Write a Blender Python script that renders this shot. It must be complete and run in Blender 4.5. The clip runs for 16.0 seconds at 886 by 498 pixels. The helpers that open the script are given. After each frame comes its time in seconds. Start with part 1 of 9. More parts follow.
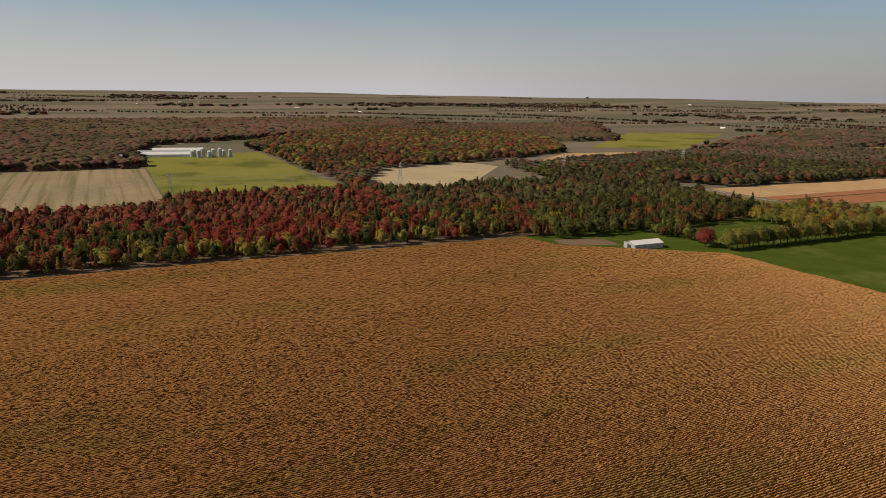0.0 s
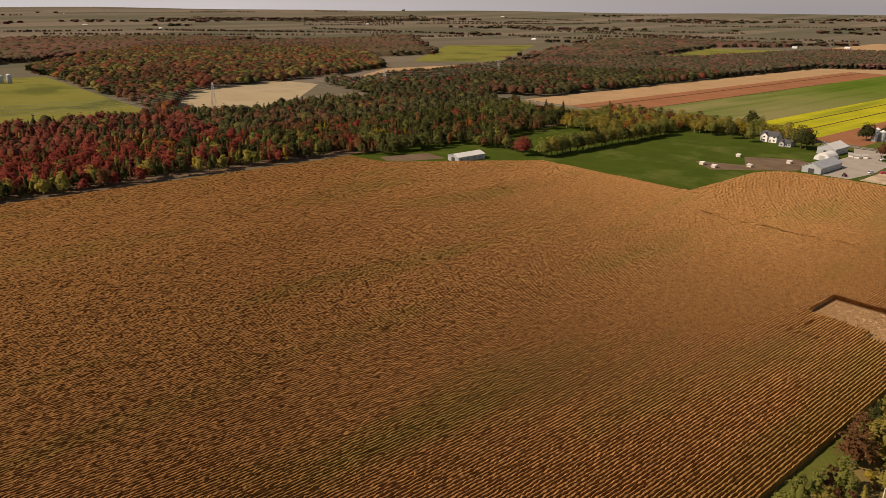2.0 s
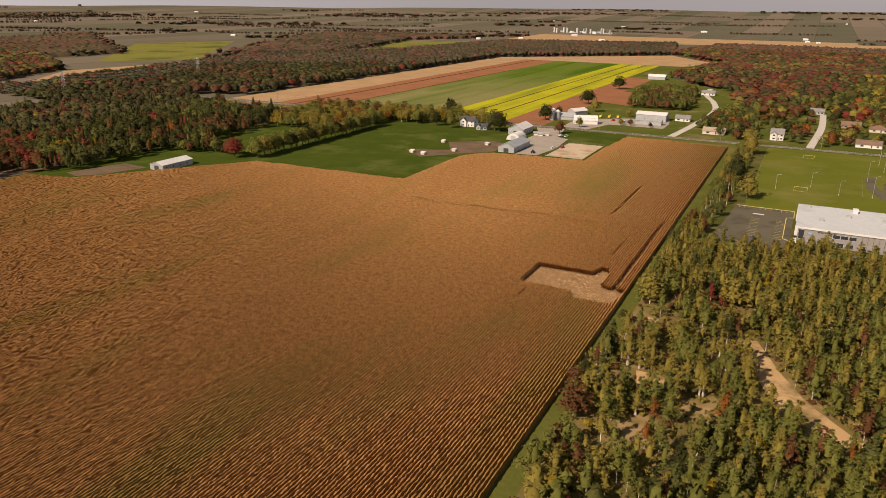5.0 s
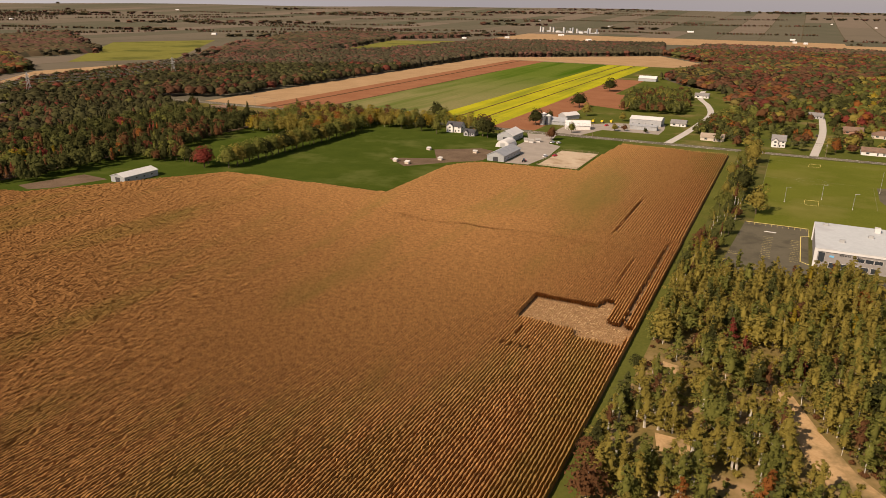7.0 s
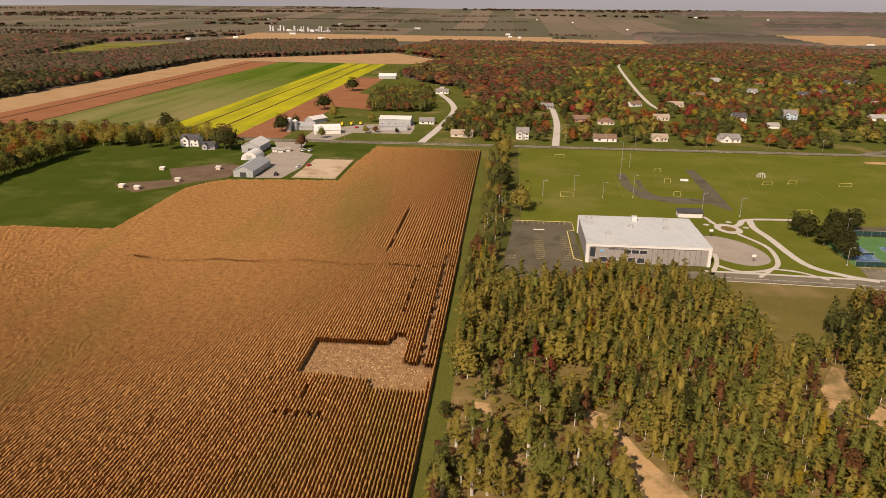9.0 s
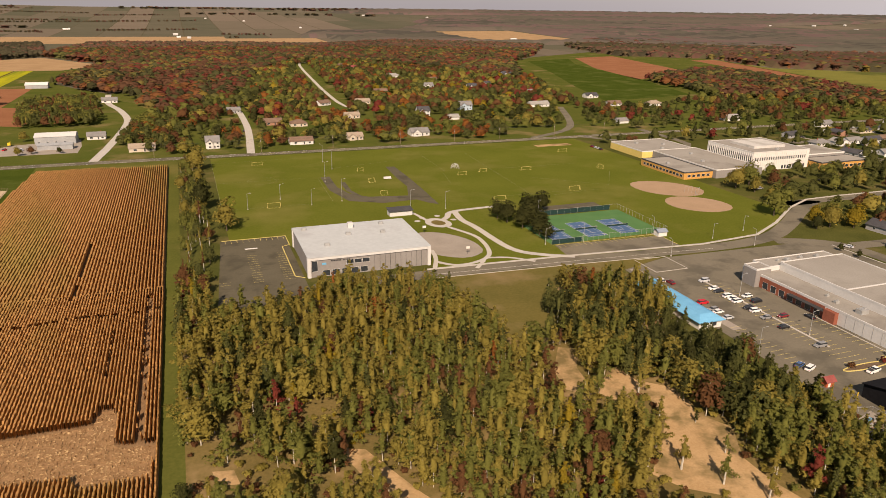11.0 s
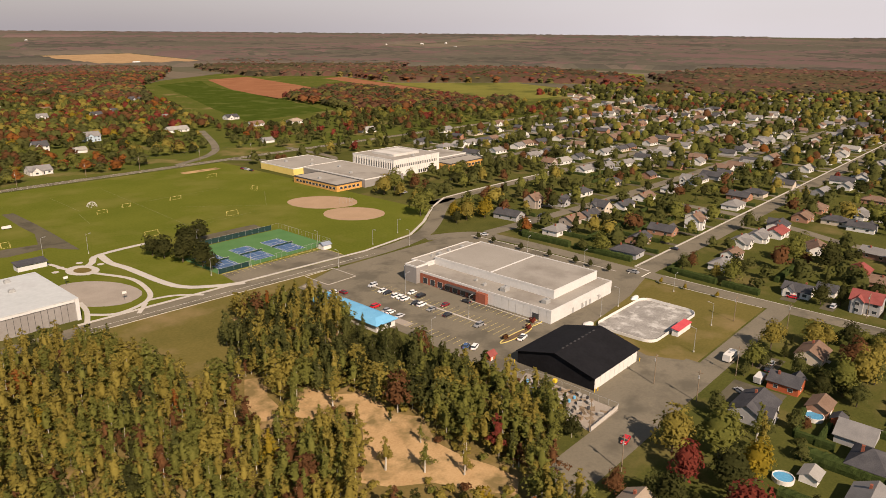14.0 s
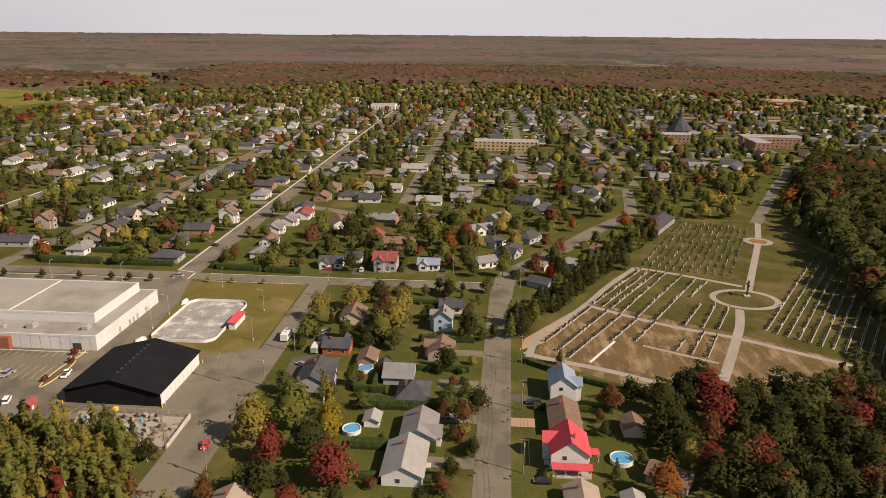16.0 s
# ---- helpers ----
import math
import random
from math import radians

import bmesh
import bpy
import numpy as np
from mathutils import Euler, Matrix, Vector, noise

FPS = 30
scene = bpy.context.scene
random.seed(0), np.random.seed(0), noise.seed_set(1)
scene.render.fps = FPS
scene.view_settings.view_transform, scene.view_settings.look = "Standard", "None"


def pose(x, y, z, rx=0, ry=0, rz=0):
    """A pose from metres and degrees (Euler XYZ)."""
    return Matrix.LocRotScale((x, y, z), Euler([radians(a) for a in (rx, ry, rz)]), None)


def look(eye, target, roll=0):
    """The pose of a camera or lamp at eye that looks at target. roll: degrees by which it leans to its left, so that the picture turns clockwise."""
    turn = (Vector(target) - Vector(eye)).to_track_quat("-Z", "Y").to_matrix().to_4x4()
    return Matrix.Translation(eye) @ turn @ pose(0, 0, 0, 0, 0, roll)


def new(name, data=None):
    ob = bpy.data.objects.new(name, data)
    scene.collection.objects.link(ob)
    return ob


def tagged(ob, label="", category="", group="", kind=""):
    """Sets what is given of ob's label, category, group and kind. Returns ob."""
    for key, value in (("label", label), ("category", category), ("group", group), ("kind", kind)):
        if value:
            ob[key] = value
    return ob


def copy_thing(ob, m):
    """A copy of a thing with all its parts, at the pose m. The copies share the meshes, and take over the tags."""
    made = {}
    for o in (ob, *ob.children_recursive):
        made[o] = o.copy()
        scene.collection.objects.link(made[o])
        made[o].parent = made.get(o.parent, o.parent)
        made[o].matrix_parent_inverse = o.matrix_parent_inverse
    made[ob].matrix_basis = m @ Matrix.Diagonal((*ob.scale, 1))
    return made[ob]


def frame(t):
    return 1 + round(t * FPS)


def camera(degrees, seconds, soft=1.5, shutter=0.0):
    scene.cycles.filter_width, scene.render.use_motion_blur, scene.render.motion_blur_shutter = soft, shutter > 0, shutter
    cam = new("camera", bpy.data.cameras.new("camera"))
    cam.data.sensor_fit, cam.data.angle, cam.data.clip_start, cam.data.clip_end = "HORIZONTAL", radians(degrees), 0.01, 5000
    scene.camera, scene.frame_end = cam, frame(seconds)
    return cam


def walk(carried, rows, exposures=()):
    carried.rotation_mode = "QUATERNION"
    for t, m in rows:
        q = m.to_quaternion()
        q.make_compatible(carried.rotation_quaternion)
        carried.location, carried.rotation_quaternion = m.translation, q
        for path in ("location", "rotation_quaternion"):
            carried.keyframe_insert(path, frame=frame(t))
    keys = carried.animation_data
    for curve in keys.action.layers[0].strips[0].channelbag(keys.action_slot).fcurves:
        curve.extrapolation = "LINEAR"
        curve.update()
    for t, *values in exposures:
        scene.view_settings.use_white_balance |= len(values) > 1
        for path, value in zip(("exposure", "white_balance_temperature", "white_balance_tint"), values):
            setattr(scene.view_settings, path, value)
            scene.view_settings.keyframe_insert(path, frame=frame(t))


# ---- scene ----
cam = camera(64.17, 16.0, 0.85)
PATH = [
    (0, pose(19.49, -39.31, 107.32, 77.44, -0.89, 64.31)),
    (0.5, pose(19.50, -39.30, 107.28, 77.42, -0.76, 64.16)),
    (1, pose(19.49, -39.28, 107.25, 77.41, -0.47, 58.05)),
    (1.5, pose(19.49, -39.27, 107.20, 77.29, -0.31, 53.17)),
    (2, pose(19.55, -39.26, 107.13, 71.07, -0.51, 49.99)),
    (2.5, pose(19.58, -39.24, 107.05, 71.02, -0.65, 43.49)),
    (3, pose(19.63, -39.26, 106.93, 71.08, -0.76, 37.79)),
    (3.5, pose(19.69, -39.26, 106.82, 71.03, -0.93, 34.33)),
    (4, pose(19.55, -38.89, 106.73, 70.94, -0.91, 30.14)),
    (6.5, pose(4.20, -7.95, 106.91, 70.84, -0.48, 26.23)),
    (7, pose(-0.00, 0.00, 106.99, 70.81, -0.68, 26.00)),
    (7.5, pose(-4.96, 8.79, 106.55, 70.91, -0.57, 24.38)),
    (8, pose(-9.79, 18.14, 106.09, 71.03, -0.45, 18.72)),
    (8.5, pose(-13.98, 27.56, 106.02, 71.01, -0.54, 11.47)),
    (9, pose(-17.19, 36.60, 106.23, 70.89, -0.53, 5.25)),
    (9.5, pose(-19.05, 44.10, 106.73, 70.90, -0.50, -5.24)),
    (12, pose(-21.66, 62.40, 106.63, 70.90, -0.55, -25.83)),
    (12.5, pose(-21.68, 62.59, 106.61, 70.78, -0.47, -31.28)),
    (13, pose(-21.72, 62.61, 106.65, 70.72, -0.51, -37.16)),
    (13.5, pose(-21.80, 62.56, 106.71, 70.75, -0.41, -47.37)),
    (14, pose(-21.87, 62.59, 106.66, 72.80, -0.47, -48.08)),
    (14.5, pose(-22.03, 62.59, 106.56, 72.95, -0.47, -59.79)),
    (15, pose(-22.18, 62.59, 106.44, 72.97, -0.40, -66.41)),
    (15.5, pose(-22.35, 62.67, 106.38, 72.98, -0.41, -75.66)),
    (16, pose(-22.49, 62.77, 106.33, 72.93, -0.51, -85.71)),
]
walk(cam, PATH, [(0, 0.12, 6550, 12), (1.3, 0.14, 6600, 13), (2.2, 0.2, 7000, 18), (4, 0.27, 7000, 19), (7, 0.32, 7000, 20), (12, 0.36, 7050, 20), (14, 0.4, 6850, 19), (16, 0.38, 6650, 18)])

# ---- light ----
SUN_DIR = Vector((-0.385, -0.923, 0.0)).normalized()      # towards the sun, on the ground
SUN_UP = radians(38.5)
world = bpy.data.worlds.new("sky")
scene.world = world
world.use_nodes = True
wn = world.node_tree.nodes
sky = wn.new("ShaderNodeTexSky")
sky.sky_type = "NISHITA"
sky.sun_disc = False
sky.sun_elevation = SUN_UP
sky.sun_rotation = math.atan2(SUN_DIR.x, SUN_DIR.y)
sky.altitude, sky.air_density, sky.dust_density, sky.ozone_density = 100, 1.2, 0.6, 2.0
wn["Background"].inputs["Strength"].default_value = 0.056
# a thin veil of cloud lies over the sky, thicker in the south-east
veil = wn.new("ShaderNodeMix")
veil.data_type = "RGBA"
veil.inputs[7].default_value = (10.8, 10.8, 11.4, 1)
way = wn.new("ShaderNodeTexCoord")
cloud = wn.new("ShaderNodeTexNoise")
cloud.inputs["Scale"].default_value, cloud.inputs["Detail"].default_value = 2.2, 5
flat = wn.new("ShaderNodeMapping")
flat.inputs["Scale"].default_value = (1, 1, 5)
side = wn.new("ShaderNodeSeparateXYZ")
thick = wn.new("ShaderNodeMath")
thick.operation = "MULTIPLY_ADD"
thick.inputs[1].default_value = 0.42
amount = wn.new("ShaderNodeMath")
amount.operation = "ADD"
amount.use_clamp = True
amount.inputs[1].default_value = 0.06
wl = world.node_tree.links
wl.new(way.outputs["Generated"], flat.inputs[0])
wl.new(flat.outputs[0], cloud.inputs["Vector"])
wl.new(way.outputs["Generated"], side.inputs[0])
wl.new(side.outputs["X"], thick.inputs[0])
soft = wn.new("ShaderNodeMapRange")
for i, q in enumerate((0.3, 0.75, 0.0, 0.32)):
    soft.inputs[1 + i].default_value = q
wl.new(cloud.outputs[0], soft.inputs[0])
wl.new(soft.outputs[0], thick.inputs[2])
wl.new(thick.outputs[0], amount.inputs[0])
wl.new(amount.outputs[0], veil.inputs[0])
# the sky deepens to blue with height, most in the west
deep = wn.new("ShaderNodeMix")
deep.data_type = "RGBA"
deep.inputs[7].default_value = (4.6, 6.9, 9.4, 1)
high, west, both = wn.new("ShaderNodeMapRange"), wn.new("ShaderNodeMapRange"), wn.new("ShaderNodeMath")
for i, q in enumerate((0.0, 0.22, 0.0, 0.75)):
    high.inputs[1 + i].default_value = q
for i, q in enumerate((0.5, -0.7, 0.1, 1.0)):
    west.inputs[1 + i].default_value = q
both.operation = "MULTIPLY"
wl.new(side.outputs["Z"], high.inputs[0])
wl.new(side.outputs["X"], west.inputs[0])
wl.new(high.outputs[0], both.inputs[0])
wl.new(west.outputs[0], both.inputs[1])
wl.new(both.outputs[0], deep.inputs[0])
wl.new(sky.outputs[0], deep.inputs[6])
wl.new(deep.outputs[2], veil.inputs[6])
haze = wn.new("ShaderNodeMix")
haze.data_type = "RGBA"
north, smoke = wn.new("ShaderNodeMapRange"), wn.new("ShaderNodeMix")      # thicker, greyer haze over the northern plain
smoke.data_type = "RGBA"
smoke.inputs[6].default_value, smoke.inputs[7].default_value = (9.3, 9.3, 9.7, 1), (4.9, 4.8, 5.2, 1)
for i, q in enumerate((0.4, 0.92, 0.0, 1.0)):
    north.inputs[1 + i].default_value = q
wl.new(side.outputs["Y"], north.inputs[0])
wl.new(north.outputs[0], smoke.inputs[0])
wl.new(smoke.outputs[2], haze.inputs[7])
low = wn.new("ShaderNodeMapRange")
for i, q in enumerate((0.0, 0.12, 0.85, 0.0)):
    low.inputs[1 + i].default_value = q
wl.new(side.outputs["Z"], low.inputs[0])
wl.new(low.outputs[0], haze.inputs[0])
wl.new(veil.outputs[2], haze.inputs[6])
zenith, dim = wn.new("ShaderNodeMapRange"), wn.new("ShaderNodeMix")       # a clear sky darkens towards the zenith
dim.data_type, dim.blend_type = "RGBA", "MULTIPLY"
dim.inputs[0].default_value = 1.0
for i, q in enumerate((0.22, 0.9, 1.0, 0.42)):
    zenith.inputs[1 + i].default_value = q
wl.new(side.outputs["Z"], zenith.inputs[0])
wl.new(haze.outputs[2], dim.inputs[6])
wl.new(zenith.outputs[0], dim.inputs[7])
wl.new(dim.outputs[2], wn["Background"].inputs["Color"])
sun_data = bpy.data.lights.new("sun", "SUN")
sun_data.energy, sun_data.angle, sun_data.color = 5.6, radians(0.6), (1.0, 0.86, 0.68)
sun = new("sun", sun_data)
to_sun = Vector((SUN_DIR.x * math.cos(SUN_UP), SUN_DIR.y * math.cos(SUN_UP), math.sin(SUN_UP)))
sun.matrix_world = look(to_sun * 300, (0, 0, 0))

from mathutils.geometry import tessellate_polygon

RNG = np.random.default_rng(7)


# ---- materials ----
def surface(name, dark, light, scale=0.3, fine=4.0, rough=0.85, bump=0.0, metal=0.0, random_tint=0.0, island=0.0, spot=None, spot_scale=0.02, spot_at=(0.5, 0.62), spec=0.0, parcels=None, thin=0.0, stretch=None, along=None):
    """Two colours mixed by noise at two scales; spot: a third colour in large patches; random_tint and island: brightness from piece to piece; thin: light through leaves; stretch: scale of the spots along x, y; along: a direction and a tint that comes in along it."""
    m = bpy.data.materials.new(name)
    m.use_nodes = True
    nt = m.node_tree
    n, l = nt.nodes, nt.links
    b = n["Principled BSDF"]
    geo = n.new("ShaderNodeNewGeometry")

    def wave(sc, detail, rough_noise=0.6):
        t = n.new("ShaderNodeTexNoise")
        t.inputs["Scale"].default_value, t.inputs["Detail"].default_value, t.inputs["Roughness"].default_value = sc, detail, rough_noise
        l.new(geo.outputs["Position"], t.inputs["Vector"])
        return t

    def mix(f, a, c, kind="MIX"):
        k = n.new("ShaderNodeMix")
        k.data_type, k.blend_type = "RGBA", kind
        for socket, v in ((k.inputs[0], f), (k.inputs[6], a), (k.inputs[7], c)):
            if isinstance(v, (int, float)):
                socket.default_value = v
            elif isinstance(v, tuple):
                socket.default_value = (*v, 1)
            else:
                l.new(v, socket)
        return k.outputs[2]

    def ramp(v, lo, hi, a=0.0, c=1.0):
        k = n.new("ShaderNodeMapRange")
        for i, q in enumerate((lo, hi, a, c)):
            k.inputs[1 + i].default_value = q
        l.new(v, k.inputs[0])
        return k.outputs[0]

    big, small = wave(scale, 3), wave(fine, 4)
    col = mix(ramp(big.outputs[0], 0.35, 0.65), dark, light)
    col = mix(0.55, col, mix(ramp(small.outputs[0], 0.3, 0.7), dark, light))
    if spot:
        blot = wave(spot_scale, 4)
        if stretch:
            sm = n.new("ShaderNodeMapping")
            sm.inputs["Scale"].default_value = (*stretch, 1)
            sm.inputs["Rotation"].default_value = (0, 0, 0.1)
            l.new(geo.outputs["Position"], sm.inputs[0])
            l.new(sm.outputs[0], blot.inputs["Vector"])
        col = mix(ramp(blot.outputs[0], *spot_at), col, spot)
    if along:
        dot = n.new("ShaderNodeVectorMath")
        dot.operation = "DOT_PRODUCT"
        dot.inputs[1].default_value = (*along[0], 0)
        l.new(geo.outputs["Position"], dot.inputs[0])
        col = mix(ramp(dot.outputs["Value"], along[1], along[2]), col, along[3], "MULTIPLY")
    if parcels:     # long strips of farmland
        br = n.new("ShaderNodeTexBrick")
        br.offset, br.squash = 0.37, 1.0
        for key, v in (("Scale", 1.0), ("Brick Width", 900.0), ("Row Height", 130.0), ("Mortar Size", 2.0)):
            br.inputs[key].default_value = v
        br.inputs["Color1"].default_value, br.inputs["Color2"].default_value, br.inputs["Mortar"].default_value = (*parcels[0], 1), (*parcels[1], 1), (*dark, 1)
        turned = n.new("ShaderNodeVectorRotate")
        turned.inputs["Angle"].default_value = 1.5708
        l.new(geo.outputs["Position"], turned.inputs["Vector"])
        l.new(turned.outputs[0], br.inputs["Vector"])
        col = mix(0.7, col, br.outputs["Color"])
    if random_tint or island:
        if random_tint:
            oi = n.new("ShaderNodeObjectInfo")
            col = mix(1.0, col, ramp(oi.outputs["Random"], 0, 1, 1 - random_tint, 1 + random_tint), "MULTIPLY")
        if island:
            col = mix(1.0, col, ramp(geo.outputs["Random Per Island"], 0, 1, 1 - island, 1 + island), "MULTIPLY")
    l.new(col, b.inputs["Base Color"])
    b.inputs["Roughness"].default_value, b.inputs["Metallic"].default_value = rough, metal
    b.inputs["Specular IOR Level"].default_value = spec
    if bump:
        bp = n.new("ShaderNodeBump")
        bp.inputs["Strength"].default_value, bp.inputs["Distance"].default_value = 0.6, bump
        l.new(small.outputs[0], bp.inputs["Height"])
        l.new(bp.outputs[0], b.inputs["Normal"])
    if thin:
        tr, ms = n.new("ShaderNodeBsdfTranslucent"), n.new("ShaderNodeMixShader")
        l.new(col, tr.inputs["Color"])
        ms.inputs[0].default_value = thin
        l.new(b.outputs[0], ms.inputs[1])
        l.new(tr.outputs[0], ms.inputs[2])
        l.new(ms.outputs[0], n["Material Output"].inputs["Surface"])
    return m


M = {}
M["grass"] = surface("grass", (0.06, 0.07, 0.014), (0.11, 0.11, 0.026), 0.03, 0.8, spot=(0.15, 0.125, 0.04), spot_scale=0.012, spot_at=(0.55, 0.75))
M["cem_grass"] = surface("cem_grass", (0.046, 0.047, 0.013), (0.094, 0.086, 0.028), 0.08, 0.8, spot=(0.13, 0.095, 0.045), spot_scale=0.04, spot_at=(0.48, 0.72))
M["lawn"] = surface("lawn", (0.045, 0.052, 0.013), (0.09, 0.088, 0.024), 0.05, 1.2, spot=(0.14, 0.11, 0.045), spot_scale=0.04, spot_at=(0.52, 0.78))
M["meadow"] = surface("meadow", (0.034, 0.052, 0.008), (0.056, 0.074, 0.012), 0.05, 1.5, spot=(0.09, 0.1, 0.026), spot_scale=0.025, spot_at=(0.52, 0.75))
M["pitch"] = surface("pitch", (0.075, 0.09, 0.012), (0.115, 0.122, 0.02), 0.02, 0.8, spot=(0.15, 0.135, 0.036), spot_scale=0.018, spot_at=(0.5, 0.75))
M["dry_grass"] = surface("dry_grass", (0.1, 0.08, 0.026), (0.18, 0.13, 0.05), 0.06, 1.0, spot=(0.3, 0.2, 0.1), spot_scale=0.05, spot_at=(0.5, 0.7))
M["far_land"] = surface("far_land", (0.075, 0.066, 0.04), (0.15, 0.12, 0.082), 0.004, 0.03, parcels=((0.165, 0.13, 0.1), (0.07, 0.076, 0.05)))
M["yellow_crop"] = surface("yellow_crop", (0.25, 0.245, 0.014), (0.38, 0.345, 0.02), 0.02, 0.4, spot=(0.15, 0.17, 0.02), spot_scale=0.06, spot_at=(0.45, 0.7), stretch=(1, 0.06))
M["pale_crop"] = surface("pale_crop", (0.135, 0.135, 0.045), (0.21, 0.18, 0.08), 0.008, 0.3, spot=(0.09, 0.115, 0.026), spot_scale=0.02, stretch=(1, 0.08), along=((0, 1), 720, 1100, (0.52, 0.78, 0.3)))
M["stubble"] = surface("stubble", (0.26, 0.165, 0.085), (0.36, 0.24, 0.13), 0.03, 0.6)
M["plough"] = surface("plough", (0.19, 0.08, 0.04), (0.27, 0.125, 0.065), 0.03, 0.5)
M["cut_hay"] = surface("cut_hay", (0.125, 0.12, 0.028), (0.175, 0.165, 0.042), 0.02, 0.4, spot=(0.085, 0.09, 0.024), spot_scale=0.01)
M["tan_field"] = surface("tan_field", (0.25, 0.2, 0.12), (0.34, 0.27, 0.17), 0.02, 0.4)
M["drilled"] = surface("drilled", (0.16, 0.125, 0.075), (0.25, 0.195, 0.12), 0.012, 0.5, spot=(0.13, 0.11, 0.055), spot_scale=0.12, spot_at=(0.48, 0.62), stretch=(0.02, 1))
M["dry_meadow"] = surface("dry_meadow", (0.088, 0.08, 0.022), (0.145, 0.115, 0.036), 0.04, 0.9, spot=(0.2, 0.145, 0.07), spot_scale=0.03, spot_at=(0.5, 0.68))
M["sand"] = surface("sand", (0.33, 0.21, 0.1), (0.46, 0.31, 0.16), 0.1, 1.5, spot=(0.17, 0.125, 0.055), spot_scale=0.09, spot_at=(0.46, 0.62))
M["pale_sand"] = surface("pale_sand", (0.36, 0.28, 0.19), (0.45, 0.36, 0.25), 0.1, 1.2, spot=(0.3, 0.22, 0.14), spot_scale=0.06)
M["ball_sand"] = surface("ball_sand", (0.29, 0.2, 0.125), (0.35, 0.24, 0.155), 0.1, 1.2)
M["asphalt"] = surface("asphalt", (0.135, 0.119, 0.089), (0.18, 0.158, 0.118), 0.05, 1.2, spot=(0.108, 0.097, 0.074), spot_scale=0.06)
M["new_asphalt"] = surface("new_asphalt", (0.085, 0.076, 0.052), (0.118, 0.104, 0.073), 0.05, 1.2, spot=(0.074, 0.066, 0.047), spot_scale=0.08)
M["concrete"] = surface("concrete", (0.36, 0.33, 0.29), (0.46, 0.43, 0.38), 0.2, 2.0)
M["gravel"] = surface("gravel", (0.23, 0.2, 0.165), (0.32, 0.28, 0.235), 0.1, 2.0)
M["earth"] = surface("earth", (0.08, 0.055, 0.035), (0.17, 0.12, 0.08), 0.08, 1.0)
# shade put into the colour: the tint darkens the maize towards the south-west
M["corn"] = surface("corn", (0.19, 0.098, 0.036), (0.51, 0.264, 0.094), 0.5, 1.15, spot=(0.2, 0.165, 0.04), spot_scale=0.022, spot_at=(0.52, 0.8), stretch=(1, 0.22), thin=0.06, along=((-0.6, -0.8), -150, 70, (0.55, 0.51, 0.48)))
M["corn_cut"] = surface("corn_cut", (0.16, 0.09, 0.042), (0.33, 0.2, 0.1), 0.5, 1.5)
M["corn_floor"] = surface("corn_floor", (0.13, 0.078, 0.04), (0.27, 0.17, 0.09), 0.2, 1.6)
M["straw"] = surface("straw", (0.24, 0.155, 0.075), (0.42, 0.29, 0.15), 0.3, 2.0)
M["tramline"] = surface("tramline", (0.06, 0.035, 0.018), (0.11, 0.06, 0.03), 0.05, 0.6)
M["farm_lawn"] = surface("farm_lawn", (0.05, 0.07, 0.012), (0.1, 0.1, 0.024), 0.03, 0.8, spot=(0.17, 0.13, 0.055), spot_scale=0.02, spot_at=(0.55, 0.7))
M["paint_line"] = surface("paint_line", (0.6, 0.58, 0.5), (0.75, 0.73, 0.66), 0.3, 3.0)
M["worn_line"] = surface("worn_line", (0.1, 0.105, 0.03), (0.26, 0.25, 0.15), 0.12, 2.0)
M["yellow_line"] = surface("yellow_line", (0.5, 0.4, 0.12), (0.6, 0.5, 0.2), 0.3, 3.0)

LEAF = {
    "green": ((0.12, 0.126, 0.03), (0.205, 0.202, 0.05)),
    "olive": ((0.195, 0.16, 0.036), (0.315, 0.255, 0.06)),
    "yellow": ((0.2, 0.15, 0.018), (0.34, 0.245, 0.03)),
    "orange": ((0.2, 0.078, 0.022), (0.31, 0.118, 0.032)),
    "red": ((0.16, 0.038, 0.028), (0.26, 0.062, 0.04)),
    "rust": ((0.11, 0.054, 0.025), (0.182, 0.087, 0.038)),
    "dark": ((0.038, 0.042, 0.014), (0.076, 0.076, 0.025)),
    "deep": ((0.07, 0.076, 0.023), (0.128, 0.13, 0.041)),
}
# foliage of distant woods, with the haze of distance put into the colours
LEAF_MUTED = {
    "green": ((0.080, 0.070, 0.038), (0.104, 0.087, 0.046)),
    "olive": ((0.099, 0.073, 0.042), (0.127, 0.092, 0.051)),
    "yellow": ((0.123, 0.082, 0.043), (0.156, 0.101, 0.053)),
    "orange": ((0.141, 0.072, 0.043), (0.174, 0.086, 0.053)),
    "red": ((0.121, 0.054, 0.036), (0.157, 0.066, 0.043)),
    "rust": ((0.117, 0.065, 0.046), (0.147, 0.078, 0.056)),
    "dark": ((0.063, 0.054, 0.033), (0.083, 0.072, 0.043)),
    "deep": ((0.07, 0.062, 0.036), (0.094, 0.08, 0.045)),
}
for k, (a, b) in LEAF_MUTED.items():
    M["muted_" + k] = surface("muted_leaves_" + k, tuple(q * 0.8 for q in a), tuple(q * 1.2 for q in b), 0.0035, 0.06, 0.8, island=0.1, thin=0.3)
for k, pair in LEAF_MUTED.items():       # farthest forest: more haze put into the colours, lighter and greyer
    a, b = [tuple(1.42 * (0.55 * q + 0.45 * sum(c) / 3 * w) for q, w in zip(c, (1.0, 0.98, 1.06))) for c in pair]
    M["hazed_" + k] = surface("hazed_leaves_" + k, a, b, 0.0035, 0.06, 0.8, island=0.1, thin=0.3)
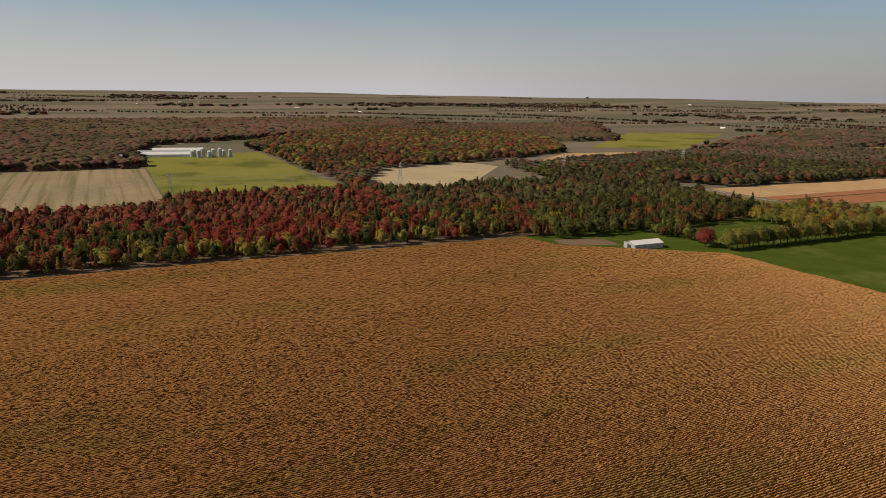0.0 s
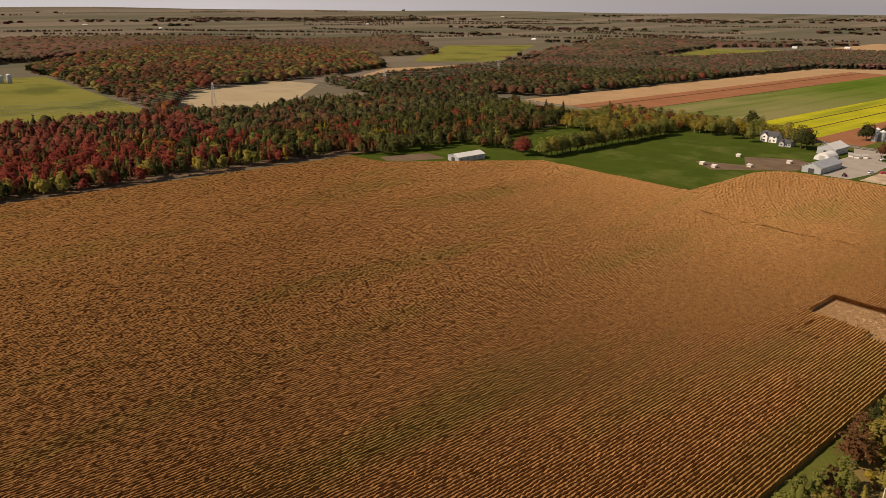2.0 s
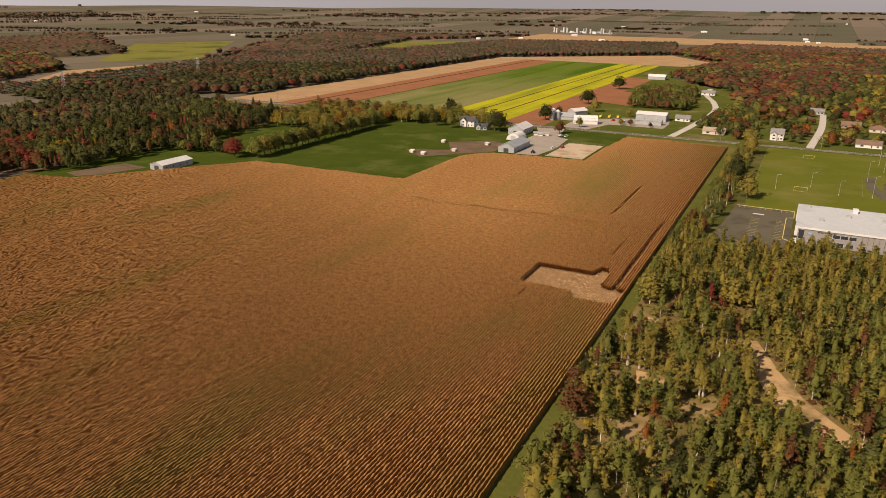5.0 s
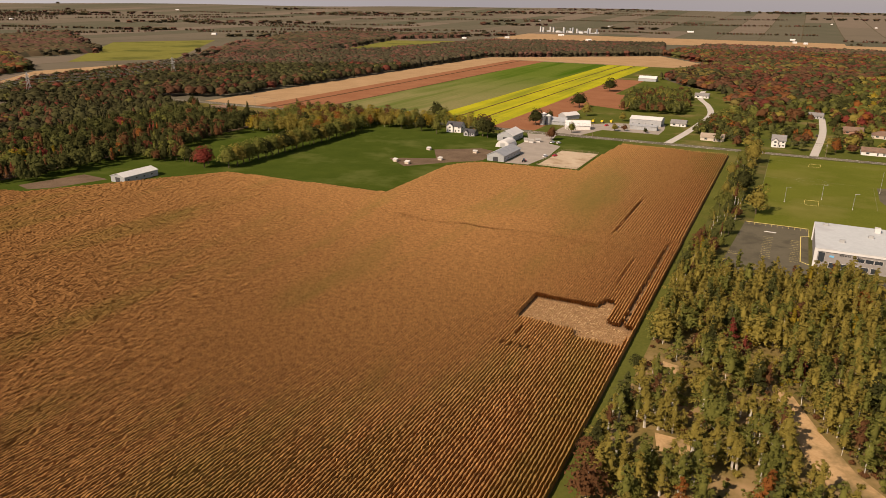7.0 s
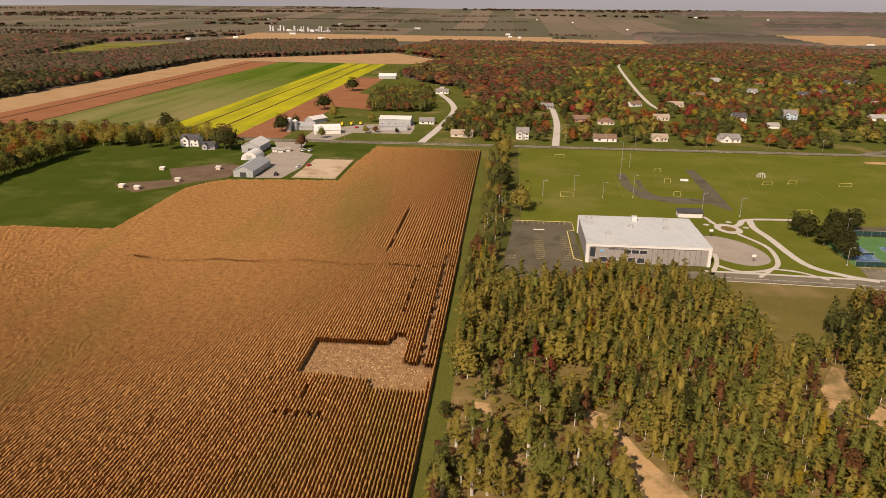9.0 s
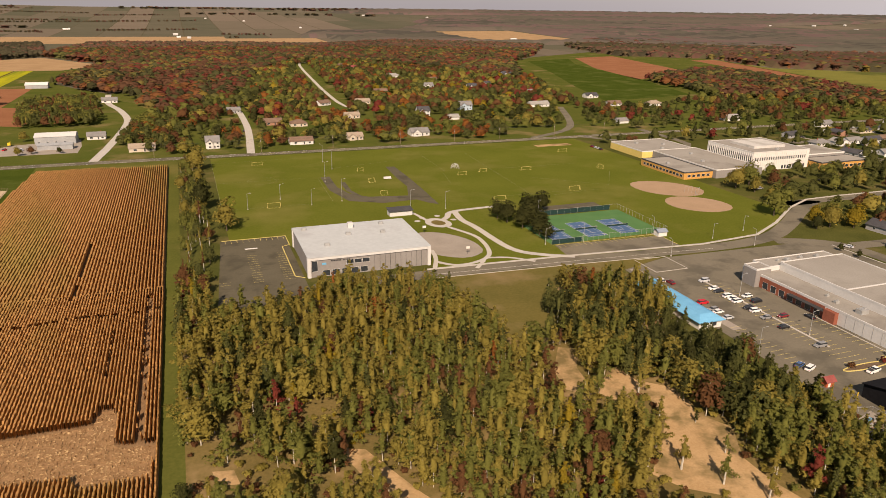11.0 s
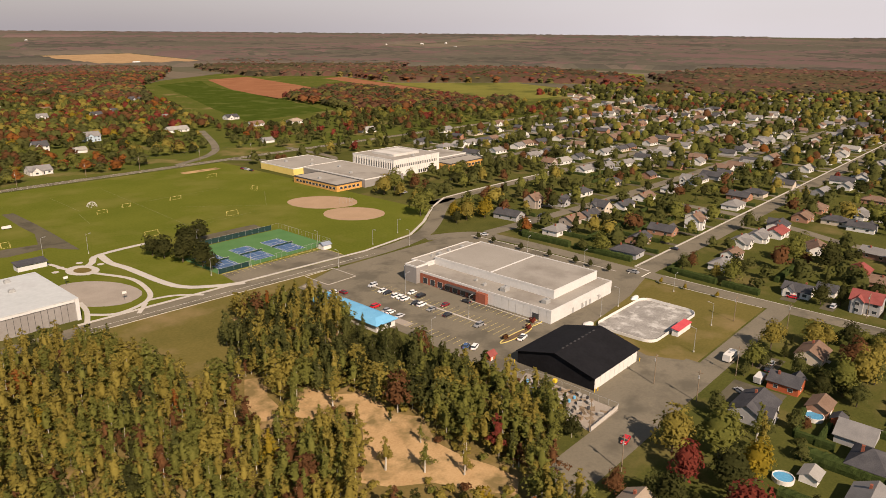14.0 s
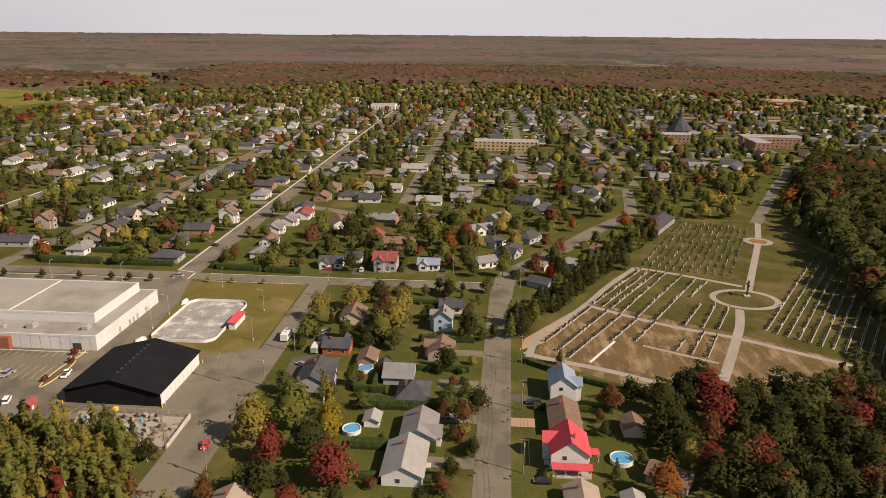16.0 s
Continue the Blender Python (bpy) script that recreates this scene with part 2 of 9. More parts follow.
for k in LEAF:       # woods farther off: leaf colours mixed with the haze-muted ones
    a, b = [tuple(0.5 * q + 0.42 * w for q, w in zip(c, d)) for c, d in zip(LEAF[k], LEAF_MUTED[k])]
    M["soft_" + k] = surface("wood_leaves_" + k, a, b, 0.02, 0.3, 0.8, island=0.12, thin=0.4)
for k, (a, b) in LEAF.items():
    M[k] = surface("leaves_" + k, a, b, 0.15, 1.5, 0.7, island=0.16, thin=0.5)
LEAF_KEYS = list(LEAF)
M["bark"] = surface("bark", (0.06, 0.045, 0.03), (0.12, 0.095, 0.07), 1.0, 6.0)
M["birch_bark"] = surface("birch_bark", (0.3, 0.27, 0.22), (0.5, 0.47, 0.4), 1.0, 6.0)
M["hedge"] = surface("hedge", (0.022, 0.035, 0.01), (0.05, 0.065, 0.02), 0.6, 3.0, bump=0.3)


# ---- building helpers ----
def part(name, bm, material, parent=None, label=""):
    """Links a bmesh as one mesh object under a thing or a part."""
    me = bpy.data.meshes.new(name)
    bm.to_mesh(me)
    bm.free()
    me.materials.append(material)
    ob = new(name, me)
    ob.parent = parent
    if label:
        ob["label"] = label
    return ob


def arrays(name, verts, faces, materials, index=None, parent=None, normals=None):
    me = bpy.data.meshes.new(name)
    me.from_pydata(verts, [], faces)
    for m in materials:
        me.materials.append(m)
    if index is not None:
        me.polygons.foreach_set("material_index", np.asarray(index, dtype=np.int32))
    me.update()
    if normals is not None:
        soften(me, normals)
    ob = new(name, me)
    ob.parent = parent
    return ob


def soften(me, normals):
    """Shades a mesh of leaf clumps by the round form of the crown."""
    me.polygons.foreach_set("use_smooth", np.ones(len(me.polygons), bool))
    at = me.attributes.new("custom_normal", "FLOAT_VECTOR", "POINT")
    at.data.foreach_set("vector", np.ascontiguousarray(normals, dtype=np.float32).ravel())


def box(bm, x0, y0, z0, x1, y1, z1):
    v = [bm.verts.new(p) for p in ((x0, y0, z0), (x1, y0, z0), (x1, y1, z0), (x0, y1, z0), (x0, y0, z1), (x1, y0, z1), (x1, y1, z1), (x0, y1, z1))]
    for f in ((0, 3, 2, 1), (4, 5, 6, 7), (0, 1, 5, 4), (1, 2, 6, 5), (2, 3, 7, 6), (3, 0, 4, 7)):
        bm.faces.new([v[i] for i in f])
    return bm


def boxes(*rows):
    bm = bmesh.new()
    for r in rows:
        box(bm, *r)
    return bm


def tube(bm, a, b, r0, r1=None, sides=6):
    a, b = Vector(a), Vector(b)
    r1 = r0 if r1 is None else r1
    q = (b - a).to_track_quat("Z", "Y")
    ring = [[bm.verts.new(p + q @ Vector((r * math.cos(6.2832 * i / sides), r * math.sin(6.2832 * i / sides), 0))) for i in range(sides)] for p, r in ((a, r0), (b, r1))]
    for i in range(sides):
        j = (i + 1) % sides
        bm.faces.new((ring[0][i], ring[0][j], ring[1][j], ring[1][i]))
    bm.faces.new(ring[1])
    bm.faces.new(ring[0][::-1])
    return bm


def rise(x, y):
    """Height of the land: flat round the town, low hills far off."""
    r = np.hypot(x, y)
    return 80.0 * np.clip((r - 2200.0) / 2700.0, 0, None) ** 1.6


def patch(name, pts, z, material, label="", category="field", cell=0):
    """A flat piece of the setting with the outline pts; cell: laid over the land in cells of that size."""
    bm = bmesh.new()
    if cell:
        xs, ys = [p[0] for p in pts], [p[1] for p in pts]
        nx, ny = max(1, int((max(xs) - min(xs)) / cell)), max(1, int((max(ys) - min(ys)) / cell))
        grid = [[None] * (ny + 1) for _ in range(nx + 1)]
        for i in range(nx + 1):
            for j in range(ny + 1):
                x, y = min(xs) + (max(xs) - min(xs)) * i / nx, min(ys) + (max(ys) - min(ys)) * j / ny
                grid[i][j] = bm.verts.new((x, y, float(rise(x, y)) + z))
        for i in range(nx):
            for j in range(ny):
                bm.faces.new((grid[i][j], grid[i + 1][j], grid[i + 1][j + 1], grid[i][j + 1]))
    else:
        vs = [bm.verts.new((x, y, z)) for x, y in pts]
        for tri in tessellate_polygon([[Vector((x, y, 0)) for x, y in pts]]):
            f = bm.faces.new([vs[i] for i in tri])
            f.normal_update()
            if f.normal.z < 0:
                f.normal_flip()
    return tagged(part(name, bm, material), label, category, kind="structure")


def rect(x0, y0, x1, y1):
    return [(x0, y0), (x1, y0), (x1, y1), (x0, y1)]


def strip(name, pts, width, z, material, label="", category="road"):
    """A road or path of that width along pts; roads and paths run in smooth bends."""
    if len(pts) > 2 and name.startswith(("road", "path")):
        q = [Vector(p) for p in (pts[0], *pts, pts[-1])]
        pts = [0.5 * (2 * b + (c - a) * u + (2 * a - 5 * b + 4 * c - d) * u * u + (3 * b - a - 3 * c + d) * u * u * u) for a, b, c, d in zip(q, q[1:], q[2:], q[3:]) for u in (0, 0.2, 0.4, 0.6, 0.8)] + [q[-1]]
    bm = bmesh.new()
    rows = []
    for i, p in enumerate(pts):
        a, b = Vector(pts[max(i - 1, 0)]), Vector(pts[min(i + 1, len(pts) - 1)])
        d = (b - a).normalized()
        s = Vector((-d.y, d.x)) * width / 2
        c = Vector(p)
        rows.append([bm.verts.new((*(c + s), z)), bm.verts.new((*(c - s), z))])
    for a, b in zip(rows, rows[1:]):
        bm.faces.new((a[0], a[1], b[1], b[0]))
    return tagged(part(name, bm, material), label, category, kind="structure")


def inside(x, y, pts):
    c = np.zeros(np.shape(x), bool)
    for i in range(len(pts)):
        (x0, y0), (x1, y1) = pts[i - 1], pts[i]
        if y0 != y1:
            c ^= ((y0 > y) != (y1 > y)) & (x < (x1 - x0) * (y - y0) / (y1 - y0) + x0)
    return c


# ---- the land ----
def land():
    rings = [0, 150, 300, 450, 600, 800, 1000, 1300, 1600, 1900, 2200, 2400, 2600, 2800, 3000, 3200, 3400, 3600, 3800, 4000, 4200, 4400, 4600, 4800, 4950]
    n = 120
    v, f = [(0, 0, 0)], []
    for r in rings[1:]:
        for k in range(n):
            a = 2 * math.pi * k / n
            bumpy = 1 + 0.10 * noise.noise((math.cos(a) * 6, math.sin(a) * 6, 3.0)) if r > 2200 else 1
            v.append((r * math.cos(a), r * math.sin(a), float(rise(r, 0)) * bumpy))
    for k in range(n):
        f.append((0, 1 + k, 1 + (k + 1) % n))
    for i in range(len(rings) - 2):
        for k in range(n):
            a, b = 1 + i * n + k, 1 + i * n + (k + 1) % n
            f.append((a, a + n, b + n, b))
    ob = arrays("ground", v, f, [M["far_land"]])
    tagged(ob, "wide flat farmland with pale stubble and grass to the horizon", "ground", kind="structure")


land()
patch("lawn_ground", [(-30, -420), (1150, -420), (1150, 700), (640, 800), (520, 1050), (430, 1200), (300, 1450), (180, 1480), (90, 1250), (30, 960), (-30, 830)], 0.02, M["lawn"], "mown and worn grass of the town between the houses", "lawn")
patch("field_meadow", rect(-329, 340, -203, 575), 0.03, M["meadow"], "fresh green meadow beside the maize", "field")
patch("field_corner", [(-432, 236), (-384, 246), (-329, 328), (-329, 592), (-432, 592)], 0.03, M["meadow"], "green grass strip round a metal shed", "field")
patch("field_tan_strip", rect(-592, 606, -520, 1395), 0.03, M["stubble"], "long strip of tan stubble", "field")
patch("field_red_strip", rect(-520, 606, -450, 1385), 0.035, M["plough"], "long strip of red-brown bare soil", "field")
patch("field_pale", rect(-450, 606, -322, 1380), 0.03, M["pale_crop"], "pale green crop strip", "field")
patch("field_yellow", rect(-322, 606, -245, 1378), 0.03, M["yellow_crop"], "bright yellow flowering crop strip", "field")
patch("field_plough", rect(-245, 606, -203, 1110), 0.03, M["plough"], "narrow strip of red-brown ploughed soil", "field")
patch("field_tan_end", [(-592, 1395), (-205, 1378), (-150, 1480), (-280, 1690), (-592, 1420)], 0.028, M["stubble"], "tan stubble at the end of the strips", "field")
patch("field_hay", rect(-1227, 15, -686, 208), 0.03, M["cut_hay"], "mown yellow-green hay field", "field")
patch("field_bare", rect(-1010, -150, -630, 13), 0.03, M["drilled"], "bare tan field with drill lines", "field")
patch("field_tan", [(-912, 309), (-972, 474), (-893, 493), (-690, 330), (-651, 294), (-700, 215), (-747, 226)], 0.03, M["tan_field"], "harvested tan field among the woods", "field")
patch("field_tan_long", [(-903, 537), (-1060, 732), (-1020, 1185), (-854, 585)], 0.03, M["stubble"], "long tan field between dark woods", "field")
patch("field_tan_west", [(-1433, 61), (-1552, 252), (-1690, 499), (-1765, 506), (-1510, 80)], 0.03, M["tan_field"], "narrow tan field behind the farm", "field")
patch("field_green_north", [(-915, 1231), (-834, 1465), (-958, 2190), (-1119, 1966)], 0.03, M["cut_hay"], "green field between woods", "field")
patch("field_green_west", [(-1169, 875), (-1068, 1027), (-1500, 1600), (-1621, 1354)], 0.03, M["cut_hay"], "green pasture with a tan edge", "field")
patch("field_works", rect(-900, 2215, 120, 2560), 0.3, M["stubble"], "tan stubble before the works", "field", 60)
patch("field_tan_north", rect(0, 2230, 400, 2450), 0.3, M["stubble"], "tan stubble among the northern woods", "field", 60)
patch("field_tan_far", rect(900, 2150, 1250, 2800), 0.3, M["stubble"], "large tan field far off", "field", 60)
patch("field_green_far", [(779, 1470), (711, 1318), (663, 1033), (605, 836), (458, 806), (506, 965), (578, 1169), (653, 1414)], 0.03, M["meadow"], "bright green field beyond the houses", "field")
patch("field_red_far", [(806, 1490), (927, 1526), (833, 1131), (656, 1026), (705, 1240)], 0.03, M["plough"], "red-brown ploughed field beyond the houses", "field")
patch("field_red_east", [(1030, 1376), (1091, 1374), (905, 770), (860, 776)], 0.03, M["plough"], "long red-brown ploughed strip", "field")
patch("field_green_edge", [(915, 745), (1150, 725), (1240, 990), (1052, 1160), (1085, 1370), (1095, 1372), (908, 772)], 0.029, M["cut_hay"], "green pasture strip before the eastern woods", "field")
patch("field_pasture_east", [(1240, 997), (1389, 755), (1758, 948), (1737, 1248)], 0.03, M["cut_hay"], "green pasture before the woods", "field")
patch("field_green_mid", [(1017, 1725), (1277, 1617), (1372, 1895), (1203, 2240)], 0.03, M["cut_hay"], "green field beyond the ploughed land", "field")
patch("pasture_north", [(430, 1195), (520, 1048), (640, 798), (900, 720), (1150, 700), (1240, 990), (1050, 1165), (1100, 1400), (1000, 1700), (722, 1530), (600, 1400)], 0.023, M["farm_lawn"], "rough pasture round the ploughed fields", "field")
patch("field_far_east", rect(2650, -1180, 2780, -760), 0.4, M["tan_field"], "pale field in the distant woods", "field", 60)

strip("tramline_red", [(-497, 606), (-497, 1380)], 4.5, 0.06, M["tramline"], "dark furrow between tan and red soil", "field")
strip("tramline_soil", [(-451, 606), (-451, 1150)], 3, 0.05, M["tramline"], "dark furrow beside the pale crop", "field")
for x in (-298, -272):
    strip("tramline_yellow", [(x, 608), (x, 1376)], 2.6, 0.06, M["tramline"], "dark wheel track in the yellow crop", "field")
patch("lawn_north", [(-30, 604), (900, 604), (900, 720), (640, 798), (520, 1048), (430, 1195), (300, 1445), (180, 1475), (90, 1245), (30, 958), (-30, 828)], 0.024, M["farm_lawn"], "open lawns between gardens north of the road", "lawn")
patch("lawn_farm", [(-205, 604), (-30, 604), (-30, 830), (-90, 850), (-130, 1030), (-205, 1040)], 0.026, M["farm_lawn"], "rough green grass round the farm buildings", "lawn")
patch("lawn_farmhouse", [(-329, 575), (-203, 575), (-203, 592), (-329, 592)], 0.034, M["farm_lawn"], "mown lawn round the farmhouse", "lawn")
patch("meadow_hut", [(-203, 1040), (-130, 1030), (-108, 985), (-92, 1000), (-150, 1090), (-185, 1160), (-245, 1160), (-245, 1110), (-203, 1110)], 0.029, M["farm_lawn"], "rough grass round a barn below the woods", "lawn")
patch("lawn_lane_end", [(-90, 848), (-31, 830), (30, 962), (60, 1100), (-60, 1120), (-108, 1015), (-128, 1028)], 0.0255, M["farm_lawn"], "grass round the end of the lane", "lawn")
patch("meadow_strip", [(-245, 1112), (-205, 1112), (-186, 1162), (-150, 1470), (-205, 1376), (-245, 1376)], 0.0275, M["farm_lawn"], "rough grass between the yellow crop and the woods", "lawn")
patch("soil_farm", [(-205, 800), (-160, 780), (-160, 905), (-205, 920)], 0.031, M["plough"], "ploughed patch beside the farm", "field")

patch("field_dry", [(66, 316), (66, 270), (76, 254), (104, 262), (112, 292), (146, 286), (150, 300), (176, 309), (130, 313)], 0.031, M["dry_meadow"], "dry olive-brown rough grass beside the street", "grass")
patch("verge_rink", [(198, 143), (264, 143), (264, 196), (240, 190), (200, 186), (191, 158)], 0.03, M["dry_meadow"], "worn dry grass round the ice rink", "grass")

# roads
patch("road_highway", rect(-900, 593.5, 900, 602), 0.06, M["asphalt"], "grey country road", "road")
strip("road_gym", [(20, 320), (69, 321), (135, 318), (206, 313), (243, 317), (270, 331), (300, 352), (322, 363), (350, 365), (1000, 362)], 9, 0.06, M["asphalt"], "grey asphalt street curving past the sports ground", "road")
strip("road_cross", [(243, 312), (262, 303), (271, 290), (272, 255), (270, 200), (269, 130), (269, 64)], 9, 0.063, M["asphalt"], "grey asphalt street behind the store", "road")
strip("road_boulevard", [(272, 201), (1050, 201)], 10.5, 0.066, M["asphalt"], "straight grey town street", "road")
strip("road_second", [(275, 294), (330, 290), (400, 286), (520, 283), (1000, 275)], 8.5, 0.066, M["asphalt"], "grey town street between bungalows", "road")
strip("road_main", [(-20, 62), (126, 61), (236, 59), (272, 57), (291, 52), (330, 26), (365, 6), (407, -22)], 9.5, 0.066, M["asphalt"], "cracked grey residential street", "road")
patch("pavement_lane", rect(112, 140, 198, 147), 0.047, M["asphalt"], "patched grey asphalt beside the arena", "pavement")
strip("road_arena", [(60, 139), (116, 138), (169, 138), (267, 138)], 8.5, 0.069, M["asphalt"], "grey asphalt lane beside the arena", "road")
patch("pavement_store", [(150, 145), (198, 143), (191, 158), (200, 186), (240, 190), (266, 196), (266, 300), (246, 306), (176, 308), (150, 300), (146, 200)], 0.05, M["asphalt"], "patched grey asphalt car park", "car park")
patch("pavement_gym", [(-18, 300), (18, 318), (18, 392), (-12, 392)], 0.05, M["new_asphalt"], "dark asphalt car park with painted stalls", "car park")
patch("field_pitch", rect(-8, 376, 290, 590), 0.035, M["pitch"], "mown sports field grass", "field")

patch("lawn_courts", [(73, 324), (206, 318), (243, 322), (270, 336), (292, 356), (290, 376), (73, 376)], 0.033, M["pitch"], "mown grass round the courts and paths", "lawn")

# ---- the maize field ----
FIELD = [(-423, -260), (-36, -260), (-36, 569), (-117, 572), (-120, 525), (-121, 459), (-188, 453), (-196, 446), (-205, 430), (-205, 348), (-321, 344), (-331, 330), (-388, 250), (-422, 242)]

CUT = [(-77, 220), (-77, 242), (-53.5, 242), (-51.5, 249), (-47.6, 249), (-47, 231), (-44.5, 229), (-37, 228), (-38, 214), (-54, 214), (-55, 219)]


def maize():
    """Rows of standing maize: each row a ragged ridge of plants over open soil, broken where it was cut or trodden down."""
    rng = np.random.default_rng(3)
    V, F, base = [], [], 0
    for x0, x1, y0, y1, gap, step in ((-290, -36, -96, 335, 1.0, 0.85), (-434, -290, -120, 358, 1.4, 1.4), (-330, -36, 335, 584, 1.3, 1.6), (-290, -36, -260, -96, 3.2, 4.0), (-434, -290, -260, -120, 3.2, 4.0)):
        X, Y = np.meshgrid(np.arange(x0 + gap / 2, x1, gap), np.arange(y0, y1 + step, step), indexing="ij")
        cut = ~inside(X, Y, FIELD)
        cut |= inside(X, Y, CUT)
        cut |= inside(X, Y, rect(-68.9, 357, -67.1, 400)) | inside(X, Y, rect(-69.3, 331, -67.9, 347))
        cut |= inside(X, Y, rect(-72.2, 205, -70.8, 212))
        cut |= inside(X, Y, rect(-52.2, 262, -50.9, 300)) & (rng.random(X.shape) < 0.35)
        cut |= inside(X, Y, rect(-41.6, 228, -40.2, 330)) & (rng.random(X.shape) < 0.5)
        cut |= inside(X, Y, rect(-77, 196, -64, 198.4)) & (rng.random(X.shape) < 0.3)
        wander = 311 + 2.4 * np.sin(X * 0.05) + 1.5 * np.sin(X * 0.17) + 6 * np.clip((X + 70) / 30, 0, 1)
        cut |= (np.abs(Y - wander) < 0.45) & (X > -185) & (rng.random(X.shape) < 0.6)
        lean = 0.16 * np.sin(X * 0.11 + 2 * np.sin(Y * 0.013)) * np.sin(Y * 0.021 + X * 0.004)
        close_ = np.clip(np.maximum((Y - 110) / 230, (-95 - X) / 260), 0, 1) * np.clip((-40 - X) / 80, 0, 1)       # the crop closes its rows to the north and west
        top = 2.2 + rng.normal(0, 0.06, X.shape) + lean + close_ * rng.normal(0, 0.05, X.shape)
        w = gap * (0.34 + 0.05 * close_)
        crest = w * (0.48 + 0.44 * close_)
        layers = []
        for side, z, jx, jz in ((-w, 0.4, 0.05, 0.05), (-crest, top, 0.06 + 0.04 * close_, 0.1), (crest, top, 0.06 + 0.04 * close_, 0.1), (w, 0.4, 0.05, 0.05)):
            jz *= 1.0 if step < 1 else 0.6
            layers.append(np.stack([X + side + rng.normal(0, 1, X.shape) * jx, Y + rng.normal(0, 0.15, X.shape), np.broadcast_to(z, X.shape) + rng.normal(0, jz, X.shape)], -1))
        n = X.size
        idx = np.arange(n).reshape(X.shape)
        stand = ~(cut[:, :-1] | cut[:, 1:])
        p, q = idx[:, :-1][stand] + base, idx[:, 1:][stand] + base
        F += [np.stack([p + k * n, p + (k + 1) * n, q + (k + 1) * n, q + k * n], -1) for k in range(3)]
        V += [k.reshape(-1, 3) for k in layers]
        base += 4 * n
    V, F = np.concatenate(V), np.concatenate(F)
    used = np.unique(F)
    remap = np.zeros(len(V), int)
    remap[used] = np.arange(len(used))
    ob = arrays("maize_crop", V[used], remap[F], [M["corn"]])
    tagged(ob, "ripe golden-brown maize standing in dense rows", "crop", kind="stuff")
    # stubble rows and fallen stalks in the cut patch
    V, F = [], []
    for x in np.arange(-76.5, -38, 0.95):
        for y in np.arange(215, 248, 0.5):
            if inside(np.array(x), np.array(y), CUT) and rng.random() < 0.8:
                a, u, h = rng.uniform(0, 6.28), rng.uniform(0.2, 0.6), rng.uniform(0.15, 0.5)
                px, py, c, d = x + rng.normal(0, 0.12), y + rng.normal(0, 0.2), math.cos(a) * u, math.sin(a) * u
                n = len(V)
                V += [(px - c, py - d, 0.06), (px + c, py + d, 0.06), (px + 0.3 * d, py - 0.3 * c, h)]
                F.append((n, n + 1, n + 2))
    tagged(arrays("maize_stubble", V, F, [M["straw"]]), "pale cut stalks lying in rows", "stubble", kind="stuff")


maize()
patch("field_under_maize", [(-424, -260), (-31, -260), (-31, 571), (-118, 573), (-122, 460), (-190, 455), (-206, 432), (-206, 349), (-322, 346), (-389, 252), (-423, 244)], 0.027, M["corn_floor"], "dry trodden soil under the maize", "field")
patch("field_cut", CUT, 0.034, M["corn_cut"], "pale trampled straw where maize was cut", "field")
patch("verge_north", rect(-120, 569, -30, 593), 0.033, M["grass"], "rough grass between the maize and the road", "grass")
patch("grass_strip", rect(-36, -260, -30, 569), 0.04, M["grass"], "mown grass strip along the maize", "grass")


# ---- trees ----
def crown_cards(rng, blobs, n, size, up=0.4, middle=None, upright=0.0, fill=0.84):
    """Small bent leaf clumps over the surfaces of round blobs (x, y, z, rx, rz): points, faces, normals."""
    w = np.array([b[3] * b[4] for b in blobs])
    pick = rng.choice(len(blobs), n, p=w / w.sum())
    B = np.array(blobs)[pick]
    d = rng.normal(size=(n, 3))
    d /= np.linalg.norm(d, axis=1)[:, None]
    d[:, 2] = np.where(d[:, 2] < (-0.5 if n > 30 else 0.0), -d[:, 2], d[:, 2])
    rad = fill + (1.1 - fill) * rng.random(n)
    c = B[:, :3] + d * np.stack([B[:, 3], B[:, 3], B[:, 4]], -1) * rad[:, None]
    nrm = d + rng.normal(0, 0.3, (n, 3)) + (0, 0, up)
    nrm /= np.linalg.norm(nrm, axis=1)[:, None]
    t = np.cross(nrm, rng.normal(size=(n, 3)))
    t /= np.linalg.norm(t, axis=1)[:, None]
    if upright:         # narrow clumps that hang and stand
        t = t * (1 - upright) + rng.normal(0, 0.25, (n, 3)) + (0, 0, upright)
        t -= nrm * (t * nrm).sum(1)[:, None]
        t /= np.linalg.norm(t, axis=1)[:, None]
    b = np.cross(nrm, t) * (1 - 0.45 * upright)
    s = size * (0.6 + 0.8 * rng.random(n))[:, None]
    bend = nrm * s * 0.25
    v = np.stack([c - t * s * 0.62 - b * s * 0.3, c + t * s * 0.55 - b * s * 0.4 + bend, c + b * s * 0.7 - bend], 1).reshape(-1, 3)
    f = np.arange(3 * n).reshape(n, 3)
    if middle is not None:
        form = c - np.array(middle)
        if upright:
            form[:, 2] *= 0.25
        d = 0.3 * d + form / (np.linalg.norm(form, axis=1)[:, None] + 1e-6)
    soft = 0.6 * d + 0.45 * nrm + rng.normal(0, 0.28, (n, 3)) + (0, 0, 0.6)
    soft /= np.linalg.norm(soft, axis=1)[:, None]
    return v, f, np.repeat(soft, 3, axis=0)


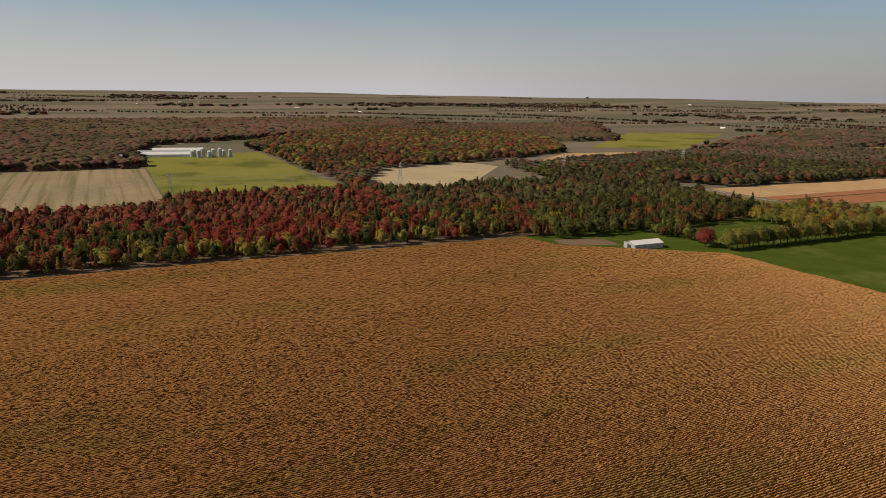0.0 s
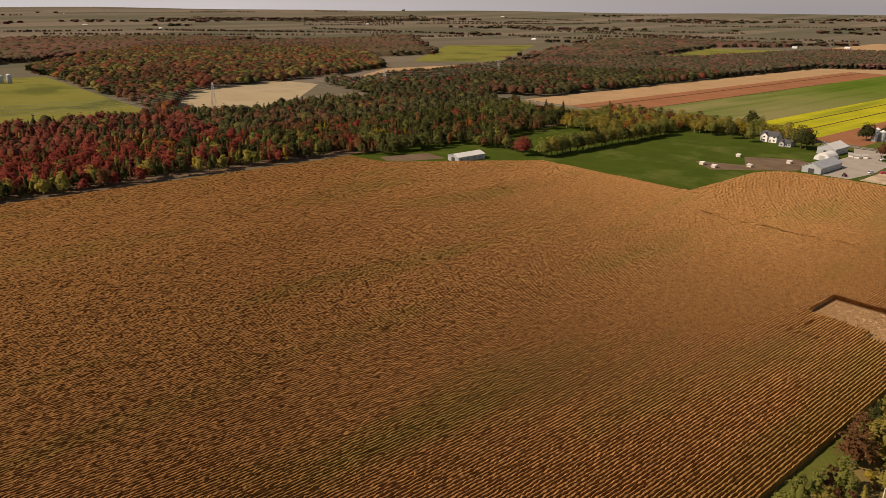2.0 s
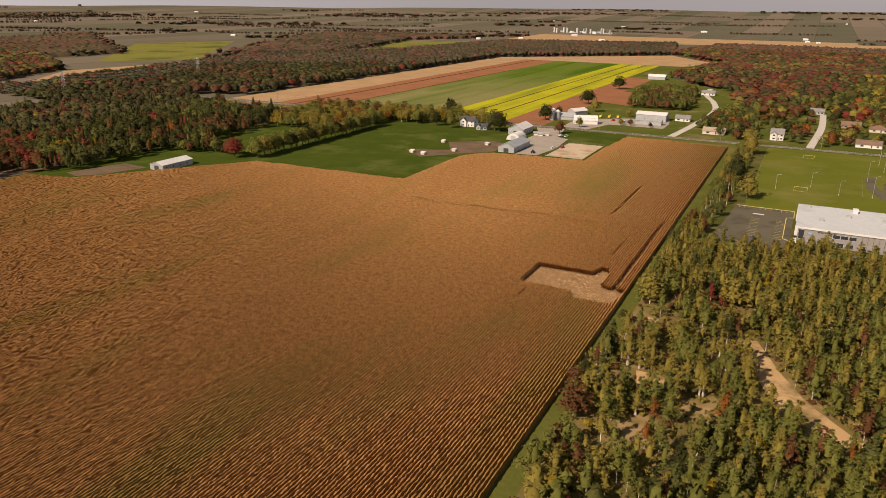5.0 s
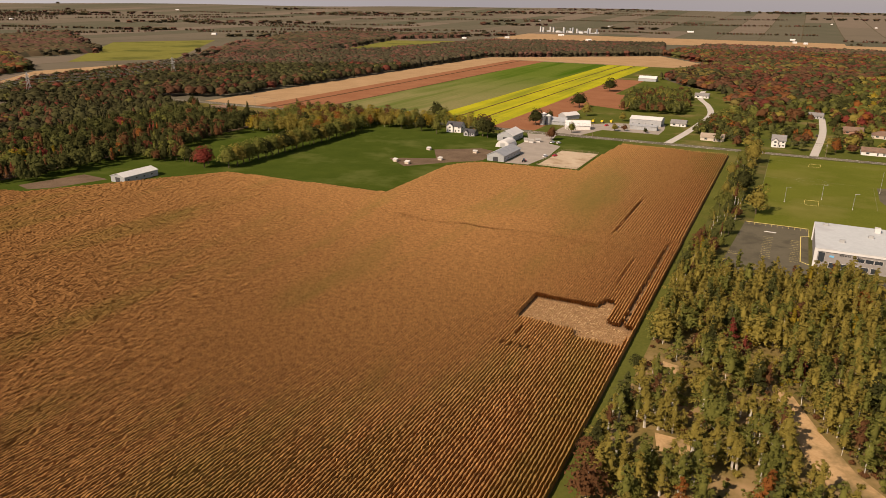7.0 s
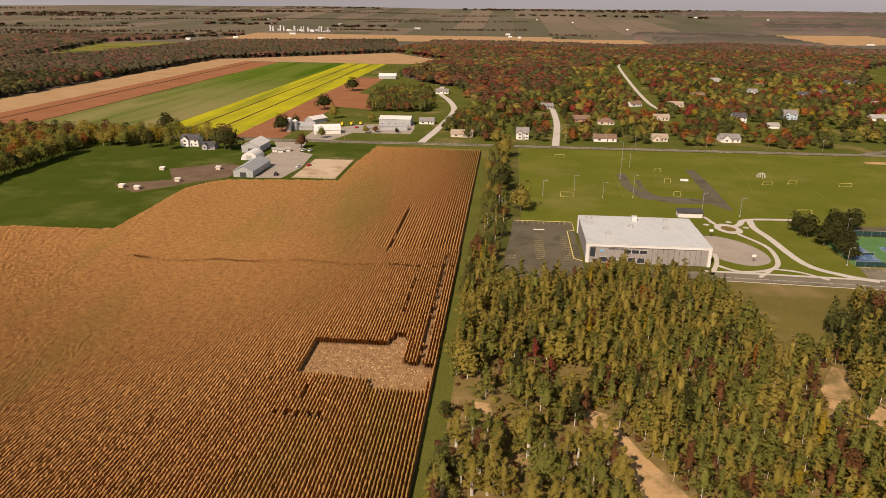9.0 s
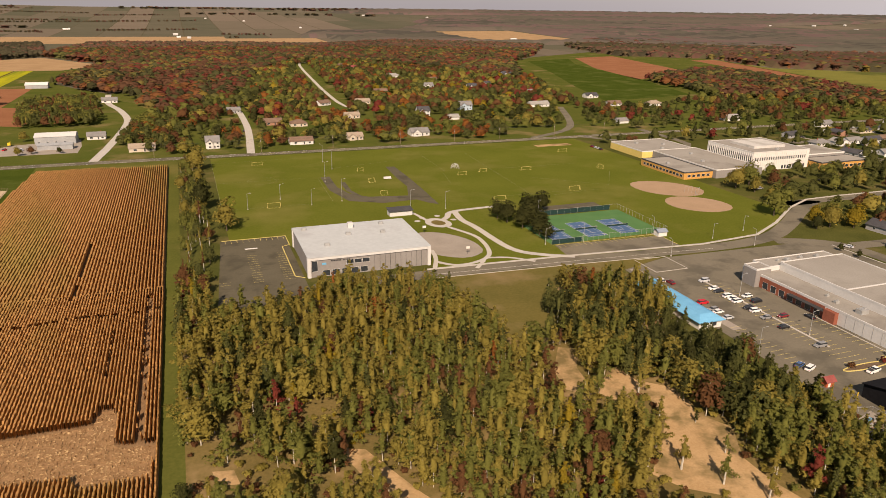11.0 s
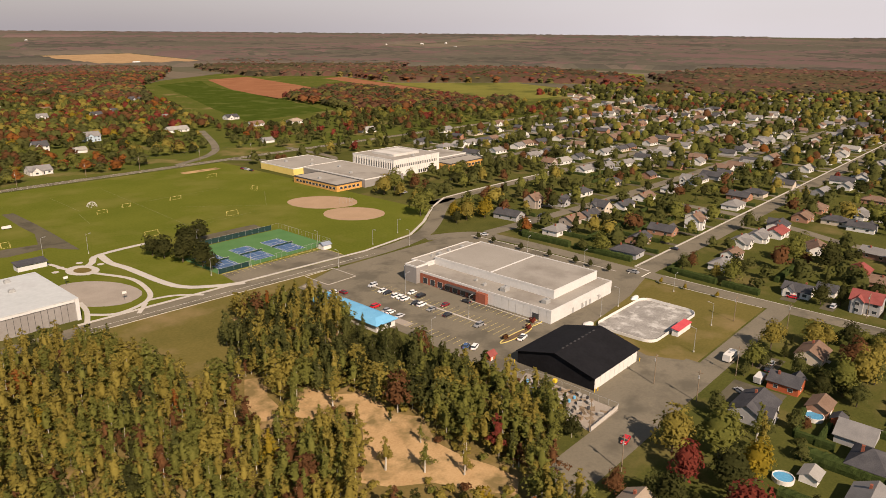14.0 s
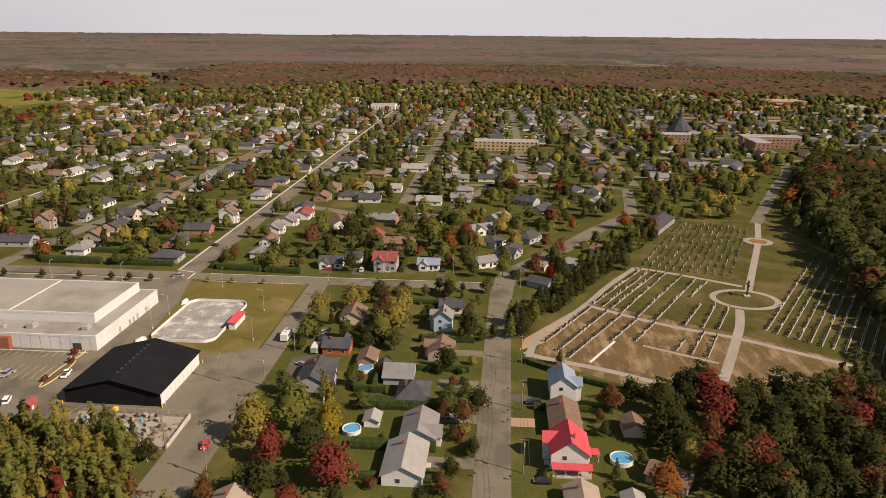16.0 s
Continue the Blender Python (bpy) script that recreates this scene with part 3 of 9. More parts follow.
def crown_core(rng, r, z0, z1, point=0.0, rings=3):
    """The closed inside of a crown, uneven: rings from the foot to the top."""
    v, n = [], []
    for e, w in ((-0.5, 0.75), (0.1, 1.0), (0.65, 0.8 - 0.35 * point)) if rings == 3 else ((-1.2, 0.95), (0.4, 0.9)):
        for k in range(6):
            a = k * 1.0472 + e + rng.normal(0, 0.12)
            q = r * w * rng.uniform(0.8, 1.15)
            v.append((q * math.cos(a), q * math.sin(a), (z0 + z1) / 2 + e * (z1 - z0) / 2 * rng.uniform(0.85, 1.15)))
            n.append((math.cos(a), math.sin(a), 0.3 + max(e, 0.0)))
    v.append((0, 0, z1))
    n.append((0, 0, 1))
    f = []
    for i in range(0, 6 * rings - 6, 6):
        for k in range(6):
            a, b = i + k, i + (k + 1) % 6
            f += [(a, b, b + 6), (a, b + 6, a + 6)]
    f += [(6 * rings - 6 + k, 6 * rings - 6 + (k + 1) % 6, 6 * rings) for k in range(6)]
    n = np.array(n)
    return np.array(v), np.array(f), n / np.linalg.norm(n, axis=1)[:, None]


CORE = {"pine": (0.2, 0.12, 0.95, 1.0), "tall": (0.105, 0.28, 0.95, 0.3), "bush": (0.55, 0.1, 0.9, 0.0), "broad": (0.35, 0.1, 0.9, 0.0)}


def crown_shape(kind, rng, n, size, core=0.0):
    """Crowns for a tree one metre high; core: how much of the form the closed inside fills."""
    if kind == "pine":
        blobs = [(rng.normal(0, 0.02), rng.normal(0, 0.02), 0.2 + 0.75 * i / 7, 0.24 * (1 - i / 8.2), 0.09) for i in range(8)]
    elif kind == "tall":
        blobs = [(rng.normal(0, 0.085 * (1.1 - i / 20)), rng.normal(0, 0.085 * (1.1 - i / 20)), 0.24 + 0.7 * i / 19, rng.uniform(0.035, 0.08) * (1.2 - 0.75 * i / 19), rng.uniform(0.035, 0.07)) for i in range(20)]
    elif kind == "bush":
        blobs = [(0.3 * math.cos(i * 2.1), 0.3 * math.sin(i * 2.1), 0.45 + 0.2 * rng.random(), 0.35, 0.35) for i in range(4)]
    else:
        blobs = [(0.21 * math.cos(i * 0.9 + 0.3) * (0.75 + 0.55 * rng.random()), 0.21 * math.sin(i * 0.9 + 0.3) * (0.75 + 0.55 * rng.random()), 0.26 + 0.3 * rng.random(), 0.12 + 0.09 * rng.random(), 0.13 + 0.07 * rng.random()) for i in range(9)]
        blobs += [(rng.normal(0, 0.07), rng.normal(0, 0.07), 0.72 + rng.normal(0, 0.05), 0.15 + 0.06 * rng.random(), 0.19) for _ in range(3)] + [(0, 0, 0.5, 0.25, 0.24)]
    slim = kind in ("tall", "pine")
    v, f, q = crown_cards(rng, blobs, n, size, 0.4 if n > 100 else 0.8, (0, 0, 0.5), 0.45 if kind == "tall" else 0.0, 0.45 if slim and n > 100 else 0.8)
    if core:
        r, z0, z1, point = CORE[kind]
        cv, cf, cq = crown_core(rng, r * core, z0, z0 + (z1 - z0) * (0.6 + 0.4 * core), point, 2 if n < 10 else 3)

        v, f, q = np.concatenate([v, cv]), np.concatenate([f, cf + len(v)]), np.concatenate([q, cq])
    return v, f, q


def trunk_mesh(kind, rng):
    bm = bmesh.new()
    top = {"pine": 0.85, "tall": 0.72, "bush": 0.35}.get(kind, 0.55)
    tube(bm, (0, 0, -0.01), (0.01, 0, top * 0.55), 0.022, 0.015, 5)
    tube(bm, (0.01, 0, top * 0.55), (0, 0.01, top), 0.015, 0.005, 5)
    for i in range(4):
        a, z = i * 1.7 + rng.random(), top * (0.55 + 0.1 * i)
        q = 0.06 if kind == "tall" else 0.16
        tube(bm, (0, 0, z), (q * math.cos(a), q * math.sin(a), z + 0.12), 0.004 if kind == "tall" else 0.008, 0.002, 4)
    return bm


CROWNS = {}
TREE_RNG = np.random.default_rng(11)
for kind in ("broad", "tall", "pine", "bush"):
    CROWNS[kind] = {
        "near": [crown_shape(kind, TREE_RNG, {"broad": 700, "tall": 760, "pine": 620, "bush": 170}[kind], {"broad": 0.05, "tall": 0.026, "pine": 0.046, "bush": 0.17}[kind], 0.74 if kind == "broad" else 0.5) for _ in range(4)],
        "wood": [crown_shape(kind, TREE_RNG, {"tall": 440}.get(kind, 440), {"broad": 0.057, "tall": 0.031, "pine": 0.048, "bush": 0.14}[kind], 0.5) for _ in range(5)],
        "mid": [crown_shape(kind, TREE_RNG, 110, {"broad": 0.105, "tall": 0.064, "pine": 0.085, "bush": 0.22}[kind], 0.75) for _ in range(4)],
        "far": [crown_shape(kind, TREE_RNG, 34, {"broad": 0.17, "tall": 0.11, "pine": 0.13, "bush": 0.32}[kind], 0.95) for _ in range(4)],
        "tiny": [crown_shape(kind, TREE_RNG, 4, {"broad": 0.28, "tall": 0.2, "pine": 0.2, "bush": 0.4}[kind], 1.05) for _ in range(6)],
    }
TRUNKS = {}
CROWN_MESH = {}
TREE_LABEL = {"broad": "leafy {} deciduous tree with a rounded crown", "tall": "tall slender {} aspen tree", "pine": "pointed {} conifer with dense needles", "bush": "low {} garden shrub"}
TINT_WORD = {"green": "green", "olive": "olive-green", "yellow": "yellow", "orange": "orange", "red": "crimson", "rust": "rust-brown", "dark": "dark green", "deep": "deep green"}


def tree(kind, x, y, height, tint, group="", spread=1.0):
    """One tree: a tapered trunk with limbs, and a crown of leaf clumps."""
    if kind not in TRUNKS:
        bm = trunk_mesh(kind, TREE_RNG)
        me = bpy.data.meshes.new("trunk")
        bm.to_mesh(me)
        bm.free()
        me.materials.append(M["birch_bark"] if kind == "tall" else M["bark"])
        TRUNKS[kind] = me
    k = int(RNG.integers(4))
    if (kind, k, tint) not in CROWN_MESH:
        me = bpy.data.meshes.new("crown")
        v, f, q = CROWNS[kind]["near"][k]
        me.from_pydata(v, [], f)
        soften(me, q)
        me.materials.append(M[tint])
        CROWN_MESH[kind, k, tint] = me
    name = {"broad": "tree", "tall": "aspen", "pine": "conifer", "bush": "shrub"}[kind]
    root = new(name, TRUNKS[kind])
    root.matrix_world = pose(x, y, 0, 0, 0, float(RNG.random() * 360)) @ Matrix.Diagonal((height * spread, height * spread, height, 1))
    c = new("crown", CROWN_MESH[kind, k, tint])
    c.parent = root
    return tagged(root, TREE_LABEL[kind].format(TINT_WORD[tint]), "shrub" if kind == "bush" else "tree", group)


def woods(name, rows, detail, label, category="woods", trunk=False, tone=""):
    """Many trees as one mesh. rows: x, y, height, spread, kind, tint."""
    V, F, I, N, base = [], [], [], [], 0
    for kind in CROWNS:
        mine = [q for q in rows if q[4] == kind]
        shapes = CROWNS[kind][detail]
        for k, (v, f, q) in enumerate(shapes):
            own = mine[k::len(shapes)]
            nq = q
            if not own:
                continue
            P = np.array([q[:4] for q in own])
            a = RNG.random(len(own)) * 6.283
            c, sn, hs = np.cos(a)[:, None], np.sin(a)[:, None], (P[:, 2] * P[:, 3])[:, None]
            p = np.empty((len(own), len(v), 3))
            p[:, :, 0] = (v[:, 0] * c - v[:, 1] * sn) * hs + P[:, 0:1]
            p[:, :, 1] = (v[:, 0] * sn + v[:, 1] * c) * hs + P[:, 1:2]
            p[:, :, 2] = v[:, 2] * P[:, 2:3] + rise(P[:, 0], P[:, 1])[:, None]
            V.append(p.reshape(-1, 3))
            g = np.empty((len(own), len(v), 3))
            g[:, :, 0], g[:, :, 1], g[:, :, 2] = nq[:, 0] * c - nq[:, 1] * sn, nq[:, 0] * sn + nq[:, 1] * c, nq[:, 2]
            N.append(g.reshape(-1, 3))
            F.append((f[None] + (np.arange(len(own)) * len(v))[:, None, None] + base).reshape(-1, 3))
            I.append(np.repeat([LEAF_KEYS.index(q[5]) for q in own], len(f)))
            base += len(own) * len(v)
    if trunk:
        for x, y, h, *_ in rows[::2]:
            r = 0.011 * h
            lx, ly = 0.05 * h * math.sin(x * 3.1), 0.05 * h * math.sin(y * 2.7)
            V.append(np.array([(x - r, y - r, 0), (x + r, y - r, 0), (x, y + r, 0), (x + lx, y + ly, h * 0.9)]))
            F.append(np.array([(0, 1, 3), (1, 2, 3), (2, 0, 3)]) + base)
            I.append(np.full(3, len(LEAF_KEYS)))
            N.append(np.array([(-0.7, -0.7, 0.1), (0.7, -0.7, 0.1), (0, 1, 0.1), (0, -0.7, 0.7)]))
            base += 4
    ob = arrays(name, np.concatenate(V), np.concatenate(F), [M[tone + k] for k in LEAF_KEYS] + [M["birch_bark"]], np.concatenate(I), normals=np.concatenate(N))
    return tagged(ob, label, category, kind="stuff")


def scatter(poly, spacing, seed, keepout=()):
    """Jittered places in an outline, spacing apart."""
    r = np.random.default_rng(seed)
    xs, ys = [p[0] for p in poly], [p[1] for p in poly]
    X, Y = np.meshgrid(np.arange(min(xs), max(xs), spacing), np.arange(min(ys), max(ys), spacing), indexing="ij")
    X = X.ravel() + r.uniform(-0.45, 0.45, X.size) * spacing
    Y = Y.ravel() + r.uniform(-0.45, 0.45, Y.size) * spacing
    ok = inside(X, Y, poly)
    for k in keepout:
        ok &= ~inside(X, Y, k)
    return X[ok], Y[ok], r


def mix_rows(X, Y, r, tall, kinds, tints, patchy=0.0):
    """Rows for woods(): heights in tall; kinds and tints with weights; patchy: how strongly tints gather in groups."""
    kn, kw = list(kinds), np.array(list(kinds.values()), float)
    tn, tw = list(tints), np.array(list(tints.values()), float)
    out = []
    for x, y in zip(X, Y):
        w = tw.copy()
        if patchy:
            for i in range(len(w)):
                w[i] *= math.exp(patchy * 3 * noise.noise((x * 0.012 + 17 * i, y * 0.012, i * 5.3)))
        kind = kn[r.choice(len(kn), p=kw / kw.sum())]
        tint = tn[r.choice(len(tn), p=w / w.sum())]
        if kind == "pine":
            tint = "dark" if r.random() < 0.5 else "deep"
        out.append((x, y, r.uniform(*tall) * (0.85 if kind == "bush" else 1), r.uniform(0.85, 1.2), kind, tint))
    return out


AUTUMN = {"green": 3, "olive": 3.2, "rust": 4, "red": 0.45, "orange": 0.25, "yellow": 0.12, "dark": 2}
REDDISH = {"deep": 2.2, "green": 1.0, "olive": 1.6, "rust": 5.5, "red": 1.5, "orange": 1.3, "yellow": 0.08, "dark": 1.2}
DARKISH = {"deep": 3, "green": 0.2, "rust": 2.8, "red": 0.5, "dark": 7}
# mostly dark leaf tints, which put the deep shade of this wood into its colour
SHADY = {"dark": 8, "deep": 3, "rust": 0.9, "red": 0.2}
W_WEST = [(-434.6, -420), (-434.6, 246), (-412, 262), (-412, 345), (-380, 352), (-376, 366), (-410, 386), (-416, 462), (-436, 520), (-520, 524), (-610, 560), (-660, 600), (-690, 480), (-690, 332), (-651, 292), (-690, 208), (-688, 14), (-632, 8), (-632, -420)]
patch("floor_west_woods", W_WEST, 0.028, M["earth"], "dark leaf litter under the western woods", "ground")
X, Y, r = scatter(W_WEST, 6.4, 21)
red_part = (Y < 205) & (X < -420)
front = X > -540
KINDS = {"broad": 5, "tall": 3, "pine": 1}
WEST_RED = {"red": 9, "rust": 2.6, "dark": 1.8, "green": 0.4, "olive": 0.25, "orange": 0.4}
WEST_GREEN = {"red": 0.3, "rust": 1.8, "deep": 5, "green": 0.4, "dark": 6, "orange": 0.12, "yellow": 0.05}
rows = []
edge = red_part & (X > -450)        # a green and olive margin before the red trees
red_part &= ~edge
WEST_EDGE = {"dark": 4, "green": 3, "olive": 2, "rust": 2, "yellow": 0.3, "red": 1.6, "orange": 0.3}
for m, tints in ((edge, WEST_EDGE), (red_part, WEST_RED), (~red_part & ~edge, WEST_GREEN)):
    rows += [(q, f) for q, f in zip(mix_rows(X[m], Y[m], r, (9, 15), KINDS, tints, 1.0), front[m])]
woods("west_woods", [q for q, f in rows if f], "mid", "mixed autumn woodland of red, rust and green trees behind the maize")
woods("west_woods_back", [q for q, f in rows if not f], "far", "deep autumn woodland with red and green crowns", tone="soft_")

# woods between the fields, by their outlines
BELTS = [
    ([(-2450, -319), (-2480, 700), (-2200, 1050), (-1734, 512), (-1540, 249), (-1425, 58), (-1230, 12), (-1012, 16), (-1012, -152), (-1400, -600)], AUTUMN, 25),
    ([(-1379, 212), (-2029, 641), (-2000, 1250), (-1078, 744), (-985, 563), (-915, 320), (-747, 230), (-700, 212)], REDDISH, 12),
    ([(-870, 560), (-900, 600), (-1010, 1080), (-1040, 1190), (-860, 1420), (-819, 2007), (-348, 2150), (-278, 1700), (-592, 1425), (-596, 645), (-660, 605), (-700, 480), (-892, 497)], DARKISH, 10.5),
    ([(-1984, 958), (-2100, 1600), (-1313, 1071), (-1325, 857)], AUTUMN, 25),
    ([(-1104, 1078), (-1493, 1875), (-1500, 2200), (-1033, 1621)], AUTUMN, 32),
    ([(-1048, 1008), (-1149, 1412), (-1450, 2200), (-960, 2200), (-1110, 1966), (-918, 1231), (-840, 1440), (-1000, 1190)], DARKISH, 24),
    ([(-188, 1150), (-140, 1480), (-280, 1720), (-240, 2150), (0, 2150), (313, 2018), (592, 2200), (760, 2100), (943, 1908), (722, 1540), (610, 1400), (530, 1200), (470, 1080), (420, 1200), (300, 1450), (180, 1500), (90, 1250), (40, 960), (-40, 810), (-62, 880), (-84, 985), (-150, 1080)], REDDISH, 12),
    ([(620, 810), (660, 1015), (836, 1122), (890, 1120), (856, 770), (913, 740), (772, 660)], REDDISH, 12),
    ([(1050, 1163), (1100, 1400), (1455, 1541), (1750, 1300), (1604, 907), (1389, 745), (1240, 990)], REDDISH, 31),
    ([(930, 1530), (1000, 1900), (1250, 2200), (1700, 1700), (1455, 1545), (1100, 1400)], AUTUMN, 33),
    ([(1150, 720), (1400, 700), (1620, 880), (2200, 900), (2320, 0), (2250, -900), (1300, -1100), (1180, -620), (1330, -300), (1420, -60), (1500, 300), (1250, 500)], AUTUMN, 33),
    ([(393, -122), (488, -150), (582, -205), (640, -420), (200, -420), (165, -70), (240, -88), (300, -100)], SHADY, 7.5),
]
close, distant, hill, shade = [], [], [], []
for i, (poly, tints, gap) in enumerate(BELTS):
    X, Y, r = scatter(poly, 15 if i == 0 else gap, 40 + i)
    if i == 0:          # thinner towards the horizon
        some = (np.hypot(X, Y) < 1650) | (r.random(len(X)) < 0.35)
        X, Y = X[some], Y[some]
    for q in mix_rows(X, Y, r, (15, 21) if tints is SHADY else (10.5, 14) if gap < 13 else (11, 15), {"broad": 7, "pine": 1 if gap < 13 else 0.01}, tints, 1.0):
        (shade if tints is SHADY else close if gap < 12.5 and math.hypot(q[0], q[1]) < 1250 else hill if tints is REDDISH and math.hypot(q[0], q[1]) < 1900 else distant).append((q[0], q[1], q[2], q[3] * 1.75 if gap > 13 else q[3] * gap / 7.2 if gap > 9 else q[3], q[4], q[5]))
X, Y, r = scatter([(-160, 764), (-94, 770), (-114, 940), (-172, 930), (-180, 880)], 6.6, 71)
woods("aspen_clump", mix_rows(X, Y, r, (10, 14), {"broad": 3, "tall": 2}, {"olive": 1.2, "green": 3, "deep": 6, "rust": 2, "red": 0.25}, 0.5), "mid", "olive-green trees behind the machine hall", "trees")
X, Y, r = scatter([(-66, 640), (-30, 612), (-30, 800), (-56, 830), (-62, 720)], 9.5, 72)
woods("lane_trees", mix_rows(X, Y, r, (7, 12), {"broad": 5, "pine": 1}, {"olive": 1.5, "green": 2, "deep": 5, "rust": 1.5, "orange": 0.4}, 0.5), "mid", "garden trees beside the lane", "trees")
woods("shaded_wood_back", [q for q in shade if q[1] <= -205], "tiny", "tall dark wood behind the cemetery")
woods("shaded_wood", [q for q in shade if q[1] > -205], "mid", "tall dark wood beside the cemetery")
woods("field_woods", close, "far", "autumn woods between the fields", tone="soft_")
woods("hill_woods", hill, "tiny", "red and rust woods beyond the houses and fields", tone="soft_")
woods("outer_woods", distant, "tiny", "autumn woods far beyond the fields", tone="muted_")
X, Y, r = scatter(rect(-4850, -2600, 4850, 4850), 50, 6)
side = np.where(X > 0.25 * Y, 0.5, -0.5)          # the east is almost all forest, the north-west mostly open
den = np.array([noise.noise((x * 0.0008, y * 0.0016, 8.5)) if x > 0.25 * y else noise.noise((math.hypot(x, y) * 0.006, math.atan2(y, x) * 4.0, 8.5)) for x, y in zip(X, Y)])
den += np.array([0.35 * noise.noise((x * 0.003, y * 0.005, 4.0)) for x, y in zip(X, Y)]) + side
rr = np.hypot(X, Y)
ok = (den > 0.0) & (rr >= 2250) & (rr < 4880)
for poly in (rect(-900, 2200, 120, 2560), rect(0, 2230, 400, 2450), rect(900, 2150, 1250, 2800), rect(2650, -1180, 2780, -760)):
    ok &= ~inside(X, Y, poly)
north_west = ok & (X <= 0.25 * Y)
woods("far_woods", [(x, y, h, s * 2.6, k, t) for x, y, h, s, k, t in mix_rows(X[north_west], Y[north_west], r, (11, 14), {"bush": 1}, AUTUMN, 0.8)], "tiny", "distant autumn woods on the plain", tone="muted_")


def canopy(name, X, Y, keep, height, bumps, tints, label):
    """The closed roof of distant woods: an uneven sheet over the grid X, Y where keep holds, let down at its edge."""
    keep = keep.copy()
    keep[1:-1, 1:-1] &= keep[:-2, 1:-1] & keep[2:, 1:-1] & keep[1:-1, :-2] & keep[1:-1, 2:]
    rng = np.random.default_rng(len(name))
    inner = np.zeros(X.shape, int)
    for c in ((slice(None, -1), slice(None, -1)), (slice(1, None), slice(None, -1)), (slice(None, -1), slice(1, None)), (slice(1, None), slice(1, None))):
        inner[c] += keep
    Z = height + rng.normal(0, bumps, X.shape) + rise(X, Y)
    Z = np.where(inner < 4, rise(X, Y), Z)
    idx = np.arange(X.size).reshape(X.shape)
    quads = np.stack([idx[:-1, :-1], idx[1:, :-1], idx[1:, 1:], idx[:-1, 1:]], -1)[keep]
    cx, cy = X[:-1, :-1][keep], Y[:-1, :-1][keep]
    names = list(tints)
    score = np.array([[noise.noise((math.hypot(x, y) * 0.0045 + 9 * i, math.atan2(y, x) * 5, 3.1 * i)) + 0.6 * noise.noise((x * 0.01, y * 0.01, 7.7 * i)) for x, y in zip(cx, cy)] for i in range(len(names))])
    score += np.log(np.array(list(tints.values())))[:, None] * 0.35 + rng.normal(0, 0.16, score.shape)
    mi = np.array([LEAF_KEYS.index(k) for k in names])[score.argmax(0)]
    used = np.unique(quads)
    remap = np.zeros(X.size, int)
    remap[used] = np.arange(len(used))
    V = np.stack([X.ravel(), Y.ravel(), Z.ravel()], -1)[used]
    # the forest canopy takes the palette with the strongest haze in its colour
    ob = arrays(name, V, remap[quads], [M[("hazed_" if "forest" in name else "muted_") + k] for k in LEAF_KEYS], mi)
    ob.data.polygons.foreach_set("use_smooth", np.ones(len(ob.data.polygons), bool))
    return tagged(ob, label, "woods", kind="stuff")


GX, GY = np.meshgrid(np.arange(-1200, 4900, 26.0), np.arange(-2700, 4900, 26.0), indexing="ij")
CX, CY = GX[:-1, :-1] + 13, GY[:-1, :-1] + 13
cover = np.zeros(CX.shape, bool)
east = (CX > 0.25 * CY - 300) & (np.hypot(CX, CY) > 2230) & (np.hypot(CX, CY) < 4850)
cover[east] = [noise.noise((x * 0.0008, y * 0.0016, 8.5)) + 0.35 * noise.noise((x * 0.003, y * 0.005, 4.0)) + min(0.5, (x - 0.25 * y) / 800) > 0.08 for x, y in zip(CX[east], CY[east])]
for poly in (rect(0, 2230, 400, 2450), rect(900, 2150, 1250, 2800), rect(2650, -1180, 2780, -760)):
    cover &= ~inside(CX, CY, poly)
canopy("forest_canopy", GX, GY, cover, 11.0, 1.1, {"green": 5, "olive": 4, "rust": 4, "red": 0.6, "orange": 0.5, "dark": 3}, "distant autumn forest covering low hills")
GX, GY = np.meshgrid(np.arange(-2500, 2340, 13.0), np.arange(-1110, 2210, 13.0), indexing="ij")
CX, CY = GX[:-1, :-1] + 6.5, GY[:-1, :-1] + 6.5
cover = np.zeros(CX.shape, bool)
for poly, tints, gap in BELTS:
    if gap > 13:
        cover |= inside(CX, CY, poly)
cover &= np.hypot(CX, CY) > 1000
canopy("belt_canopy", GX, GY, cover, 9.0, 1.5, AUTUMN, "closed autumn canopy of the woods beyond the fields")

# thin lines of trees across the north-western plain
lr = np.random.default_rng(9)
line_rows = []
for _ in range(66):
    q, a0, n = lr.uniform(2300, 4700), lr.uniform(1.45, 3.3), int(lr.integers(20, 110))
    lean = lr.uniform(-0.35, 0.35)
    X, Y = q * math.cos(a0) + np.arange(n) * 9 * math.cos(a0 + 1.571 + lean), q * math.sin(a0) + np.arange(n) * 9 * math.sin(a0 + 1.571 + lean)
    ok = (np.hypot(X, Y) < 4850) & (np.hypot(X, Y) > 2250) & (lr.random(n) < 0.85) & ~inside(X, Y, rect(-960, 2200, 120, 2800))
    line_rows += [(x, y, h, s * 1.15, k, t) for x, y, h, s, k, t in mix_rows(X[ok] + lr.normal(0, 3, ok.sum()), Y[ok] + lr.normal(0, 3, ok.sum()), lr, (6, 10), {"bush": 1}, {"green": 3, "rust": 3, "olive": 3}, 0.4)]
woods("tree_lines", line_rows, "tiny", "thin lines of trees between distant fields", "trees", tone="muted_")

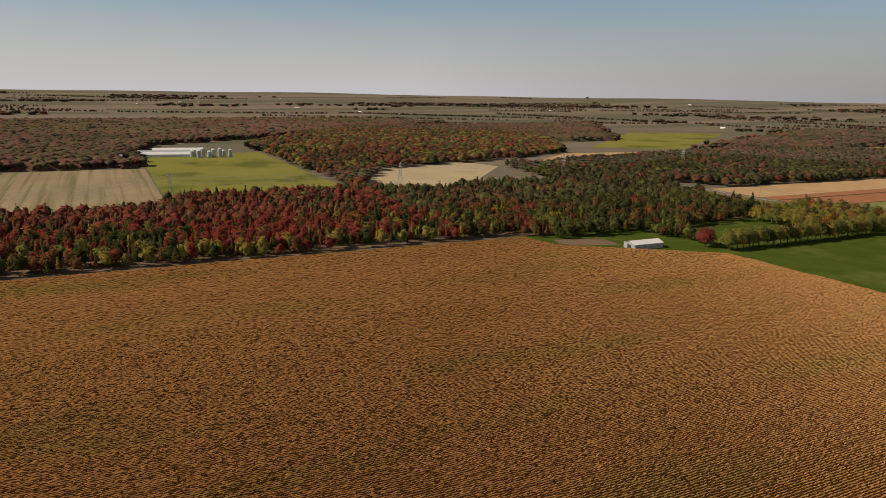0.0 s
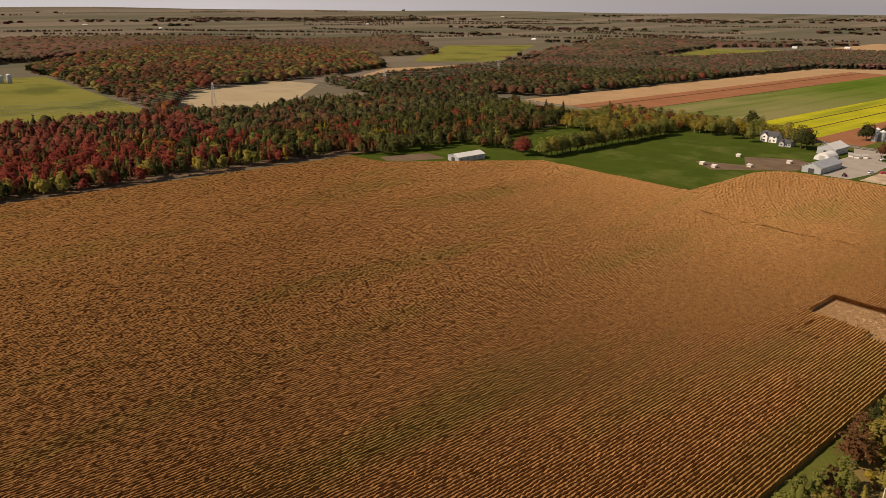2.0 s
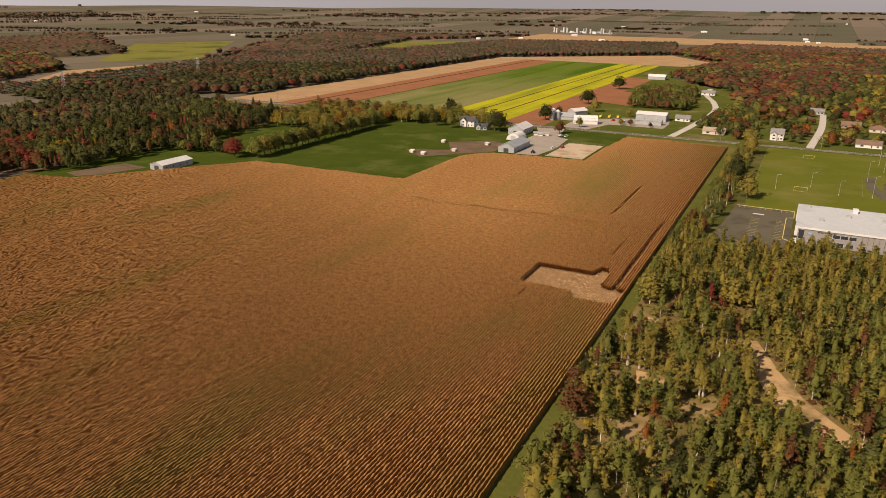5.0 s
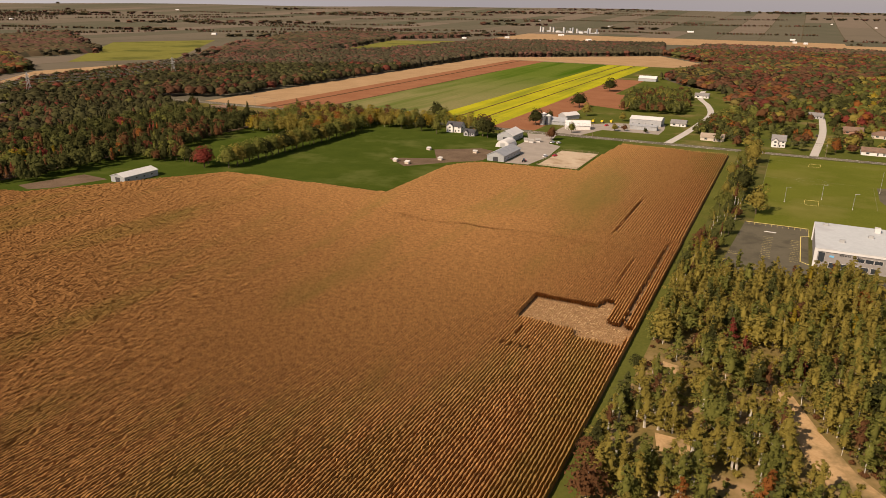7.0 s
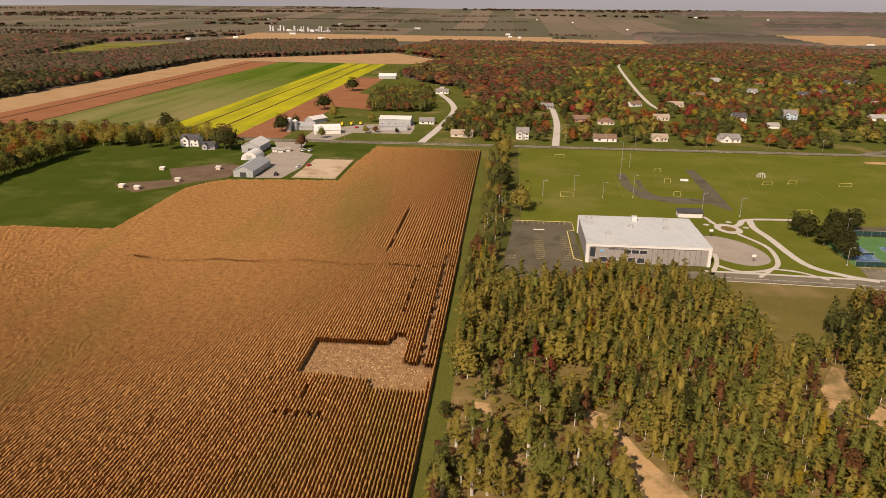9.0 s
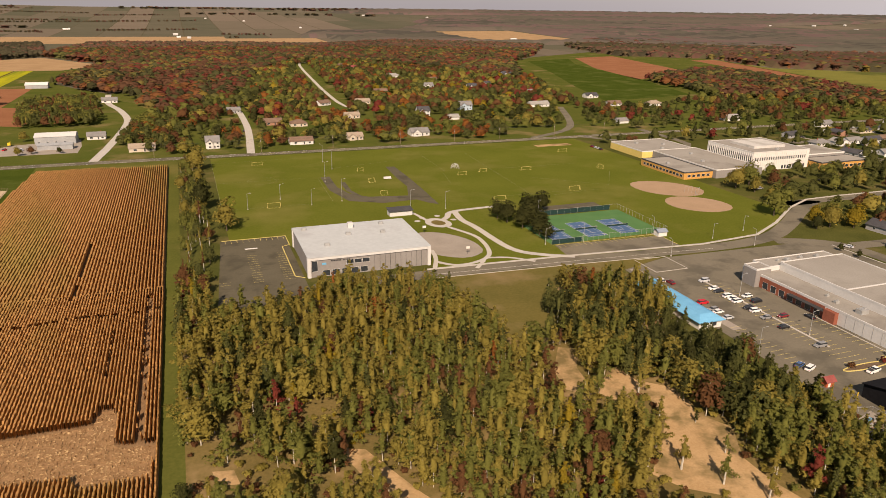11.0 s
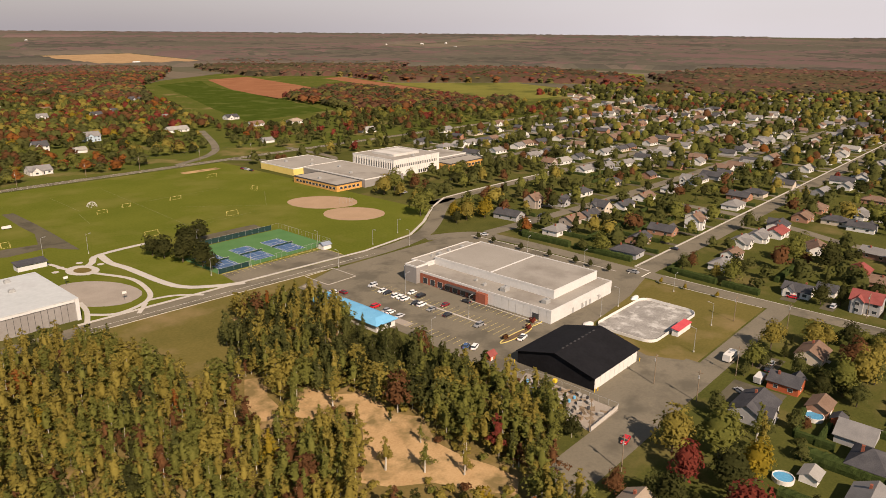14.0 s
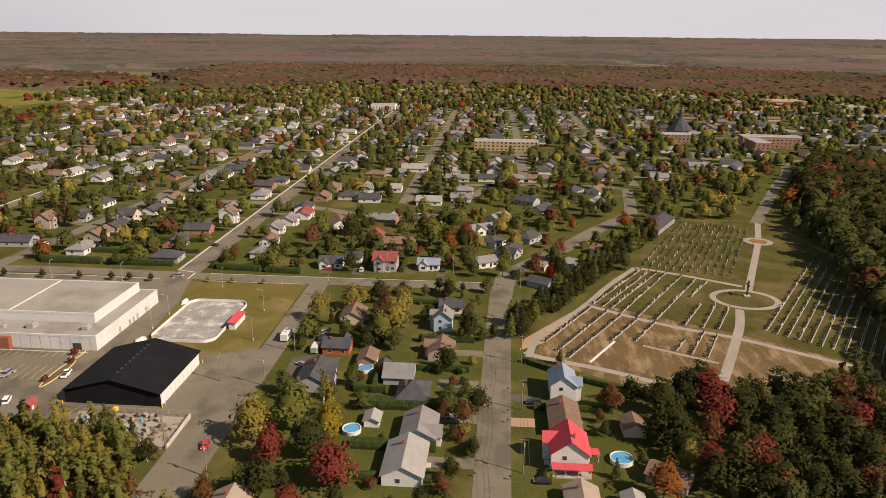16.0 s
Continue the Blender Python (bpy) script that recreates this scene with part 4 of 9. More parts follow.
# the young wood beside the maize
SAND = [[(6, 212), (13, 209), (21, 189), (29, 173), (42, 158), (35, 150), (20, 168), (13, 188)], [(-24, 212), (-19, 211), (-18, 205), (-23, 206)], [(-19, 170), (-10, 170), (-9, 163), (-17, 162)], [(94, 225), (98, 226), (99, 217), (109, 208), (104, 196), (109, 187), (102, 175), (102, 165), (104, 157), (104, 149), (98, 145), (94, 153), (88, 164), (80, 170), (76, 177), (84, 184), (94, 196), (97, 208), (87, 209), (84, 214)], [(87, 244), (93, 241), (86, 230), (84, 219), (82, 213), (76, 219), (78, 230)]]
WOOD = [(-31, 60), (60, 62), (112, 146), (140, 158), (142, 186), (112, 205), (110, 240), (140, 252), (146, 285), (110, 292), (70, 268), (66, 308), (20, 318), (16, 304), (-18, 300), (-24, 330), (-31, 330)]
X, Y, r = scatter(WOOD, 3.8, 31, SAND + [[(x, y - 8) for x, y in s] for s in SAND[:3]] + [[(x - q, y - 1.25 * q) for x, y in s] for s in SAND[3:] for q in (4, 8)] + [[(x, y - 4) for x, y in s] for s in SAND] + [[(76, 305), (118, 300), (100, 262), (74, 256)], [(72, 300), (112, 294), (96, 250), (70, 246)]])
open_part = (X < 8) & (Y < 235) & (np.array([noise.noise((x * 0.07, y * 0.05, 2.0)) for x, y in zip(X, Y)]) > -0.06) & (r.random(X.size) < 0.8)
X, Y = X[~open_part], Y[~open_part]
rows = mix_rows(X, Y, r, (6, 13), {"tall": 9, "broad": 0.5, "pine": 0.5}, {"green": 5, "olive": 8, "yellow": 0.3, "rust": 0.9, "dark": 0.25, "orange": 0.12, "red": 0.04}, 0.7)
rows = [(x, y, h, s * (1.6 if k == "tall" else 1.1), k, t) for x, y, h, s, k, t in rows]
order = np.argsort(np.hypot(X + 10, Y - 170))
near = set(order[:100].tolist())
for i in sorted(near):
    x, y, h, s, kind, tint = rows[i]
    tree(kind, x, y, h, tint, "young wood beside the maize", s)
woods("young_wood_south", [q for i, q in enumerate(rows) if i not in near and q[1] < 105], "far", "dense young aspen and birch wood", trunk=True)
woods("young_wood", [q for i, q in enumerate(rows) if i not in near and q[1] >= 105], "wood", "dense young aspen and birch wood", trunk=True)
X, Y, r = scatter([(93, 268), (87, 246), (94, 227), (105, 210), (106, 188), (112, 182), (130, 184), (137, 196), (138, 236), (136, 284), (116, 294), (104, 275)], 4.9, 35)
grove = mix_rows(X, Y, r, (8, 14), {"pine": 7, "broad": 3, "tall": 1}, {"olive": 1.2, "deep": 5, "dark": 2, "green": 1.5, "rust": 0.7, "red": 0.1, "yellow": 0.15}, 0.4)
grove = [(x, y, h * (0.62 if x > 116 and y > 222 else 1), s, k, t) for x, y, h, s, k, t in grove]
X, Y, r = scatter([(112, 150), (134, 148), (136, 178), (144, 186), (140, 198), (116, 204), (108, 180)], 5.0, 36, SAND)
grove += mix_rows(X, Y, r, (4.5, 8), {"pine": 2, "broad": 3, "tall": 2}, {"olive": 3, "dark": 2, "green": 3, "rust": 1.2, "red": 0.2, "yellow": 0.2}, 0.4)
woods("conifer_grove", grove, "wood", "dark conifers and birches beside the sand clearing", trunk=True)
X, Y, r = scatter([(-31, 60), (60, 62), (75, 90), (110, 146), (140, 158), (112, 205), (110, 250), (66, 300), (-10, 240), (-31, 330)], 3.4, 37, SAND + [[(70, 310), (122, 310), (118, 285), (92, 246), (70, 250)]])
ok = r.random(X.size) < 0.62
woods("undergrowth", [(x, y, h, s, k, t) for x, y, h, s, k, t in mix_rows(X[ok], Y[ok], r, (0.8, 2.6), {"bush": 1}, {"olive": 4, "rust": 3, "green": 2, "dark": 1, "yellow": 0.3}, 0.5)], "mid", "low scrub and brambles on dry ground", "scrub")
for i, s in enumerate(SAND):
    patch("sand_clearing" if i > 2 else "sand_track", s, 0.05, M["sand"], "bare orange sand between the trees", "sand")
for x, y, h, tint in ((92, 196, 8, "olive"), (86, 205, 7, "green"), (99, 178, 6, "green"), (103, 166, 9, "olive"), (96, 160, 8, "olive"), (90, 168, 9, "green"), (84, 176, 10, "olive"), (108, 152, 7, "rust"), (101, 192, 4, "dark"), (95, 210, 9, "olive")):
    tree("tall", x, y, h, tint, "birches on the sand clearing", 1.4)
patch("floor_wood", WOOD, 0.03, M["dry_grass"], "dry brown undergrowth of the wood", "ground")
X, Y, r = scatter([(-29, 325), (-20, 325), (-14, 420), (-14, 575), (-29, 575)], 3.9, 33)
for x, y, h, s, kind, tint in mix_rows(X, Y, r, (4, 10), {"tall": 3, "broad": 2}, {"green": 3, "olive": 4, "rust": 0.9, "deep": 1.5}, 0.5)[::2][:110]:
    tree(kind, x, y, h, tint, "hedgerow beside the maize", s)

# ---- building materials ----
M["white_metal"] = surface("white_metal", (0.46, 0.45, 0.43), (0.56, 0.55, 0.525), 0.1, 1.0, 0.5)
M["white_paint"] = surface("white_paint", (0.5, 0.485, 0.45), (0.62, 0.6, 0.56), 0.2, 2.0, 0.6)
M["membrane"] = surface("membrane", (0.37, 0.39, 0.39), (0.45, 0.47, 0.47), 0.05, 0.6, 0.7, spot=(0.36, 0.37, 0.37), spot_scale=0.05)
M["pale_roof"] = surface("pale_roof", (0.42, 0.405, 0.375), (0.52, 0.5, 0.465), 0.05, 0.6, 0.8, spot=(0.36, 0.345, 0.31), spot_scale=0.06)
M["gravel_roof"] = surface("gravel_roof", (0.24, 0.22, 0.19), (0.31, 0.29, 0.255), 0.04, 1.5, 0.9, spot=(0.19, 0.17, 0.145), spot_scale=0.05, spot_at=(0.52, 0.75))
M["grey_wall"] = surface("grey_wall", (0.2, 0.185, 0.17), (0.25, 0.235, 0.22), 0.1, 1.0)
M["black_metal"] = surface("black_metal", (0.009, 0.009, 0.01), (0.016, 0.016, 0.018), 0.2, 1.0, 0.75, spec=0.04)
M["brick"] = surface("brick", (0.2, 0.07, 0.045), (0.28, 0.1, 0.065), 0.5, 4.0)
M["ochre"] = surface("ochre", (0.42, 0.22, 0.06), (0.54, 0.3, 0.09), 0.3, 3.0)
M["ochre_light"] = surface("ochre_light", (0.55, 0.42, 0.12), (0.66, 0.5, 0.17), 0.3, 3.0)
M["glass"] = surface("glass", (0.02, 0.025, 0.03), (0.04, 0.045, 0.05), 0.5, 3.0, 0.12, spec=0.6)
M["dark_trim"] = surface("dark_trim", (0.04, 0.04, 0.042), (0.07, 0.07, 0.07), 0.5, 3.0, 0.6)
M["steel"] = surface("steel", (0.32, 0.32, 0.31), (0.45, 0.45, 0.43), 0.5, 3.0, 0.45, metal=0.4)
M["wood_pole"] = surface("wood_pole", (0.16, 0.12, 0.08), (0.26, 0.2, 0.14), 0.8, 5.0)
M["red_roof"] = surface("red_roof", (0.4, 0.055, 0.065), (0.5, 0.085, 0.095), 0.3, 2.0, 0.6)
M["blue_roof"] = surface("blue_roof", (0.1, 0.3, 0.48), (0.16, 0.4, 0.6), 0.2, 2.0, 0.5)
M["yellow_paint"] = surface("yellow_paint", (0.6, 0.4, 0.03), (0.7, 0.48, 0.05), 0.4, 3.0, 0.5)
M["rink_ice"] = surface("rink_ice", (0.17, 0.16, 0.145), (0.33, 0.315, 0.29), 0.16, 1.6, spot=(0.46, 0.45, 0.42), spot_scale=0.2, spot_at=(0.5, 0.66))
M["court_green"] = surface("court_green", (0.06, 0.14, 0.05), (0.09, 0.18, 0.07), 0.1, 2.0)
M["court_blue"] = surface("court_blue", (0.055, 0.1, 0.19), (0.075, 0.135, 0.25), 0.1, 2.0)
M["mesh_screen"] = surface("mesh_screen", (0.012, 0.03, 0.03), (0.025, 0.05, 0.045), 0.4, 3.0)
M["pool_water"] = surface("pool_water", (0.05, 0.22, 0.38), (0.09, 0.32, 0.5), 0.5, 2.0, 0.08, spec=0.6)
M["tyre"] = surface("tyre", (0.012, 0.012, 0.012), (0.03, 0.03, 0.03), 1.0, 5.0, 0.8)
M["stone_dark"] = surface("stone_dark", (0.03, 0.025, 0.02), (0.095, 0.08, 0.064), 0.8, 5.0, 0.6, random_tint=0.6)
M["grave_base"] = surface("grave_base", (0.3, 0.275, 0.225), (0.45, 0.41, 0.34), 0.8, 5.0, 0.8)
M["cem_soil"] = surface("cem_soil", (0.085, 0.062, 0.026), (0.15, 0.1, 0.05), 0.06, 0.9, spot=(0.25, 0.18, 0.1), spot_scale=0.2, spot_at=(0.47, 0.68), stretch=(0.4, 1.1))
M["stone_pale"] = surface("stone_pale", (0.24, 0.225, 0.2), (0.34, 0.32, 0.29), 0.8, 5.0, 0.7)
ROOFS = {
    "dark": surface("shingle_dark", (0.045, 0.045, 0.05), (0.085, 0.083, 0.085), 0.3, 4.0, 0.85),
    "grey": surface("shingle_grey", (0.15, 0.145, 0.14), (0.22, 0.21, 0.2), 0.3, 4.0, 0.85),
    "pale": surface("shingle_pale", (0.22, 0.21, 0.19), (0.3, 0.285, 0.26), 0.3, 4.0, 0.85),
    "brown": surface("shingle_brown", (0.13, 0.085, 0.06), (0.2, 0.135, 0.1), 0.3, 4.0, 0.85),
    "tan": surface("shingle_tan", (0.24, 0.19, 0.14), (0.32, 0.26, 0.2), 0.3, 4.0, 0.85),
    "maroon": surface("shingle_maroon", (0.18, 0.05, 0.045), (0.26, 0.08, 0.07), 0.3, 4.0, 0.85),
    "blue": surface("shingle_blue", (0.16, 0.19, 0.24), (0.24, 0.27, 0.32), 0.3, 4.0, 0.6),
    "red": M["red_roof"], "metal": M["white_metal"],
}
WALLS = {
    "white": M["white_paint"],
    "beige": surface("siding_beige", (0.42, 0.36, 0.28), (0.52, 0.45, 0.36), 0.3, 3.0, 0.8),
    "brick": surface("house_brick", (0.25, 0.13, 0.085), (0.34, 0.19, 0.125), 0.6, 5.0),
    "grey": surface("siding_grey", (0.26, 0.255, 0.25), (0.34, 0.335, 0.33), 0.3, 3.0, 0.8),
    "blue": surface("siding_blue", (0.3, 0.38, 0.45), (0.4, 0.48, 0.54), 0.3, 3.0, 0.8),
    "red": surface("siding_red", (0.3, 0.075, 0.035), (0.4, 0.11, 0.05), 0.3, 3.0, 0.8),
    "tan": surface("tan_brick", (0.34, 0.25, 0.13), (0.44, 0.33, 0.18), 0.3, 3.0, 0.85),
    "taupe": surface("siding_taupe", (0.3, 0.25, 0.21), (0.38, 0.33, 0.28), 0.3, 3.0, 0.8),
}


# ---- houses ----
def slab(bm, pts, t=0.18):
    """A roof plane with thickness from its outline."""
    low = [bm.verts.new(p) for p in pts]
    top = [bm.verts.new((p[0], p[1], p[2] + t)) for p in pts]
    n = len(pts)
    bm.faces.new(low[::-1])
    bm.faces.new(top)
    for i in range(n):
        j = (i + 1) % n
        bm.faces.new((low[i], low[j], top[j], top[i]))


def gable_roof(bm, a, b, eave, ridge, o=0.5, cx=0.0, cy=0.0, along="x"):
    """Two planes over a half-width a (along the ridge) and half-depth b."""
    k = (ridge - eave) / b

    def q(x, y, z):
        return (cx + x, cy + y, z) if along == "x" else (cx - y, cy + x, z)
    for s in (-1, 1):
        pts = [q(-a - o, s * (b + o), eave - k * o), q(a + o, s * (b + o), eave - k * o), q(a + o, 0, ridge), q(-a - o, 0, ridge)]
        slab(bm, pts if s < 0 else pts[::-1])


def gable_ends(bm, a, b, eave, ridge, cx=0.0, cy=0.0, along="x"):
    def q(x, y, z):
        return (cx + x, cy + y, z) if along == "x" else (cx - y, cy + x, z)
    v = [bm.verts.new(q(*p)) for p in ((-a, -b, eave), (-a, b, eave), (-a, 0, ridge), (a, -b, eave), (a, b, eave), (a, 0, ridge))]
    bm.faces.new((v[0], v[2], v[1]))
    bm.faces.new((v[3], v[4], v[5]))


def hip_roof(bm, a, b, eave, ridge, o=0.5):
    k = (ridge - eave) / b
    e = eave - k * o
    A, B, R = a + o, b + o, max(a - b, 0.3)
    slab(bm, [(-A, -B, e), (A, -B, e), (R, 0, ridge), (-R, 0, ridge)])
    slab(bm, [(A, B, e), (-A, B, e), (-R, 0, ridge), (R, 0, ridge)])
    slab(bm, [(A, -B, e), (A, B, e), (R, 0, ridge)])
    slab(bm, [(-A, B, e), (-A, -B, e), (-R, 0, ridge)])


def pane(root, x, y, z, w, h, face):
    """A framed window proud of a wall. face: n, s, e or w."""
    t, f = 0.05, 0.07

    def bar(bm, u0, z0, u1, z1, d0, d1):
        if face in "sn":
            s = -1 if face == "s" else 1
            box(bm, x + u0, min(y + s * d0, y + s * d1), z + z0, x + u1, max(y + s * d0, y + s * d1), z + z1)
        else:
            s = -1 if face == "w" else 1
            box(bm, min(x + s * d0, x + s * d1), y + u0, z + z0, max(x + s * d0, x + s * d1), y + u1, z + z1)
    bm = bmesh.new()
    bar(bm, -w / 2 - f, -f, w / 2 + f, 0, -0.02, t)
    bar(bm, -w / 2 - f, h, w / 2 + f, h + f, -0.02, t)
    bar(bm, -w / 2 - f, 0, -w / 2, h, -0.02, t)
    bar(bm, w / 2, 0, w / 2 + f, h, -0.02, t)
    frame_ob = part("window", bm, M["white_paint"], root)
    bm = bmesh.new()
    bar(bm, -w / 2, 0, w / 2, h, -0.03, t * 0.5)
    part("pane", bm, M["glass"], frame_ob)
    return frame_ob


HOUSE_LABEL = {"dark": "dark-shingled", "grey": "grey-shingled", "pale": "pale-roofed", "brown": "brown-roofed", "tan": "tan-roofed", "maroon": "maroon-roofed", "blue": "blue-grey-roofed", "red": "red-roofed", "metal": "metal-roofed"}
STYLE_LABEL = {"gable": "gabled bungalow", "hip": "hip-roofed bungalow", "cross": "house with a front gable", "tall": "two-storey gabled house", "shed": "small gabled garden shed", "garage": "gabled garage"}
HOUSES = {}


def make_house(style, w, d, wall, roof):
    root = new("garden_shed" if style == "shed" else "garage" if style == "garage" else "house")
    a, b = w / 2, d / 2
    h = {"tall": 5.4, "shed": 2.1, "garage": 2.6}.get(style, 3.0)
    ridge = h + {"hip": b * 0.5, "tall": b * 0.75, "shed": 1.0}.get(style, b * 0.52)
    bm = boxes((-a, -b, 0, a, b, h))
    rf = bmesh.new()
    if style == "hip":
        hip_roof(rf, a, b, h, ridge)
    else:
        gable_ends(bm, a, b, h, ridge)
        gable_roof(rf, a, b, h, ridge)
    if style in ("cross", "tall"):
        g = w * 0.2
        gy = b + 1.6
        x0 = -w * 0.22
        box(bm, x0 - g, -gy, 0, x0 + g, -b + 0.05, h)
        gable_ends(bm, gy / 2, g, h, h + g * 0.85, x0, -gy / 2, "y")
        gable_roof(rf, gy / 2, g, h, h + g * 0.85, 0.4, x0, -gy / 2, "y")
    part("wall", bm, WALLS[wall], root)
    part("roof", rf, ROOFS[roof], root)
    front = -b
    if style in ("shed", "garage"):
        part("garage_door" if style == "garage" else "door", boxes((-0.9 if style == "shed" else -1.4, front - 0.05, 0.02, 0.0 if style == "shed" else 1.4, front + 0.02, 1.9 if style == "shed" else 2.2)), M["white_paint"], root)
        pane(root, a, 0, 1.0, 0.8, 0.7, "e")
    else:
        part("door", boxes((w * 0.08, front - 0.06, 0.25, w * 0.08 + 1.0, front + 0.02, 2.35)), M["dark_trim"], root)
        part("doorstep", boxes((w * 0.08 - 0.5, front - 1.3, 0, w * 0.08 + 1.5, front - 0.01, 0.25)), M["concrete"], root)
        part("chimney", boxes((w * 0.2, 0.6, ridge - 1.4, w * 0.2 + 0.7, 1.2, ridge + 0.7)), M["brick"], root)
        for z in ((1.0, 3.7) if style == "tall" else (1.0,)):
            pane(root, w * 0.34, front, z, 1.6, 1.2, "s")
            if style in ("cross", "tall"):
                pane(root, -w * 0.22, -b - 1.6, z, 1.7, 1.3, "s")
            else:
                pane(root, -w * 0.26, front, z, 2.2, 1.3, "s")
            pane(root, -w * 0.25, b, z, 1.5, 1.1, "n")
            pane(root, w * 0.22, b, z, 1.2, 1.1, "n")
            pane(root, a, -b * 0.3, z, 1.1, 1.1, "e")
            pane(root, -a, b * 0.2, z, 1.1, 1.1, "w")
    return tagged(root, HOUSE_LABEL[roof] + " " + wall + " " + STYLE_LABEL[style] + (" in a town garden" if style not in ("shed", "garage") else " behind a house"), "shed" if style == "shed" else "garage" if style == "garage" else "house")


TAKEN = []      # x, y and reach of what stands on the town's lots


def house(x, y, turn, style, w, d, wall, roof, group="houses of the town"):
    key = (style, w, d, wall, roof)
    m = pose(x, y, 0, 0, 0, turn)
    TAKEN.append((x, y, max(w, d) * 0.62))
    if key in HOUSES:
        return copy_thing(HOUSES[key], m)
    HOUSES[key] = make_house(*key)
    HOUSES[key].matrix_world = m
    return tagged(HOUSES[key], group=group)


# the houses round the arena and along the main street
for row in (
    (199, 115, 90, "cross", 11, 9, "red", "dark"), (176, 117, 0, "cross", 17, 12, "grey", "dark"), (191, 103, 0, "garage", 9, 7, "brick", "brown"),
    (187, 97, 0, "shed", 4, 4, "red", "dark"), (227, 115, 0, "gable", 13, 10, "beige", "brown"), (199, 79, 180, "cross", 12, 10, "taupe", "brown"),
    (222, 80, 180, "tall", 9, 8, "blue", "grey"), (240, 78, 90, "gable", 11, 9, "white", "dark"), (181, 91, 90, "garage", 11, 12, "grey", "grey"),
    (168, 85, 90, "hip", 11, 14, "grey", "dark"), (153, 95, 0, "shed", 6, 5, "white", "pale"), (148, 81, 0, "cross", 15, 11, "white", "grey"),
    (132, 83, 0, "gable", 18, 12, "white", "pale"), (109, 121, 0, "gable", 14, 10, "beige", "tan"),
    (175, 40, 0, "tall", 12, 9, "white", "blue"), (157, 41, 0, "gable", 17, 10, "taupe", "brown"),
    (155, 22, 0, "garage", 8, 7, "beige", "brown"), (132, 17, 60, "garage", 12, 8, "grey", "brown"), (119, 40, 0, "gable", 12, 9, "grey", "tan"), (120, 28, 0, "garage", 7, 6, "white", "pale"),
    (290, 138, 270, "cross", 13, 10, "white", "dark"), (300, 129, 270, "garage", 9, 9, "white", "dark"), (289, 112, 270, "tall", 13, 10, "grey", "maroon"),
    (292, 92, 270, "cross", 12, 9, "white", "blue"), (298, 66, 300, "gable", 12, 9, "white", "grey"), (316, 54, 330, "cross", 15, 10, "grey", "dark"),
    (303, 176, 0, "hip", 13, 10, "white", "grey"), (322, 178, 0, "gable", 12, 9, "white", "brown"), (332, 62, 330, "hip", 13, 10, "white", "dark"),
    (300, 26, 60, "gable", 10, 8, "white", "pale"), (296, 40, 60, "garage", 9, 7, "beige", "tan"), (323, 8, 60, "gable", 10, 8, "white", "brown"),
):
    house(*row[:4], round(row[4] * 0.84, 1), round(row[5] * 0.84, 1), *row[6:])

# the bungalows inside the curved street
for row in (
    (335, 125, 0, "gable", 12, 9, "brick", "maroon"), (325, 110, 90, "gable", 16, 9, "brick", "brown"), (356, 69, 300, "cross", 14, 9, "white", "grey"), (382, 60, 330, "cross", 15, 9, "white", "grey"),
    (343, 44, 330, "hip", 14, 10, "grey", "dark"), (272, 41, 60, "garage", 10, 7, "grey", "dark"), (421, 104, 90, "gable", 16, 10, "white", "pale"), (456, 152, 0, "cross", 15, 9, "white", "grey"),
    (456, 175, 0, "hip", 15, 9, "brick", "brown"), (426, 175, 0, "gable", 14, 9, "brick", "brown"), (424, 143, 90, "cross", 14, 9, "white", "dark"), (430, 158, 90, "hip", 14, 9, "beige", "dark"),
    (497, 90, 90, "gable", 17, 9, "beige", "grey"), (500, 66, 90, "gable", 17, 9, "white", "dark"), (455, 84, 90, "hip", 14, 9, "beige", "grey"), (432, 84, 90, "gable", 13, 9, "white", "grey"),
    (533, 126, 90, "gable", 20, 12, "white", "pale"), (505, 153, 90, "hip", 15, 9, "brick", "brown"), (502, 48, 90, "hip", 15, 9, "white", "grey"), (502, 30, 90, "gable", 15, 9, "beige", "brown"),
    (428, 41, 60, "cross", 14, 10, "grey", "dark"), (406, 33, 330, "gable", 16, 9, "beige", "dark"), (462, 8, 330, "hip", 16, 9, "beige", "dark"), (467, -9, 330, "gable", 15, 9, "white", "brown"), (428, -2, 330, "cross", 16, 9, "grey", "grey"),
    (347, 183, 0, "cross", 13, 9, "white", "grey"), (364, 180, 0, "cross", 13, 9, "white", "grey"), (379, 175, 0, "gable", 14, 9, "white", "maroon"), (374, 100, 80, "hip", 15, 9, "beige", "brown"), (362, 150, 20, "gable", 15, 9, "white", "brown"), (372, 125, 80, "cross", 14, 9, "brick", "grey"),
):
    house(*row)

# the cottage with the red roof
red_cottage = house(139, 41.5, 180, "tall", 10.5, 9.5, "white", "red")
tagged(red_cottage, "white cottage with a bright red metal roof", "house")

